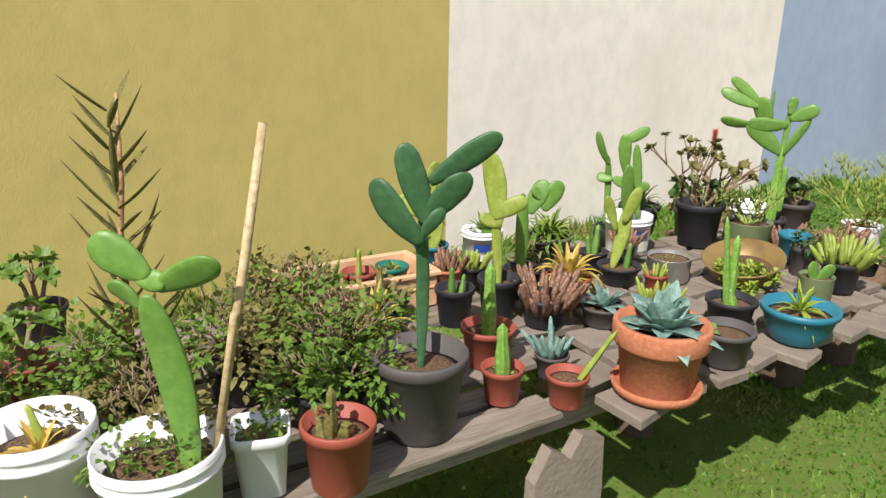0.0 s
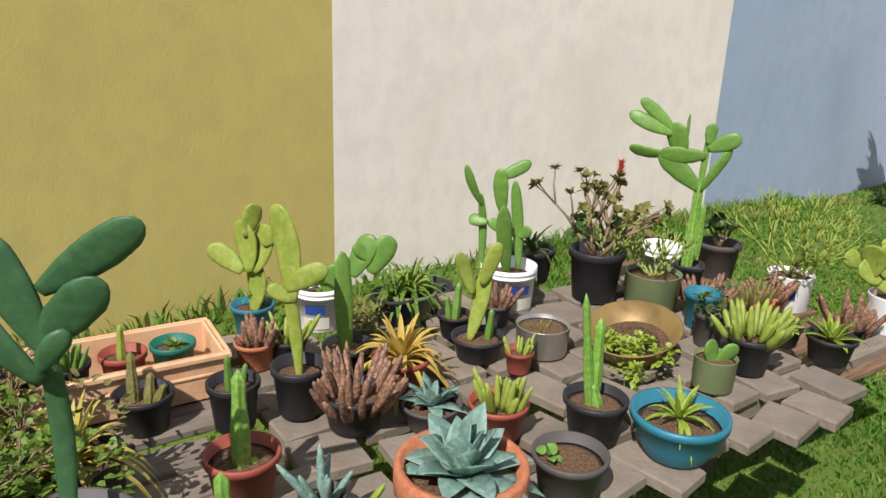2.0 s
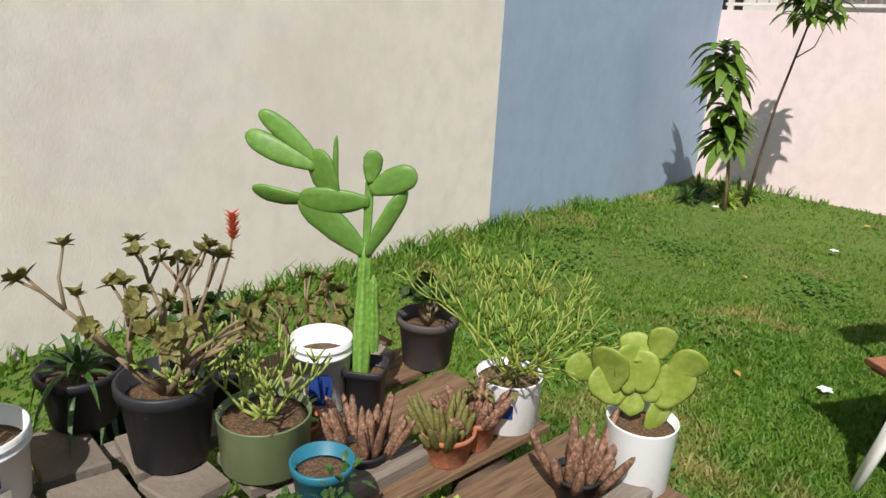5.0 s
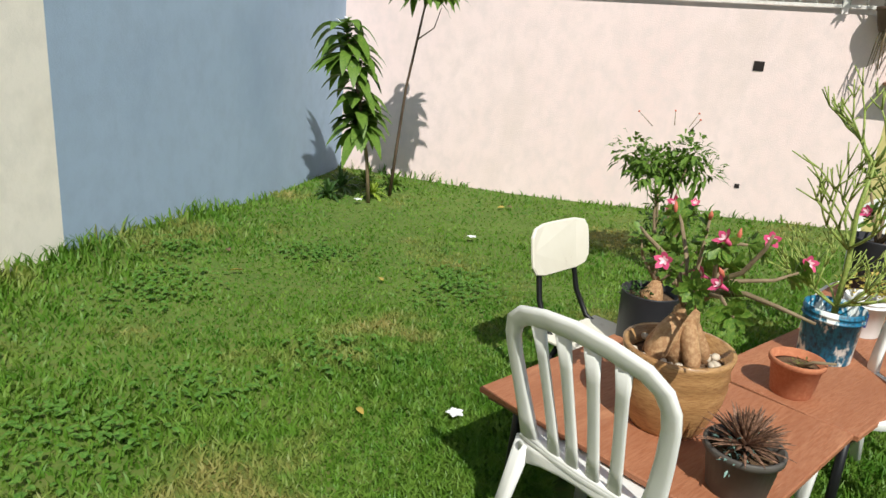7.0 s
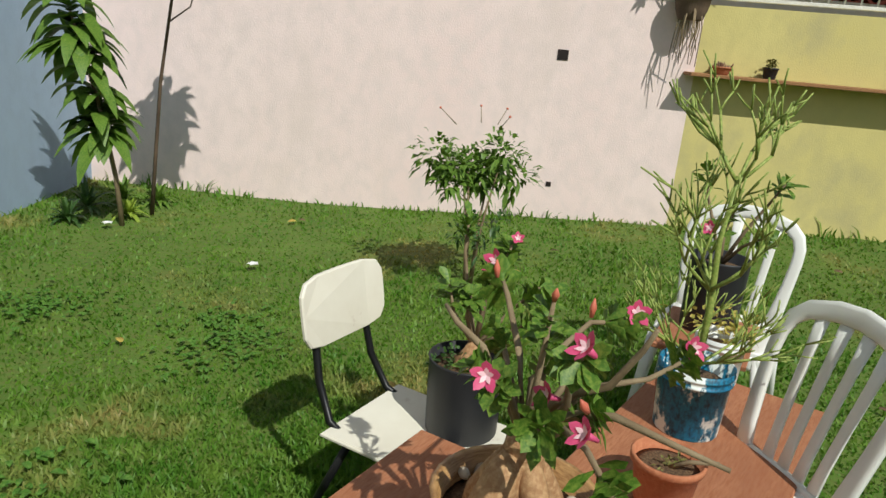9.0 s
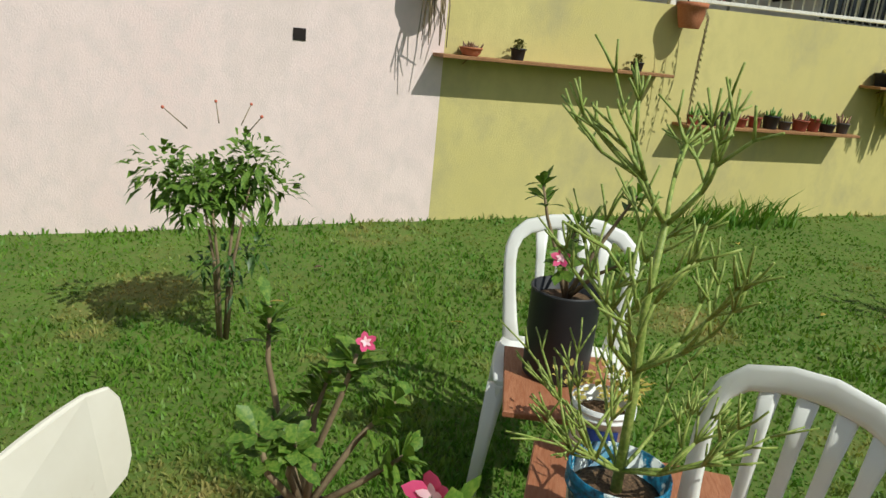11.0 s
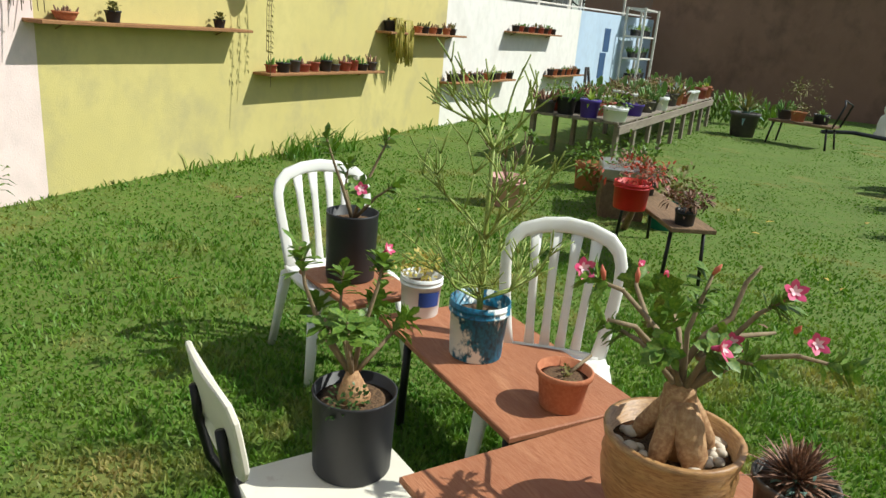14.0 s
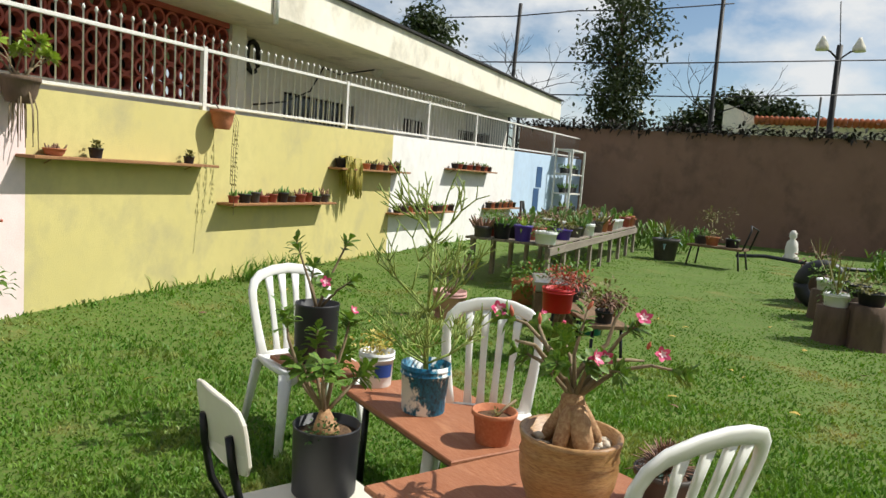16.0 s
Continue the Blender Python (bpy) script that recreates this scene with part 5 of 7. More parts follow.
for q, w in (((0.12, 0.17, 0.590), (0.1, 0.2, 0.9)), ((0.2, 0.0, 0.540), (0.1, 0, 1)), ((0.0, -0.02, 0.630), (-0.3, -0.2, 0.7)), ((-0.12, -0.16, 0.530), (-0.4, 0.2, 0.630))):
    part("bud", Geo().tube([q, Vector(q) + Vector(w) * 0.02, Vector(q) + Vector(w) * 0.038], [0.004, 0.007, 0.0015], 6), M["salmon"], p)

p = potted("potted_desert_rose", "leafy desert rose in a tall black pot on the school chair", 4.57, 3.955, gz(4.4, 4.1) + 0.325, group="pots on the boards")
pot(p, 0.118, 0.24, M["blackplastic"], "straight")
part("caudex", Geo().tube([(0.0, 0.0, 0.19), (0.01, 0, 0.215), (0.022, 0, 0.245), (0.03, 0.0, 0.28)], [0.044, 0.048, 0.034, 0.017], 12), M["caudex"], p)
clump(p, (-0.04, 0.03, 0.225), 0.07, 120, 0.022, 0.012, M["leafdark"], 91, 0.5)
br = [[(0.03, 0.0, 0.265), (0.02, -0.02, 0.40), (0.03, -0.06, 0.52), (0.04, -0.08, 0.60)], [(0.03, 0.0, 0.265), (0.12, -0.06, 0.38), (0.16, -0.12, 0.46)], [(0.03, 0.0, 0.265), (0.08, 0.08, 0.40), (0.10, 0.12, 0.52), (0.12, 0.13, 0.62)],
      [(0.03, 0.0, 0.265), (-0.04, 0.04, 0.38), (-0.06, 0.05, 0.47)], [(0.03, 0.0, 0.265), (0.10, 0.02, 0.42), (0.14, 0.0, 0.54)], [(0.03, 0.0, 0.265), (0.06, -0.1, 0.34), (0.08, -0.17, 0.40)], [(0.03, 0.0, 0.265), (0.0, 0.02, 0.36), (-0.02, 0.0, 0.44)],
      [(0.03, 0.0, 0.265), (0.06, 0.05, 0.36), (0.04, 0.08, 0.44)], [(0.03, 0.0, 0.265), (0.14, 0.06, 0.36), (0.2, 0.06, 0.42)]]
adenium(p, (0, 0, 0.3), br, 30, 6, [((0.05, -0.09, 0.62), (-0.6, -0.4, 0.6), 0.026)], 0.82)

p = potted("potted_pencil_tree", "bare branching pencil tree in a blue marbled white pot", 4.90, 3.395, DZ, group="pots on the boards")
pot(p, 0.107, 0.205, M["bluepaint"], "bucket", label="white bucket splashed with blue paint")
st = Geo().tube([(0, 0, 0.15), (0.01, 0, 0.36), (0.0, 0.01, 0.56), (0.02, 0, 0.74)], [0.012, 0.010, 0.008, 0.007], 8)
part("trunk", st, M["pencilm"], p)
pencil(p, (0.0, 0.01, 0.42), 0.40, 1.2, 6, M["pencilm"], 93, 0.0055, 3, 0.8)
pencil(p, (0.02, 0, 0.72), 0.34, 0.9, 5, M["pencilm"], 94, 0.0055, 3, 0.6)
pencil(p, (0.0, 0.0, 0.20), 0.36, 1.9, 9, M["pencilm"], 95, 0.0046, 3, 0.6)
p = potted("potted_cutting", "bare cutting leaning in a wide terracotta pot", 4.50, 3.308, DZ, group="pots on the boards")
pot(p, 0.088, 0.125, M["terracotta"], "nursery")
part("cutting", Geo().tube([(0, 0, 0.09), (0.0, -0.05, 0.13), (0.02, -0.11, 0.145)], [0.007, 0.006, 0.005], 6), M["stem"], p)
clump(p, (0, -0.02, 0.11), 0.035, 40, 0.02, 0.008, M["olivedry"], 96, 0.4)
p = potted("potted_plant", "bushy plant in a white pot with a dark print", 5.29, 3.44, DZ, group="pots on the boards")
pot(p, 0.085, 0.16, M["whiteplastic"], "bucket")
patch(p, 0.0785, 0.05, 0.11, 150, 215, M["label"], flare=1.03)
clump(p, (0, 0, 0.19), 0.10, 170, 0.03, 0.016, M["spider"], 97, 0.6)
p = potted("potted_desert_rose", "desert rose in a tall dark growing bag on a chair", 5.68, 3.60, 0.314, group="pots on the boards")
pot(p, 0.112, 0.29, M["blackplastic"], "straight", label="tall black growing bag")
br = [[(0, 0, 0.25), (0.0, 0.05, 0.40), (0.0, 0.09, 0.50), (0.02, 0.12, 0.60)], [(0, 0, 0.25), (0.02, -0.06, 0.40), (0.03, -0.12, 0.52), (0.03, -0.16, 0.60)], [(0, 0, 0.25), (-0.08, 0.0, 0.35), (-0.12, 0.02, 0.42)], [(0, 0, 0.25), (0.05, 0.02, 0.38), (0.08, 0.0, 0.48)],
      [(0, 0, 0.25), (-0.05, -0.08, 0.36), (-0.07, -0.16, 0.42)]]
adenium(p, (0, 0, 0.2), br, 16, 8, [((-0.14, 0.02, 0.42), (-0.8, 0.1, 0.4), 0.04)])
p = potted("potted_spiny_succulent", "dark spiny succulent in a grey pot on the board", 3.84, 3.10, DZ, group="pots on the boards")
pot(p, 0.10, 0.13, M["greyplastic"])
rosette(p, 0.125, 130, 0.125, 0.011, M["bronze"], 98, (0.0, 0.15), (0.1, 1.45), 0.004, name="foliage")
clump(p, (0, 0, 0.12), 0.06, 90, 0.03, 0.008, M["agave"], 99, 0.5)
p.children[2].data.materials[0] = mat("dark grey purple leaf", (92, 86, 80), (70, 66, 62), scale=12, rough=0.6)


# ---------------------------------------------------------------- corner plants by the walls
def plumeria(x, y):
    rng = random.Random(21)
    t = thing("plumeria_tree", "young plumeria with drooping glossy leaves and white flowers", "tree", pose(x, y, gz(x, y)))
    tr = [(0, 0, 0), (-0.03, 0.0, 0.35), (-0.10, 0.0, 0.75), (-0.2, -0.01, 1.15), (-0.28, -0.02, 1.42)]
    part("trunk", Geo().tube(tr, [0.018, 0.016, 0.014, 0.012, 0.010], 8), M["stem"], t)
    g = Geo()
    for i in range(120):
        z = 0.60 + 0.88 * rng.random()
        k = (z - 0.35) / 1.07
        c = Vector((-0.03 - 0.25 * k, -0.01 * k, z))
        a = rng.uniform(0, 6.283)
        g.leaf(c, (math.cos(a), math.sin(a), rng.uniform(0.0, 0.7)), (0, 0, 1), rng.uniform(0.26, 0.40), rng.uniform(0.09, 0.125), rng.uniform(0.4, 0.85), 0.3, 6, 0.25)
    part("crown", g, M["leaf"], t)
    w = Geo()
    for i in range(16):
        a = i * 2.4
        w.leaf((-0.29 + 0.05 * math.cos(a * 1.7), -0.02 + 0.05 * math.sin(a), 1.48 + 0.02 * (i % 3)), (math.cos(a), math.sin(a), 0.5), (0, 0, 1), 0.05, 0.035, 0.0, 0.1, 3, 0.5)
    part("blossom", w, M["whiteplastic"], t)


plumeria(5.42, 7.55)


def sapling():
    x, y = 5.72, 7.68
    t = thing("leaning_sapling", "thin leaning sapling with a tuft of green leaves", "tree", pose(x, y, gz(x, y)))
    tr = [(0, 0, 0), (0.0, -0.08, 0.5), (-0.02, -0.2, 1.0), (-0.04, -0.38, 1.5), (-0.06, -0.5, 1.8)]
    part("trunk", Geo().tube(tr, [0.016, 0.014, 0.012, 0.010, 0.007], 7), M["bark"], t)
    part("twig", Geo().tube([(0.0, -0.3, 1.4), (0.1, -0.38, 1.5), (0.13, -0.42, 1.66)], [0.006, 0.005, 0.003], 6), M["bark"], t)
    g = Geo()
    rng = random.Random(5)
    for i in range(200):
        a = rng.uniform(0, 6.28)
        g.leaf((-0.06 + rng.uniform(-0.17, 0.17), -0.5 + rng.uniform(-0.17, 0.17), 1.86 + rng.uniform(-0.14, 0.24)), (math.cos(a), math.sin(a), rng.uniform(-0.2, 0.6)), (0, 0, 1), rng.uniform(0.14, 0.24), 0.06, 0.6, 0.3, 4)
    part("crown", g, M["leaf"], t)


sapling()
for i, (x, y, s, mm) in enumerate(((5.40, 8.0, 0.34, "leafdark"), (5.70, 8.05, 0.30, "leaf"), (5.16, 7.80, 0.24, "leafdark"), (5.90, 7.9, 0.26, "leaf"), (5.55, 7.7, 0.2, "leaflime"))):
    t = thing("border_plant", "strappy dark plant at the foot of the corner", "plant", pose(x, y, gz(x, y)), "plants in the wall corner")
    rosette(t, 0.02, 26, s, 0.035, M[mm], 110 + i, (0.1, 0.7), (0.3, 1.3), fold=0.4)


def shrub():
    x, y = 6.33, 5.20
    t = thing("flowering_shrub", "slender leafy shrub with a rounded top on the lawn", "shrub", pose(x, y, gz(x, y)))
    rng = random.Random(31)
    for i in range(4):
        a = i * 1.6
        part("stem", Geo().tube([(0.02 * math.cos(a), 0.02 * math.sin(a), 0), (0.05 * math.cos(a), 0.05 * math.sin(a), 0.4), (0.12 * math.cos(a), 0.12 * math.sin(a), 0.75)], [0.010, 0.008, 0.005], 6), M["stem"], t)
    clump(t, (0, 0, 0.76), 0.23, 900, 0.085, 0.030, M["leaf"], 32, 0.8, "crown", 0.5)
    clump(t, (0.05, 0.0, 0.42), 0.13, 130, 0.07, 0.02, M["leafdark"], 33, 1.4, "lower_leaves", 0.5)
    for i in range(4):
        a = rng.uniform(0, 6.28)
        d = Vector((math.cos(a) * 0.8, math.sin(a) * 0.8, 0.7))
        q = Vector((0, 0, 0.86)) + d * 0.2
        k = part("shoot", Geo().tube([q, q + d * 0.12], [0.003, 0.002], 5), M["stem"], t)
        part("bud", Geo().ball(q + d * 0.125, 0.008, 6), M["salmon"], k)


shrub()


# ---------------------------------------------------------------- fence, house and shelves along the second wall
def at_b(s, n, z, turn=0.0):
    """A pose on the second wall: x along the wall towards its far end, y into the wall."""
    return Matrix(((BD.x, -BN.x, 0, 0), (BD.y, -BN.y, 0, 0), (0, 0, 1, 0), (0, 0, 0, 1))).copy() if s is None else \
        Matrix.Translation(onB(s, n, z)) @ Matrix(((BD.x, -BN.x, 0, 0), (BD.y, -BN.y, 0, 0), (0, 0, 1, 0), (0, 0, 0, 1)))


fence = thing("fence", "white steel railing with spiked bars on the garden wall", "fence", at_b(0, -0.1, TOP_B) @ Matrix.Rotation(-RISE_B, 4, "Y"))
part("top_rail", Geo().box((12, 0, 0.60), (24, 0.035, 0.035), bevel=0.004), M["bars"], fence, smooth=False)
part("bottom_rail", Geo().box((12, 0, 0.06), (24, 0.035, 0.03), bevel=0.004), M["bars"], fence, smooth=False)
for s in (0.05, 2.0, 4.4, 6.81, 9.45, 11.95, 14.06, 16.31, 19.48, 23.5):
    part("post", Geo().box((s, 0, 0.31), (0.05, 0.05, 0.64), bevel=0.004), M["bars"], fence, smooth=False)
bar = Geo().tube([(0, 0, 0.06), (0, 0, 0.70), (0, 0, 0.705), (0, 0, 0.725), (0, 0, 0.745)], [0.008, 0.008, 0.015, 0.016, 0.003], 6).mesh("bar", M["bars"])
k = 0
while 0.18 + k * 0.125 < 23.4:
    s = 0.18 + k * 0.125
    if s < 13.5:
        part("bar", bar, None, fence, at=Matrix.Translation((s, 0, 0)))
    k += 1
mesh_m = mat("grey wire mesh", (120, 118, 114), (96, 94, 92), scale=40, rough=0.6, metal=0.4)
for i in range(72):
    s = 13.6 + i * 0.135
    part("wire", Geo().tube([(s, 0, 0.06), (s, 0, 0.6)], 0.0045, 4), mesh_m, fence)

house = thing("house", "low white house with a deep cream roof edge and barred windows", "house", at_b(0, 0, 0))
WN = 1.25       # the house wall stands this far behind the garden wall
wins = ((9.55, 11.57, 1.85, 2.31), (13.2, 14.36, 1.96, 2.30), (15.8, 17.78, 2.0, 2.31))
edges = [8.3]


def panel(c, s):
    part("wall", Geo().box(c, s), M["housewall"], house, smooth=False)


for a, b, z0, z1 in wins:
    panel(((edges[-1] + a) / 2, WN + 0.1, 1.2), (a - edges[-1], 0.2, 3.4))
    panel(((a + b) / 2, WN + 0.1, (z0 - 0.45) / 2), (b - a, 0.2, z0 + 0.45))
    panel(((a + b) / 2, WN + 0.1, (z1 + 2.90) / 2), (b - a, 0.2, 2.90 - z1))
    edges.append(b)
panel(((edges[-1] + 19.0) / 2, WN + 0.1, 1.2), (19.0 - edges[-1], 0.2, 3.4))
part("pillar", Geo().box((8.17, WN - 0.15, 1.2), (0.25, 0.5, 3.4), bevel=0.01), M["housewall"], house, smooth=False)
for a, b, z0, z1 in wins:
    w = part("window", Geo().box(((a + b) / 2, WN + 0.15, (z0 + z1) / 2), (b - a, 0.02, z1 - z0)), M["glassdark"], house, smooth=False)
    f = Geo()
    for c, s in ((((a + b) / 2, WN + 0.02, z0 + 0.02), (b - a, 0.06, 0.04)), (((a + b) / 2, WN + 0.02, z1 - 0.02), (b - a, 0.06, 0.04)), ((a + 0.02, WN + 0.02, (z0 + z1) / 2), (0.04, 0.06, z1 - z0 - 0.08)), ((b - 0.02, WN + 0.02, (z0 + z1) / 2), (0.04, 0.06, z1 - z0 - 0.08))):
        f.box(c, s)
    part("frame", f, M["bars"], w, smooth=False)
    n = int((b - a) / 0.11)
    for i in range(1, n):
        part("window_bar", Geo().box((a + (b - a) * i / n, WN - 0.02, (z0 + z1) / 2), (0.014, 0.014, z1 - z0)), M["bars"], w, smooth=False)
part("fascia", Geo().box((10.2, -0.02, 3.07), (17.9, 0.16, 0.47), bevel=0.01), M["fascia"], house, smooth=False)
part("roof_edge", Geo().box((10.2, -0.04, 3.32), (17.95, 0.24, 0.03)), M["pole"], house, smooth=False)
part("soffit", Geo().box((10.2, 0.78, 2.89), (17.9, 1.4, 0.06)), M["fascia"], house, smooth=False)
part("roof", Geo().box((10.2, 3.5, 3.15), (17.9, 6.9, 0.1)), M["fascia"], house, smooth=False)
part("side_wall", Geo().box((18.9, 4.05, 1.2), (0.2, 5.2, 3.4)), M["housewall"], house, smooth=False)
# the porch's shade is put into this back wall's near-black colour
part("porch_back", Geo().box((3.4, 2.4, 1.2), (9.3, 0.1, 3.4)), M["dark"], house, "porch back wall, shade painted in as near-black", smooth=False)
part("porch_sill", Geo().box((3.95, WN - 0.3, 0.76), (8.15, 0.16, 2.24)), M["housewall"], house, smooth=False)
screen = part("screen_frame", Geo().box((3.95, WN - 0.3, 2.83), (8.15, 0.14, 0.06)), M["cobogo"], house, smooth=False)
ring = Geo()
n = 14
vs = []
for y in (-0.05, 0.05):
    for r in (0.098, 0.070):
        vs += [(r * math.cos(6.283 * i / n), y, r * math.sin(6.283 * i / n)) for i in range(n)]
fs = []
for i in range(n):
    j = (i + 1) % n
    fs += [(i, j, n + j, n + i), (2 * n + j, 2 * n + i, 3 * n + i, 3 * n + j), (j, i, 2 * n + i, 2 * n + j), (n + i, n + j, 3 * n + j, 3 * n + i)]
ring.add(vs, fs)
ring_me = ring.mesh("breeze_ring", M["cobogo"], False)
for i in range(41):
    for j in range(5):
        part("breeze_ring", ring_me, None, screen, at=Matrix.Translation((0.10 + i * 0.196, WN - 0.3, 1.96 + j * 0.186)))
lampg = part("ceiling_lamp", Geo().lathe([(0.06, 2.77), (0.09, 2.74), (0.10, 2.69), (0.05, 2.62), (0.01, 2.6)], 16, Matrix.Translation((11.4, 0.8, 0.13))), M["bars"], house)
wr = part("wreath", Geo().tube([(8.87 + 0.12 * math.cos(i * 0.5236), WN - 0.03, 2.62 + 0.2 * math.sin(i * 0.5236)) for i in range(13)], 0.035, 7), M["pole"], house, "dark oval wreath")
part("cable", Geo().tube([(8.9, WN - 0.02, 2.0), (9.6, WN - 0.02, 2.12), (10.2, WN - 0.02, 2.35), (10.5, WN - 0.03, 2.75), (10.9, WN - 0.05, 2.70), (11.3, 0.8, 2.84)], 0.012, 5), M["pole"], house)
part("rain_pipe", Geo().tube([(7.6, -0.13, 2.75), (7.6, -0.13, 3.4)], 0.03, 8), M["bars"], house)


# shelves and their little pots
def shelf(s0, s1, z, depth, pots, seed, label):
    rng = random.Random(seed)
    t = thing("wall_shelf", label, "shelf", at_b(s0, 0, z), "wooden shelves on the garden wall")
    L = s1 - s0
    part("plank", Geo().box((L / 2, -depth / 2 - 0.002, 0), (L, depth, 0.026), bevel=0.004), M["shelfwood"], t, smooth=False)
    for k in (0.12, 0.88):
        part("bracket", Geo().tube([(L * k, -0.004, -0.05), (L * k, -depth * 0.4, -0.016)], 0.005, 6), M["shelfwood"], t)
    for pos, r, h, mm, kind in pots:
        o = onB(s0 + L * pos, depth * rng.uniform(0.42, 0.58), z + 0.0135)
        p = potted("potted_cactus" if kind != 2 else "potted_succulent", ("small dry plant in a dark pot on a wall shelf", "low terracotta pot with dry succulents on a wall shelf", "trailing pale succulent in a pot on a wall shelf", "small succulent in a terracotta pot on a wall shelf")[kind], o.x, o.y, o.z, group="pots on the wall shelves")
        pot(p, r, h, M[mm], "bowl" if kind == 1 else "nursery")
        if kind == 0:
            clump(p, (0, 0, h + r * 0.5), r * 0.75, 90, 0.035, 0.018, M["olivedry"], seed, 0.9)
        elif kind == 1:
            fingers(p, h * 0.7, r * 0.8, 16, 0.06, 0.014, M["bronze"], seed, far=True)
        elif kind == 2:
            g = Geo()
            for i in range(60):
                a = rng.uniform(0, 6.28)
                x, y = r * math.cos(a), -abs(r * math.sin(a))
                d = rng.uniform(0.12, 0.5)
                g.tube([(x * 0.4, y * 0.4, h), (x * 1.1, y * 1.2, h + 0.03), (x * 1.35, y * 1.5, h - d * 0.5), (x * 1.35 + rng.uniform(-0.03, 0.03), y * 1.5, h - d)], [0.012, 0.014, 0.013, 0.008], 5)
            part("trailing_growth", g, M["spider"], p)["kind"] = "stuff"
        else:
            fingers(p, h * 0.7, r * 0.7, 9, rng.uniform(0.05, 0.11), 0.02, M[rng.choice(["bronze", "cactus", "olivedry"])], seed + int(pos * 50), far=True)


shelf(4.78, 6.72, 1.185, 0.22, [(0.13, 0.085, 0.06, "terracotta", 1), (0.32, 0.06, 0.085, "blackplastic", 0), (0.86, 0.055, 0.07, "blackplastic", 0)], 201, "long narrow wooden wall shelf with three pots")
shelf(6.95, 8.86, 0.805, 0.22, [(0.06 + 0.087 * i, 0.06 + 0.015 * (i % 2), 0.075 + 0.02 * (i % 3), ("redplastic", "blackplastic", "greyplastic", "redplastic")[i % 4], 3) for i in range(11)], 202, "wooden wall shelf crowded with terracotta pots")
shelf(8.95, 10.84, 1.245, 0.22, [(0.1, 0.10, 0.12, "blackplastic", 2), (0.22, 0.09, 0.1, "blackplastic", 2)] + [(0.42 + 0.09 * i, 0.06, 0.08, ("terracotta", "blackplastic")[i % 2], 3) for i in range(6)], 203, "wooden wall shelf with trailing succulents and small pots")
shelf(12.52, 14.59, 1.36, 0.22, [(0.1 + 0.1 * i, 0.07, 0.09, ("blackplastic", "redplastic")[i % 2], 3) for i in range(9)], 204, "wooden wall shelf with dark little pots")
shelf(10.54, 12.71, 0.625, 0.22, [(0.07 + 0.1 * i, 0.07, 0.1, ("blackplastic", "greyplastic", "terracotta")[i % 3], 3) for i in range(10)], 205, "low wooden wall shelf with a row of pots")
shelf(14.44, 16.2, 0.64, 0.22, [(0.07 + 0.1 * i, 0.07, 0.11, ("blackplastic", "terracotta")[i % 2], 3) for i in range(9)], 206, "low wooden wall shelf with succulents")

for s, z, mm, kind in ((4.72, 1.67, "bark", 0), (6.84, 1.66, "terracotta", 1)):
    o = onB(s, 0.13, z)
    p = potted("hanging_pot", ("bark pot with a leafy orchid hung from the railing", "terracotta half pot hung on the wall with a dry trailing vine")[kind], o.x, o.y, o.z - 0.1, category="hanging pot")
    pot(p, 0.14 if kind == 0 else 0.12, 0.19, M[mm], "bowl")
    part("hook", Geo().tube([(0.0, 0.0, 0.15), (0.04, 0.06, 0.24), (0.08, 0.10, 0.24)], 0.006, 5), M["pole"], p)
    if kind == 0:
        bush(p, (0, 0, 0.16), 0.34, 0.9, 5, 0.09, 0.035, 10, M["stem"], M["leaflime"], 140, 0.01)
        g = Geo()
        rng = random.Random(8)
        for i in range(14):
            x, y = rng.uniform(-0.1, 0.1), rng.uniform(-0.1, 0.05)
            g.tube([(x, y, 0.08), (x * 1.5, y * 1.4, -0.05), (x * 1.2 + rng.uniform(-0.08, 0.08), y * 1.5, -0.18 - 0.15 * rng.random())], [0.006, 0.005, 0.003], 5)
        part("root_tangle", g, M["stem"], p)["kind"] = "stuff"
    else:
        g, l2 = Geo(), Geo()
        rng = random.Random(9)
        for i in range(3):
            x = 0.05 - 0.09 * i
            pts = [(x, -0.09, 0.15), (x, -0.13, 0.08), (x + 0.02, -0.12, -0.2), (x - 0.02, -0.11, -0.55 - 0.15 * i)]
            g.tube(pts, 0.003, 5)
            for k in range(14):
                l2.leaf((x + rng.uniform(-0.02, 0.02), -0.12, 0.05 - 0.045 * k), (rng.uniform(-1, 1), -0.5, -0.5), (0, 0, 1), 0.035, 0.016, 0.4, 0.2, 2)
        part("vine_stem_mass", g, M["stem"], p)
        part("vine_leaves", l2, M["olivedry"], p)
    
# holes drawn as thin plates on the wall, their inner shade painted dark
for s, z, r in ((3.83, 1.235, 0.042), (3.85, 0.204, 0.02)):
    g = Geo().box((0, 0.0, 0), (r * 2, 0.008, r * 1.9), bevel=0.002)
    solid("wall_socket_hole", g, M["dark"], "broken hole in the pink wall, its shade a flat dark plate", "hole", "structure", at_b(s, 0.003, z))



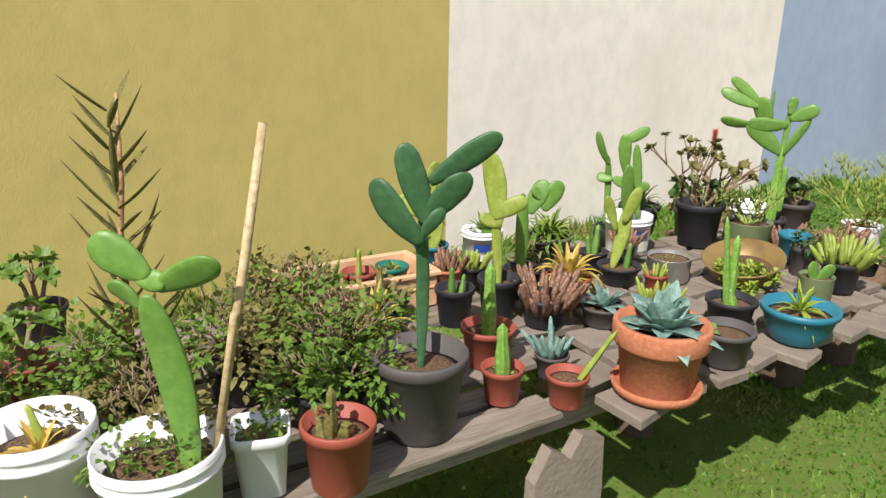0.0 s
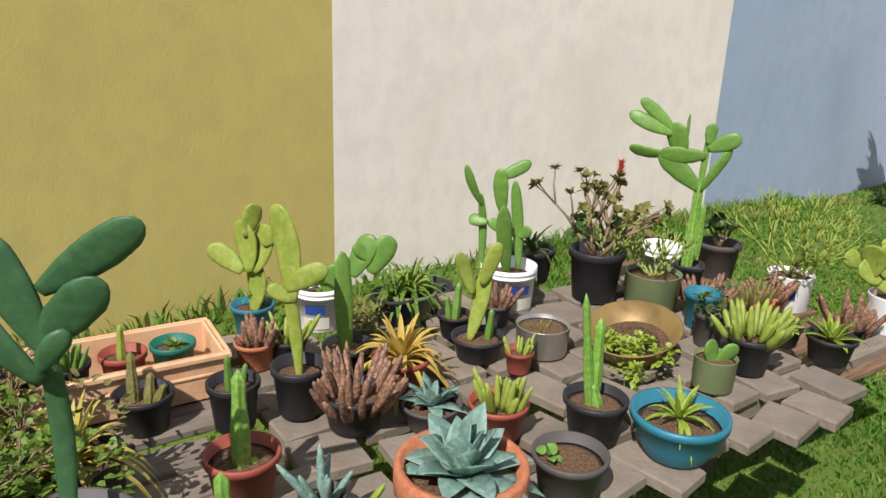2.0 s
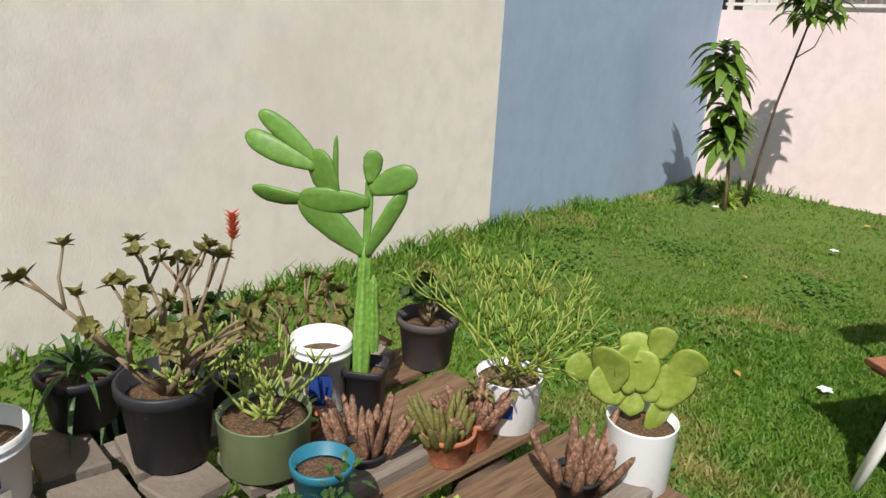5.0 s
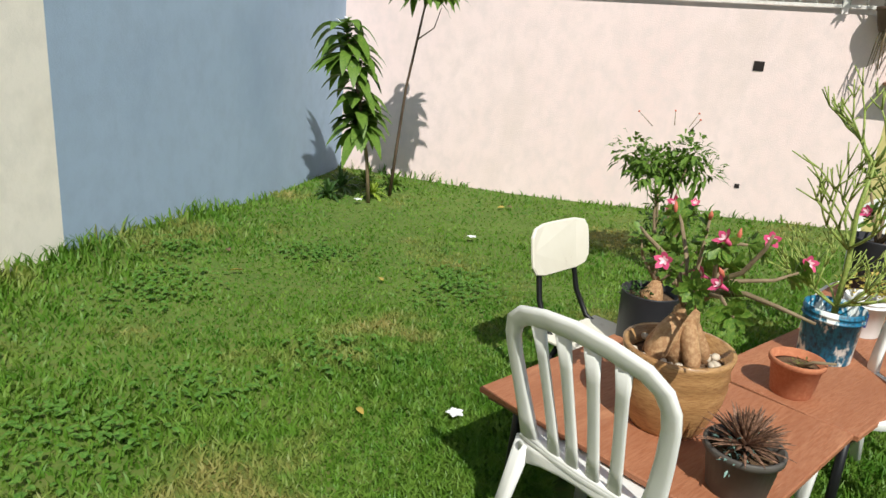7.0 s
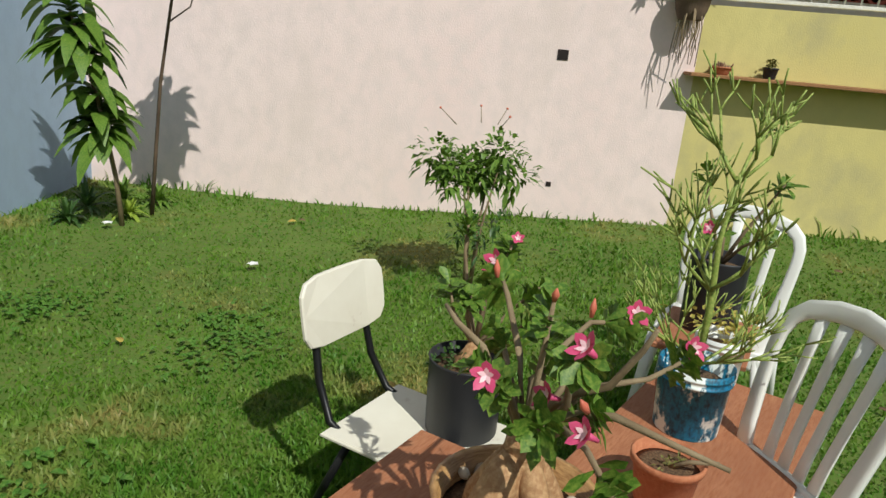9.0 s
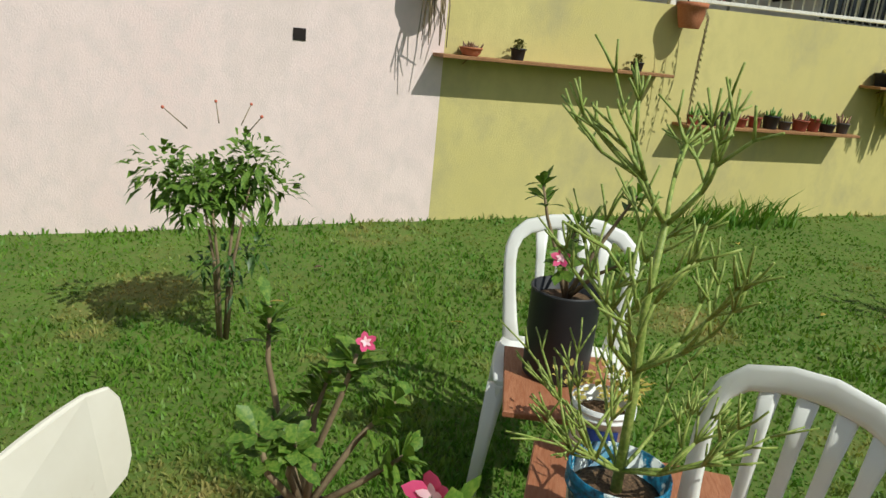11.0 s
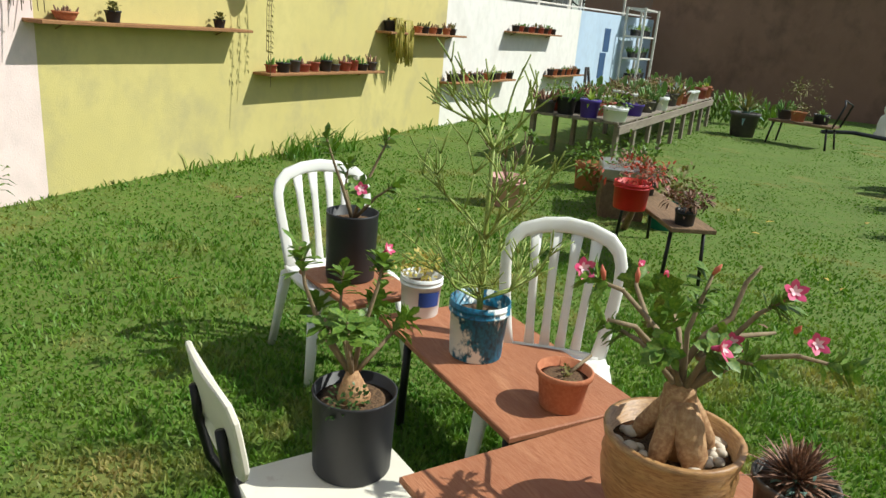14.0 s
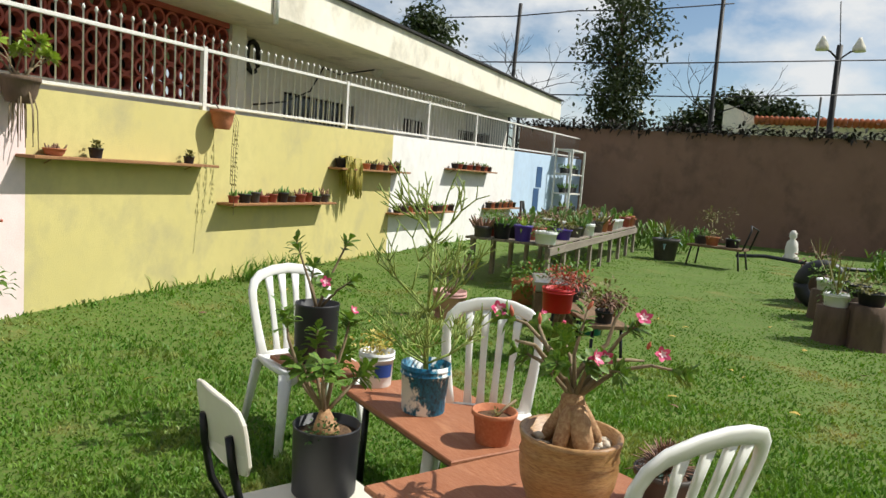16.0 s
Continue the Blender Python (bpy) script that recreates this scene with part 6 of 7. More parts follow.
# ---------------------------------------------------------------- the far part of the garden
def far_pot(x, y, z, r, h, mm, plant, seed, group, label):
    p = potted("potted_succulent", label, x, y, z, group=group)
    pot(p, r, h, M[mm], "nursery" if seed % 3 else "bucket")
    if plant == 0:
        rosette(p, h * 0.85, 14, r * 1.7, r * 0.32, M[("leaf", "leaflime", "agave")[seed % 3]], seed)
    elif plant == 1:
        fingers(p, h * 0.75, r * 0.9, 20, r * 1.5, r * 0.22, M[("bronze", "olivedry", "cactus")[seed % 3]], seed, 0.8, True)
    elif plant == 2:
        clump(p, (0, 0, h + r * 0.35), r * 1.2, 110, r * 0.42, r * 0.2, M[("leaf", "olivedry", "bronze")[seed % 3]], seed, 0.6)
    else:
        opuntia(p, [(0, h * 80, -r * 40, h * 80 + r * 190, r * 75), (0, h * 100, r * 60, h * 80 + r * 150, r * 60)], M["cactus"], seed)
    return p


def far_table():
    rng = random.Random(77)
    o, d = Vector((9.28, -0.72, 0)), BD.copy()
    v = -BN
    top = 0.50
    m = Matrix(((d.x, v.x, 0, o.x), (d.y, v.y, 0, o.y), (0, 0, 1, 0), (0, 0, 0, 1)))
    t = thing("display_table", "long wooden trestle table crowded with potted succulents", "table", m)
    for i in range(6):
        part("plank", Geo().box((3.2, 0.1 + i * 0.19, top - 0.015), (6.4, 0.17, 0.03), bevel=0.004), M["oldwood"], t, smooth=False)
    for i in range(9):
        for k in (0.04, 1.06):
            z = gz(o.x + d.x * i * 0.78, o.y + d.y * i * 0.78) - 0.03
            part("leg", Geo().box((0.1 + i * 0.78, k, (top - 0.03 + z) / 2), (0.09, 0.05, top - 0.03 - z), bevel=0.005), M["oldwood"], t, smooth=False)
    part("side_rail", Geo().box((3.2, -0.0, top - 0.09), (6.4, 0.03, 0.10), bevel=0.004), M["oldwood"], t, smooth=False)
    k = 0
    for i in range(21):
        for j in range(4):
            if rng.random() < 0.12:
                continue
            q = m @ Vector((0.15 + i * 0.305 + rng.uniform(-0.06, 0.06), 0.12 + j * 0.27 + rng.uniform(-0.05, 0.05), top))
            mm = rng.choice(["blackplastic", "blackplastic", "greyplastic", "terracotta", "redplastic", "purpleplastic" if i < 5 else "whiteplastic", "whiteplastic"])
            far_pot(q.x, q.y, q.z, rng.uniform(0.10, 0.15), rng.uniform(0.13, 0.22), mm, rng.choice([0, 1, 1, 2, 2, 3]), 300 + k,
                    "succulents on the far table", "potted succulent with %s leaves on the far wooden table" % ("green", "reddish", "grey green", "olive")[k % 4])
            k += 1


far_table()

# low dark bench with a red pot, a wheel of wood and a wire tray
b = thing("low_bench", "low dark plank bench on thin metal legs", "bench", pose(6.68, 0.93, 0, 0, 0, -22))
part("plank", Geo().box((0, 0, 0.255), (1.15, 0.30, 0.03), bevel=0.004), M["brownwood"], b, smooth=False)
for x in (-0.48, 0.5):
    for y in (-0.11, 0.11):
        part("leg", Geo().tube([(x * 1.05, y * 1.2, -0.16), (x, y, 0.235)], 0.013, 6), M["blacksteel"], b)
for x, y, r, h, mm, kind, lab in ((6.69, 1.23, 0.13, 0.19, "redpot", 2, "bright red pot with rusty red succulents"), (7.07, 0.78, 0.09, 0.10, "blackplastic", 1, "dark pot of bronze succulents on the low bench"), (6.26, 1.13, 0.07, 0.10, "blackplastic", 1, "small dark pot on the end of the low bench")):
    p = potted("potted_succulent", lab, x, y, 0.27, group="pots on the low bench")
    pot(p, r, h, M[mm], "bucket")
    clump(p, (0, 0, h + 0.05), r * 1.25, 240, 0.05, 0.018, M["bronze"] if mm != "redpot" else mat("rusty red leaf", (176, 70, 44), (146, 54, 36), scale=14, rough=0.6, trans=0.15), 401, 0.6)
t = thing("cart_wheel", "old wooden hoop leaning on the bench", "hoop", pose(7.46, 0.50, 0.15, 12, 0, -40))
part("hoop", Geo().tube([(0.30 * math.cos(i * 0.2618), 0, 0.30 * math.sin(i * 0.2618)) for i in range(25)], 0.03, 7), M["brownwood"], t)
p = potted("tray_planter", "pale plastic tray of seedlings on crates", 7.86, 0.32, -0.12, -35, category="planter")
part("crate", Geo().box((0, 0, 0.17), (0.55, 0.38, 0.34), bevel=0.01), M["brownwood"], p, smooth=False)
part("tray", Geo().box((0, 0, 0.40), (0.60, 0.42, 0.11), bevel=0.015), M["tin"], p, smooth=False)
clump(p, (0, 0, 0.47), 0.2, 200, 0.05, 0.02, M["bronze"], 402, 0.3)
for x, y, s, mm, lab in ((7.86, 0.29, 0.18, "purpleplastic", "violet pot with green foliage beside the tables"), (8.10, -0.07, 0.2, "blackplastic", "large black pot with a bushy plant beside the tables"), (7.74, -0.26, 0.14, "redplastic", "red brown pot with dry stems beside the tables"), (8.49, -0.29, 0.17, "blackplastic", "black pot with leafy stems beside the tables"), (7.36, 0.26, 0.13, "greenplastic", "green pot with low foliage beside the tables"), (8.75, 0.00, 0.16, "terracotta", "terracotta pot with tall foliage beside the tables")):
    p = potted("potted_plant", lab, x, y, gz(x, y), group="pots on the grass by the far table")
    pot(p, s, s * 1.7, M[mm], "bucket")
    clump(p, (0, 0, s * 2.2), s * 1.4, 200, 0.07, 0.03, M["leaf"] if s > 0.15 else M["olivedry"], int(x * 100), 0.9)
x, y = 8.26, 1.28
p = potted("potted_shrub", "faded pink pot with a sparse shrub on the lawn", x, y, gz(x, y))
pot(p, 0.17, 0.26, M["pinkpot"], "bucket")
bush(p, (0, 0, 0.22), 0.5, 0.5, 4, 0.07, 0.02, 8, M["stem"], M["leaf"], 403, 0.01)

# stumps with pots
for (x, y, r, h), lab, seed in (((6.45, -2.14, 0.17, 0.36), "cut log carrying a grey succulent bowl", 1), ((6.17, -2.25, 0.19, 0.42), "cut log carrying a white pot", 2), ((7.99, -4.27, 0.24, 0.40), "wide log with mixed pots", 3), ((7.23, -3.29, 0.2, 0.34), "cut log with a spiky plant", 4), ((6.74, -3.02, 0.16, 0.38), "cut log with dry stems", 5)):
    rng = random.Random(seed)
    t = thing("tree_stump", "rough " + lab, "stump", pose(x, y, gz(x, y)))
    g = Geo()
    n = 18
    rr = [r * (1 + rng.uniform(-0.08, 0.08)) for _ in range(n)]
    for k, z in ((1.12, -0.05), (1.03, 0.06), (1.0, h * 0.6), (0.98, h), (0.3, h + 0.004)):
        g.v += [(rr[i] * k * math.cos(6.283 * i / n), rr[i] * k * math.sin(6.283 * i / n), z) for i in range(n)]
    g.f += [(j * n + i, j * n + (i + 1) % n, (j + 1) * n + (i + 1) % n, (j + 1) * n + i) for j in range(4) for i in range(n)] + [tuple(4 * n + i for i in range(n))]
    part("log", g, M["bark"], t)
    p = far_pot(x, y, gz(x, y) + h + 0.004, r * 0.75, 0.13, ("greyplastic", "whiteplastic", "blackplastic")[seed % 3], 2, 500 + seed, "pots on logs", "bushy grey green succulent in a pot on a log")
    if seed in (1, 3, 4):
        rosette(p, 0.1, 7, 0.5, 0.02, M["olivedry"], seed, (0.0, 0.1), (1.1, 1.5))
t = thing("old_tyre", "dark old tyre planter standing by the logs", "tyre", pose(7.71, -3.91, gz(7.6, -3.9) + 0.3, 90, 0, 40))
part("tyre", Geo().tube([(0.24 * math.cos(i * 0.2618), 0.24 * math.sin(i * 0.2618), 0) for i in range(25)], 0.09, 10), M["blackplastic"], t)

# iron plant stand near the brown wall
t = thing("plant_stand", "rusty iron cart stand with potted plants", "stand", pose(11.13, -6.14, gz(11.13, -6.14), 0, 0, 20))
part("shelf", Geo().box((0, 0, 0.38), (1.0, 0.5, 0.04), bevel=0.004), M["brownwood"], t, smooth=False)
for x in (-0.42, 0.42):
    for y in (-0.2, 0.2):
        part("leg", Geo().tube([(x * 1.15, y * 1.2, -0.02), (x, y, 0.37)], 0.018, 6), M["pole"], t)
part("handle", Geo().tube([(-0.5, -0.2, 0.38), (-0.62, -0.2, 0.75), (-0.55, 0, 0.82), (-0.62, 0.2, 0.75), (-0.5, 0.2, 0.38)], 0.018, 6), M["pole"], t)
for i, (dx, dy, k) in enumerate(((-0.25, 0.0, 0), (0.1, 0.05, 2), (0.35, -0.05, 1))):
    q = Matrix.Rotation(radians(20), 3, "Z") @ Vector((dx, dy, 0))
    p = far_pot(11.13 + q.x, -6.14 + q.y, gz(11.13, -6.14) + 0.402, 0.13, 0.16, ("blackplastic", "terracotta", "greyplastic")[i], k, 600 + i, "pots on the iron stand", "leafy potted plant on the iron stand")
    if i == 1:
        clump(p, (0, 0, 0.55), 0.22, 160, 0.08, 0.02, M["olivedry"], 611, 1.5)
p = far_pot(12.04, -5.77, gz(12.04, -5.77), 0.26, 0.42, "greyplastic", 0, 620, "pots on the iron stand", "large grey pot with spiky grass by the stand")
rosette(p, 0.4, 40, 0.7, 0.03, M["olivedry"], 621, (0.1, 0.5), (0.6, 1.5))
g = Geo().lathe([(0.16, 0), (0.17, 0.06), (0.13, 0.10), (0.14, 0.25), (0.11, 0.40), (0.05, 0.46), (0.08, 0.52), (0.08, 0.60), (0.03, 0.66)], 16)
x, y = 12.10, -9.79
solid("garden_statue", g, M["housewall"], "small pale plaster garden statue on the grass", "statue", m=pose(x, y, gz(x, y)), smooth=True)
pts = [(12.48, -8.48), (12.41, -9.34), (11.47, -9.14), (10.63, -8.97), (10.21, -9.95)]
solid("garden_hose", Geo().tube([(x, y, gz(x, y) + 0.03) for x, y in pts], 0.045, 8), M["blackplastic"], "thick black hose lying on the grass", "hose", smooth=True)

# white steel rack at the end of the wall, with shapes painted on the light blue wall
t = thing("steel_rack", "white steel rack with dark plant trays", "rack", at_b(19.1, 0.30, 0.03))
for x in (0, 1.3):
    for y in (-0.22, 0.2):
        part("upright", Geo().box((x, y, 1.05), (0.05, 0.05, 2.1)), M["bars"], t, smooth=False)
for z in (0.45, 0.95, 1.45, 2.07):
    part("tray", Geo().box((0.65, 0, z), (1.25, 0.4, 0.04), bevel=0.004), M["bars"], t, smooth=False)
for i in range(12):
    o = onB(19.25 + (i % 4) * 0.36, 0.30, 0.03 + (0.47, 0.97, 1.47)[i // 4])
    far_pot(o.x, o.y, o.z, 0.11, 0.14, "blackplastic", i % 3, 700 + i, "pots on the steel rack", "dark potted plant on the steel rack")
navy = mat("dark blue paint", (52, 84, 124), (44, 72, 110), scale=4, rough=0.85)
solid("wall_painting", Geo().box((0.35, 0, 0.5), (0.45, 0.006, 0.5)).box((0.2, 0, -0.05), (0.45, 0.006, 0.55)), navy, "dark blue shapes painted on the light blue wall", "painting", "structure", at_b(17.75, 0.004, 0.85))
t = thing("step_ladder", "small dark folding ladder against the blue wall", "ladder", at_b(16.2, 0.35, 0.0))
for x in (-0.2, 0.2):
    part("rail", Geo().tube([(x * 1.3, 0, 0), (x * 0.3, 0.1, 0.8)], 0.03, 6), M["pole"], t)
part("rung", Geo().tube([(-0.2, 0.04, 0.3), (0.2, 0.04, 0.3)], 0.02, 6), M["pole"], t)

# walls behind the walk
a = onA(15.0, 0, 0)
e = FAR + FD * 17.0
d = (e - a).normalized()
mm = Matrix(((d.x, -d.y, 0, a.x), (d.y, d.x, 0, a.y), (0, 0, 1, 0), (0, 0, 0, 1)))
L = (e - a).length
solid("wall_back", Geo().box((L / 2, -0.1, 0.9), (L, 0.2, 2.9)), M["creamA"], "plain cream boundary wall", "wall", "structure", mm)


# ---------------------------------------------------------------- beyond the wall: trees, poles, wires, houses
def leafy_tree(base, top, crown, n, leaf, seed, label, m_leaf, trunk_r):
    """crown: lobes (offset, radius); n leaves in all."""
    rng = random.Random(seed)
    base, top = Vector(base), Vector(top)
    t = thing("tree", label, "tree", Matrix.Translation(base))
    up = top - base
    part("trunk", Geo().tube([(0, 0, 0), up * 0.3 + Vector((0.1, 0, 0)), up * 0.65 - Vector((0.1, 0.05, 0)), up], [trunk_r, trunk_r * 0.85, trunk_r * 0.6, trunk_r * 0.25], 9), M["bark"], t)
    g = Geo()
    for o, r in crown:
        o = Vector(o)
        root = up * min(0.95, max(0.2, (o.z - r) / max(up.z, 0.1)))
        part("limb", Geo().tube([root, root.lerp(o, 0.5) + Vector((0, 0, 0.1 * r)), o], [trunk_r * 0.4, trunk_r * 0.25, trunk_r * 0.08], 6), M["bark"], t)
        for i in range(int(n / len(crown))):
            q = o + Vector((rng.gauss(0, 0.45), rng.gauss(0, 0.45), rng.gauss(0, 0.4))) * r
            w = Vector((rng.gauss(0, 1), rng.gauss(0, 1), rng.gauss(0, 0.7)))
            g.leaf(q, w, (rng.gauss(0, 0.6), rng.gauss(0, 0.6), 1), leaf * rng.uniform(0.6, 1.3), leaf * 0.55, 0.3, 0.2, 2, 0.3)
    part("crown", g, m_leaf, t)
    return t


far_leaf = mat("dark tree leaf", (52, 64, 34), (38, 48, 26), scale=2.0, rough=0.6, fine=(74, 84, 48), trans=0.12)
bx, by, bz = 20.69, -12.17, 1.14
rng = random.Random(12)
lobes = [((rng.uniform(-1.1, 1.1), rng.uniform(-1.1, 1.1), z), rng.uniform(0.6, 1.0)) for z in (2.6, 3.2, 3.6, 4.1, 4.5, 5.0, 5.4, 5.8, 6.2, 6.7, 7.2, 7.7) for _ in (0, 1)]
leafy_tree((bx, by, -0.3), (bx + 0.2, by, 8.2), lobes, 6400, 0.18, 13, "slim dark tree with sparse small leaves behind the wall", far_leaf, 0.16)
bx, by, bz = 40.25, -44.24, 7.33
rx = Vector((-0.63, -0.776, 0))
rng = random.Random(14)
lobes = []
for i in range(20):
    k = -1 + 2 * i / 19
    o = rx * k * 5.0 + Vector((0, 0, 6.0 + 2.6 * (1 - k * k) * rng.uniform(0.6, 1.0)))
    lobes.append((tuple(o), rng.uniform(1.2, 1.8)))
leafy_tree((bx, by, -0.3), (bx, by, 5.0), lobes, 14000, 0.45, 15, "broad dark green tree far behind the wall", far_leaf, 0.4)
bx, by, bz = 32.70, -10.51, 8.01
lobes = [((rng.uniform(-1.6, 1.6), rng.uniform(-1, 1), rng.uniform(5.5, 8.5)), rng.uniform(0.7, 1.2)) for _ in range(16)]
leafy_tree((bx, by, -0.3), (bx, by, 7.0), lobes, 3600, 0.26, 16, "dense green tree behind the house roof", far_leaf, 0.25)


def bare_tree(base, height, seed, label, n=9):
    rng = random.Random(seed)
    t = thing("bare_tree", label, "tree", Matrix.Translation(base))
    g = Geo()

    def grow(p, d, L, r, level):
        e = p + d * L
        g.tube([p, p + d * L * 0.5 + Vector((rng.uniform(-1, 1), rng.uniform(-1, 1), 0.3)) * L * 0.1, e], [r, r * 0.8, r * 0.6], 5)
        if level:
            for _ in range(rng.randint(2, 3)):
                grow(e, (d + Vector((rng.uniform(-1, 1), rng.uniform(-1, 1), rng.uniform(-0.4, 0.6))) * 0.9).normalized(), L * rng.uniform(0.6, 0.9), r * 0.62, level - 1)

    part("trunk", Geo().tube([(0, 0, 0), (0, 0, height * 0.55)], [0.08, 0.06], 7), M["pole"], t)
    for i in range(n):
        a = rng.uniform(0, 6.28)
        grow(Vector((0, 0, height * rng.uniform(0.3, 0.55))), Vector((math.cos(a), math.sin(a), 0.5)).normalized(), height * 0.12, 0.028, 3)
    part("twig_mass", g, M["pole"], t)


bx, by, bz = 23.54, -10.24, 4.51
bare_tree((bx, by, -0.3), 8.5, 21, "bare thorny tree tangled in wires behind the wall", 12)
bx, by, bz = 19.10, -15.07, 4.73
bare_tree((bx, by, -0.3), 8.0, 22, "thin bare creeper on a pole behind the wall", 6)

group = "poles behind the wall"
for nm, lo, hi, r in (("utility_pole", (23.38, -9.59, 4.23), (23.28, -9.74, 7.28), 0.07), ("utility_pole", (18.81, -14.64, 3.92), (18.82, -14.63, 7.69), 0.07), ("utility_pole", (18.69, -20.33, 3.96), (18.71, -20.31, 5.08), 0.04)):
    x, y = lo[0], lo[1]
    solid(nm, Geo().tube([(0, 0, 0), (hi[0] - x, hi[1] - y, hi[2] + 0.3)], r, 8), M["pole"], "dark upright pole behind the boundary wall", "pole", m=pose(x, y, -0.3), smooth=True, group=group)
fw = thing("wire_fence", "dark wires strung between poles above the wall", "wires", Matrix())
for p0, p1 in (((24.63, -7.59, 6.65), (21.97, -11.46, 7.16)), ((24.43, -7.94, 5.17), (14.54, -17.57, 5.64)), ((22.67, -10.59, 4.25), (14.45, -17.62, 4.63)), ((22.33, -11.02, 7.11), (18.55, -14.86, 7.44))):
    p0, p1 = Vector(p0), Vector(p1)
    part("wire", Geo().tube([p0, p0.lerp(p1, 0.5) - Vector((0, 0, 0.08)), p1], 0.022, 5), M["pole"], fw)


def street_lamp(x, y, z, s, label):
    t = thing("street_lamp", label, "lamp post", pose(x, y, -0.3))
    h = z + 0.3
    part("post", Geo().tube([(0, 0, 0), (0.03 * s, 0, h)], [0.13 * s, 0.11 * s], 10), M["pole"], t)
    part("aerial", Geo().tube([(0.03 * s, 0, h), (0.15 * s, 0.1, h + 1.6 * s)], 0.02 * s, 5), M["pole"], t)
    for k in (-1, 1):
        d = rx * k
        part("arm", Geo().tube([(0.03 * s, 0, h - 0.55 * s), tuple(d * 0.35 * s + Vector((0, 0, h - 0.25 * s))), tuple(d * 0.62 * s + Vector((0, 0, h - 0.12 * s)))], 0.035 * s, 6), M["pole"], t)
        part("shade", Geo().lathe([(0.24 * s, -0.22 * s), (0.22 * s, -0.05 * s), (0.10 * s, 0.18 * s), (0.05 * s, 0.30 * s)], 14, Matrix.Translation(d * 0.65 * s + Vector((0, 0, h)))), M["fascia"], t, "pale cone shade")


street_lamp(17.29, -18.85, 6.58, 0.9, "tall dark street lamp with two pale cone shades")
street_lamp(45.42, -36.94, 7.38, 0.9, "distant street lamp with twin shades")

h2 = thing("neighbour_house", "distant house with a cream gable and orange tiled roof", "house", Matrix())
A1, A2 = Vector((31.50, -30.76, 5.57)), Vector((23.94, -35.78, 5.17))
d = Vector((A2.x - A1.x, A2.y - A1.y, 0)).normalized()
nrm = Vector((d.y, -d.x, 0))
mh = Matrix(((d.x, nrm.x, 0, A1.x), (d.y, nrm.y, 0, A1.y), (0, 0, 1, 0), (0, 0, 0, 1)))
zt = A1.z
g = Geo()
g.add([mh @ Vector(q) for q in ((0, 0, -0.3), (2.6, 0, -0.3), (2.6, 0, zt - 0.1), (0.2, 0, zt + 0.95), (0, 0, zt + 0.9), (0, 0.3, -0.3), (2.6, 0.3, -0.3), (2.6, 0.3, zt - 0.1), (0.2, 0.3, zt + 0.95), (0, 0.3, zt + 0.9))],
      [(0, 1, 2, 3, 4), (9, 8, 7, 6, 5), (0, 5, 6, 1), (1, 6, 7, 2), (2, 7, 8, 3), (3, 8, 9, 4), (4, 9, 5, 0)])
part("gable_wall", g, M["fascia"], h2, smooth=False)
part("wall", Geo().box((7, 2, (zt - 1.0) / 2), (11, 0.3, zt + 0.4), mh), M["fascia"], h2, smooth=False)
g = Geo()
for i in range(44):
    g.tube([mh @ Vector((2.0 + i * 0.25, -0.4, zt - 0.75)), mh @ Vector((2.0 + i * 0.25, 3.0, zt - 0.05))], 0.14, 6)
part("roof_tile_mass", g, M["roof"], h2)

# creeper and dead growth along the top of the brown wall
g = Geo()
rng = random.Random(41)
for i in range(2600):
    q = MF @ Vector((rng.uniform(-2, 16), rng.uniform(-0.15, 0.35), 2.86 + abs(rng.gauss(0, 0.14))))
    g.leaf(q, (rng.gauss(0, 1), rng.gauss(0, 1), rng.gauss(0.3, 0.7)), (0, 0, 1), rng.uniform(0.12, 0.26), 0.08, 0.3, 0.2, 2)
solid("wall_creeper", g, mat("dry dark creeper", (48, 40, 32), (34, 30, 24), scale=3, rough=0.9), "dry dark creeper along the top of the brown wall", "creeper", "stuff")
g = Geo()
for x, y, s in ((13.41, -6.73, 0.7), (13.08, -7.31, 0.6), (14.01, -6.55, 0.6), (9.05, -8.16, 0.55), (9.71, -9.29, 0.6), (8.18, -7.33, 0.5)):
    for i in range(160):
        a = rng.uniform(0, 6.28)
        q = Vector((x + rng.gauss(0, 0.18), y + rng.gauss(0, 0.18), gz(x, y) + rng.random() * s * 0.7))
        g.leaf(q, (math.cos(a) * 0.5, math.sin(a) * 0.5, 1), (0, 0, 1), s * rng.uniform(0.2, 0.5), 0.05, 0.2, 0.2, 2)
solid("border_growth", g, M["leaf"], "green tufts and weeds along the far border", "weeds", "stuff")


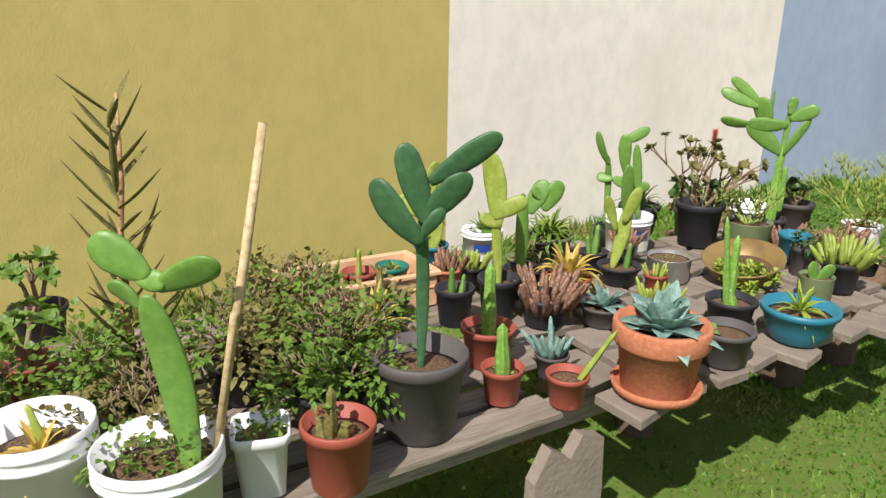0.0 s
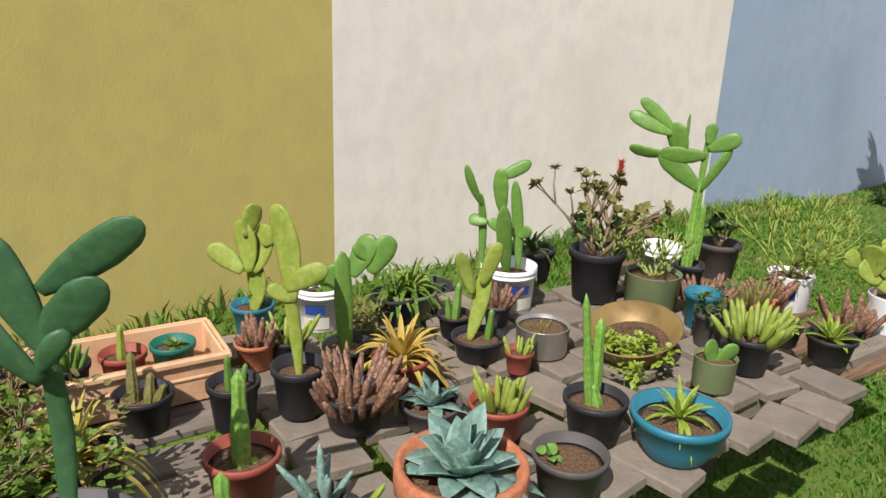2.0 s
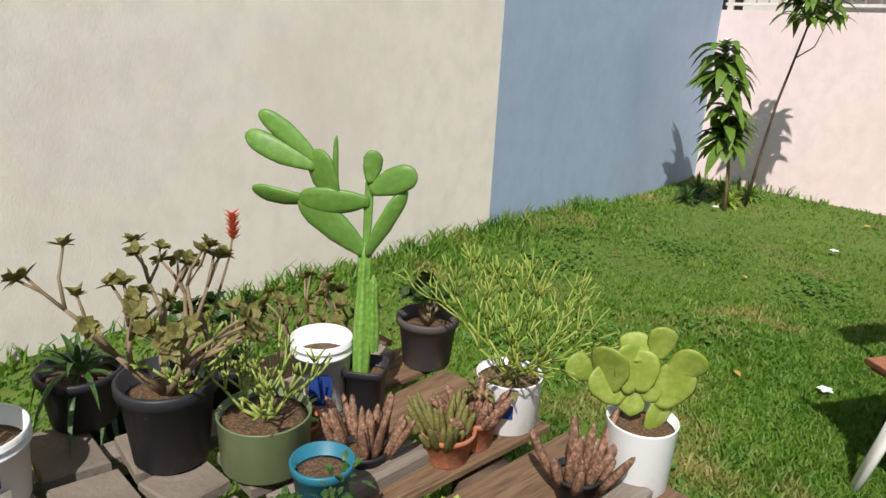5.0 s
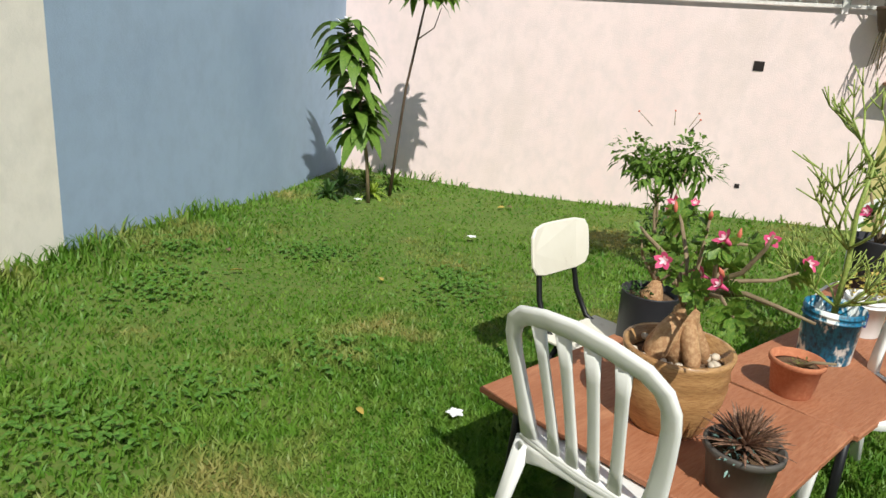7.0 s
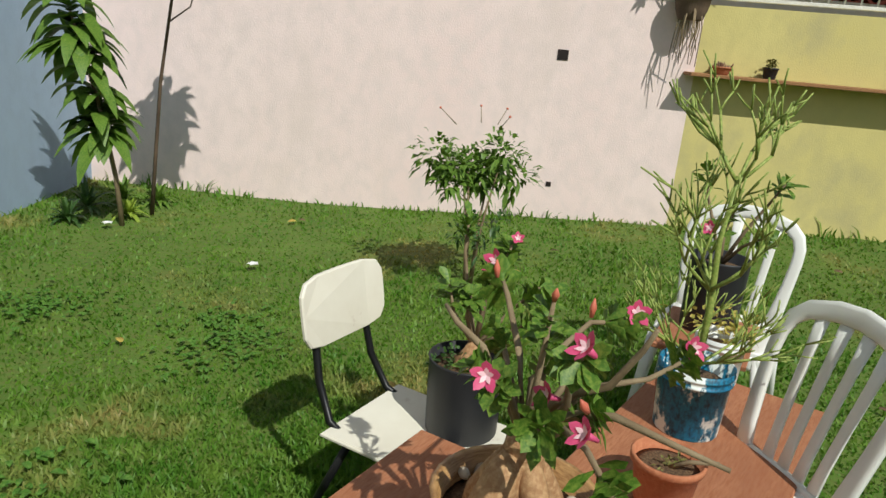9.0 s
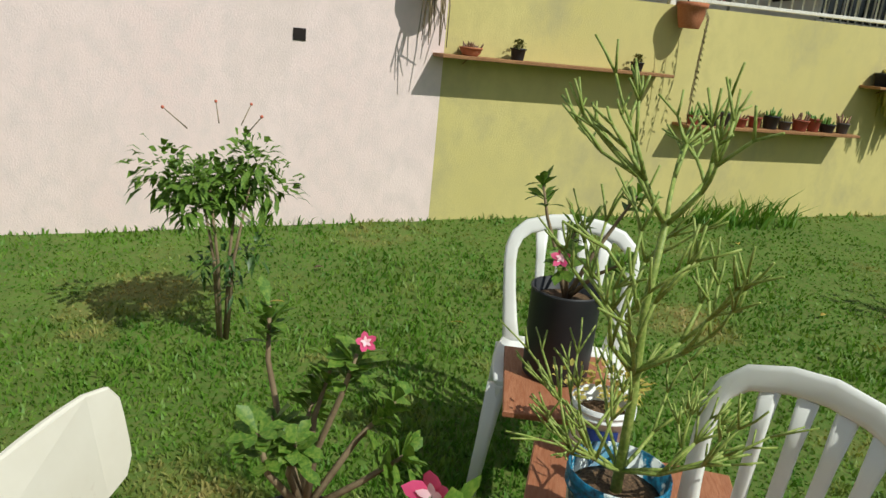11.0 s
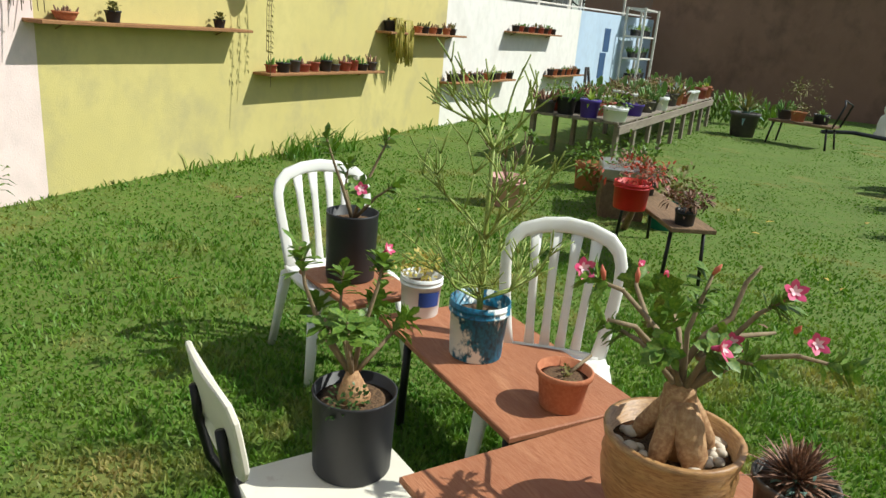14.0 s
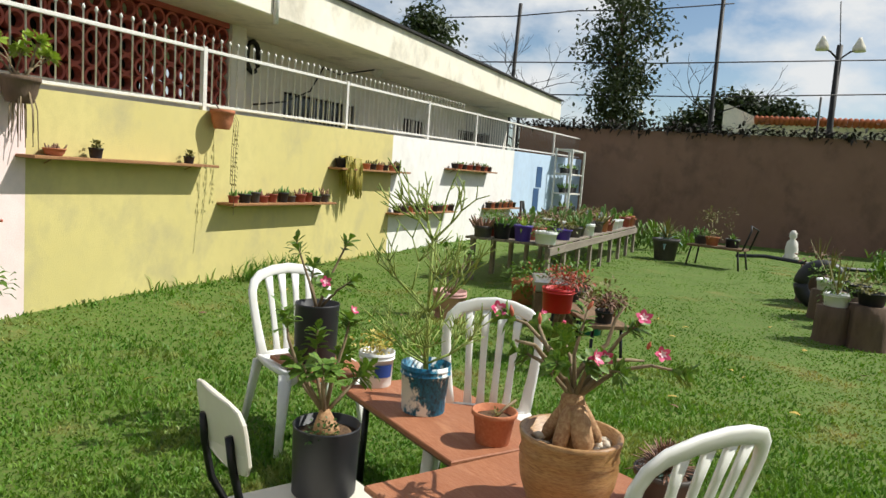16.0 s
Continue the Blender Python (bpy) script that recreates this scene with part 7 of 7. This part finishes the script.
# ---------------------------------------------------------------- lawn
def lawn():
    rs = np.random.RandomState(3)
    n = 620000
    r = 0.2 + 21.0 * rs.rand(n) ** 1.75
    a = rs.rand(n) * 2 * np.pi
    x, y = 4.0 + r * np.cos(a), 3.6 + r * np.sin(a)
    px, py = x - CORNER.x, y - CORNER.y
    ra, rb = px * AD.x + py * AD.y, px * BD.x + py * BD.y
    na, nb = px * AN.x + py * AN.y, px * BN.x + py * BN.y
    fx = (x - FAR.x) * FD.y - (y - FAR.y) * FD.x
    keep = (na > 0.01) & (nb > 0.01) & (fx > 0.25) & (x > -3.0) & (y > -13) & ((x - 0.0) ** 2 + (y + 1.5) ** 2 > 2.0)
    x, y, r, na, nb, ra, rb = (v[keep] for v in (x, y, r, na, nb, ra, rb))
    n = len(x)
    d1 = (x - 5.3) ** 2 + (y - 6.4) ** 2
    z = -0.144 - 0.06 * np.exp(-d1 / 3.5) + 0.15 * np.exp(-np.maximum(na, 0) / 0.7) / (1 + np.exp(-(ra - 2.2) * 2.5)) + 0.12 * np.exp(-np.maximum(nb, 0) / 0.9) / (1 + np.exp(-(rb - 4.0) * 1.5))
    z += 0.08 / (1 + np.exp(-(rb - 10.0) * 0.5)) + 0.012 * np.sin(x * 1.7 + 1) * np.sin(y * 1.3)
    tuft = 0.5 + 0.5 * np.sin(x * 5.1 + 2 * np.sin(y * 2.3)) * np.sin(y * 4.7 + 1.5 * np.sin(x * 1.9))
    patch = 0.5 + 0.5 * np.sin(x * 1.3 + 1.7 * np.sin(y * 0.9 + 0.6)) * np.sin(y * 1.55 + 1.2 * np.sin(x * 1.1))
    h = (0.020 + 0.038 * rs.rand(n)) * (0.6 + 0.6 * tuft) * (0.55 + 0.75 * patch) * np.maximum(0.32, 1 - r * 0.085)
    wild = np.exp(-na / 0.22) * (1 / (1 + np.exp(-(ra - 1.2) * 3)))
    h += wild * (0.05 + 0.13 * rs.rand(n)) * (0.4 + 0.6 * tuft)
    wildb = np.exp(-nb / 0.10) * (0.3 + 0.7 * (np.sin(rb * 2.1) > 0.2))
    h += wildb * 0.16 * rs.rand(n) ** 2
    h += np.where((rb > 7.2) & (rb < 8.3) & (nb < 0.35), 0.26 * rs.rand(n), 0)
    w = (0.0030 + 0.0018 * rs.rand(n)) * (1 + r * 0.22)
    t = rs.rand(n) * 2 * np.pi
    cx, sx = np.cos(t), np.sin(t)
    l = rs.rand(n) * 2 * np.pi
    ln = h * (0.25 + 0.75 * rs.rand(n))
    v = np.zeros((n, 5, 3), np.float32)
    v[:, 0] = np.stack([x - cx * w, y - sx * w, z], 1)
    v[:, 1] = np.stack([x + cx * w, y + sx * w, z], 1)
    mx, my, mz = x + np.cos(l) * ln * 0.35, y + np.sin(l) * ln * 0.35, z + h * 0.62
    v[:, 2] = np.stack([mx + cx * w * 0.8, my + sx * w * 0.8, mz], 1)
    v[:, 3] = np.stack([mx - cx * w * 0.8, my - sx * w * 0.8, mz], 1)
    v[:, 4] = np.stack([x + np.cos(l) * ln, y + np.sin(l) * ln, z + h], 1)
    me = bpy.data.meshes.new("lawn_grass")
    me.vertices.add(n * 5)
    me.vertices.foreach_set("co", v.ravel())
    k = (np.arange(n) * 5)[:, None]
    loops = (k + np.array([[0, 1, 2, 3, 3, 2, 4]])).ravel()
    me.loops.add(n * 7)
    me.loops.foreach_set("vertex_index", loops.astype(np.int32))
    me.polygons.add(n * 2)
    starts = (np.arange(n) * 7)[:, None] + np.array([[0, 4]])
    me.polygons.foreach_set("loop_start", starts.ravel().astype(np.int32))
    me.update(calc_edges=True)
    me.materials.append(M["grass"])
    return tagged(new("lawn_grass", me), "short green lawn grass with dry patches", "grass", kind="stuff")


M["grass"] = mat("grass blade", (70, 116, 35), (102, 140, 46), scale=1.0, rough=0.5, fine=(120, 148, 62), stain=(170, 156, 100), stain_scale=1.1, stain_at=(0.54, 0.68), trans=0.34, spec=0.3)
lawn()

rng = random.Random(55)
for i in range(44):
    x, y = rng.uniform(3.2, 9.5), rng.uniform(-3, 7)
    if (Vector((x, y, 0)) - CORNER).dot(BN) < 0.4 or (Vector((x, y, 0)) - CORNER).dot(AN) < 0.3:
        continue
    g = Geo().leaf((0, 0, 0.0), (1, 0, 0.25), (0, 0, 1), rng.uniform(0.05, 0.09), rng.uniform(0.025, 0.04), 0.2, 0.35, 4, 0.2, 0.001)
    solid("fallen_leaf", g, M["orangeleaf"] if i % 3 else M["brownwood"], "dry curled leaf lying on the grass", "leaf", m=pose(x, y, gz(x, y) + 0.03, rng.uniform(-20, 20), 0, rng.uniform(0, 360)), smooth=True, group="dry leaves on the lawn")
for x, y in ((5.60, 6.32), (5.30, 7.52), (3.86, 4.26)):
    g = Geo()
    for k in range(5):
        a = k * 1.2566
        g.leaf((0, 0, 0), (math.cos(a), math.sin(a), 0.4), (0, 0, 1), 0.045, 0.03, 0.2, 0.2, 3, 0.5)
    solid("fallen_flower", g, M["whiteplastic"], "white plumeria flower fallen on the grass", "flower", m=pose(x, y, gz(x, y) + 0.045), smooth=True, group="fallen flowers")

M["weed"] = mat("broad weed leaf", (84, 128, 44), (70, 112, 36), scale=9, rough=0.55, fine=(112, 146, 64), trans=0.3)
rng = random.Random(66)
g = Geo()
for i in range(15):
    s, n2 = rng.uniform(2.4, 6.0), rng.uniform(0.3, 2.2)
    c = onA(s, n2, 0)
    for k in range(70):
        x, y = c.x + rng.gauss(0, 0.13), c.y + rng.gauss(0, 0.13)
        a = rng.uniform(0, 6.28)
        g.leaf((x, y, gz(x, y) + rng.uniform(0.01, 0.05)), (math.cos(a), math.sin(a), 0.5), (0, 0, 1), rng.uniform(0.03, 0.06), rng.uniform(0.018, 0.03), 0.4, 0.3, 3, 0.3)
solid("lawn_weeds", g, M["weed"], "patches of broad leaved weeds in the lawn", "weeds", "stuff")
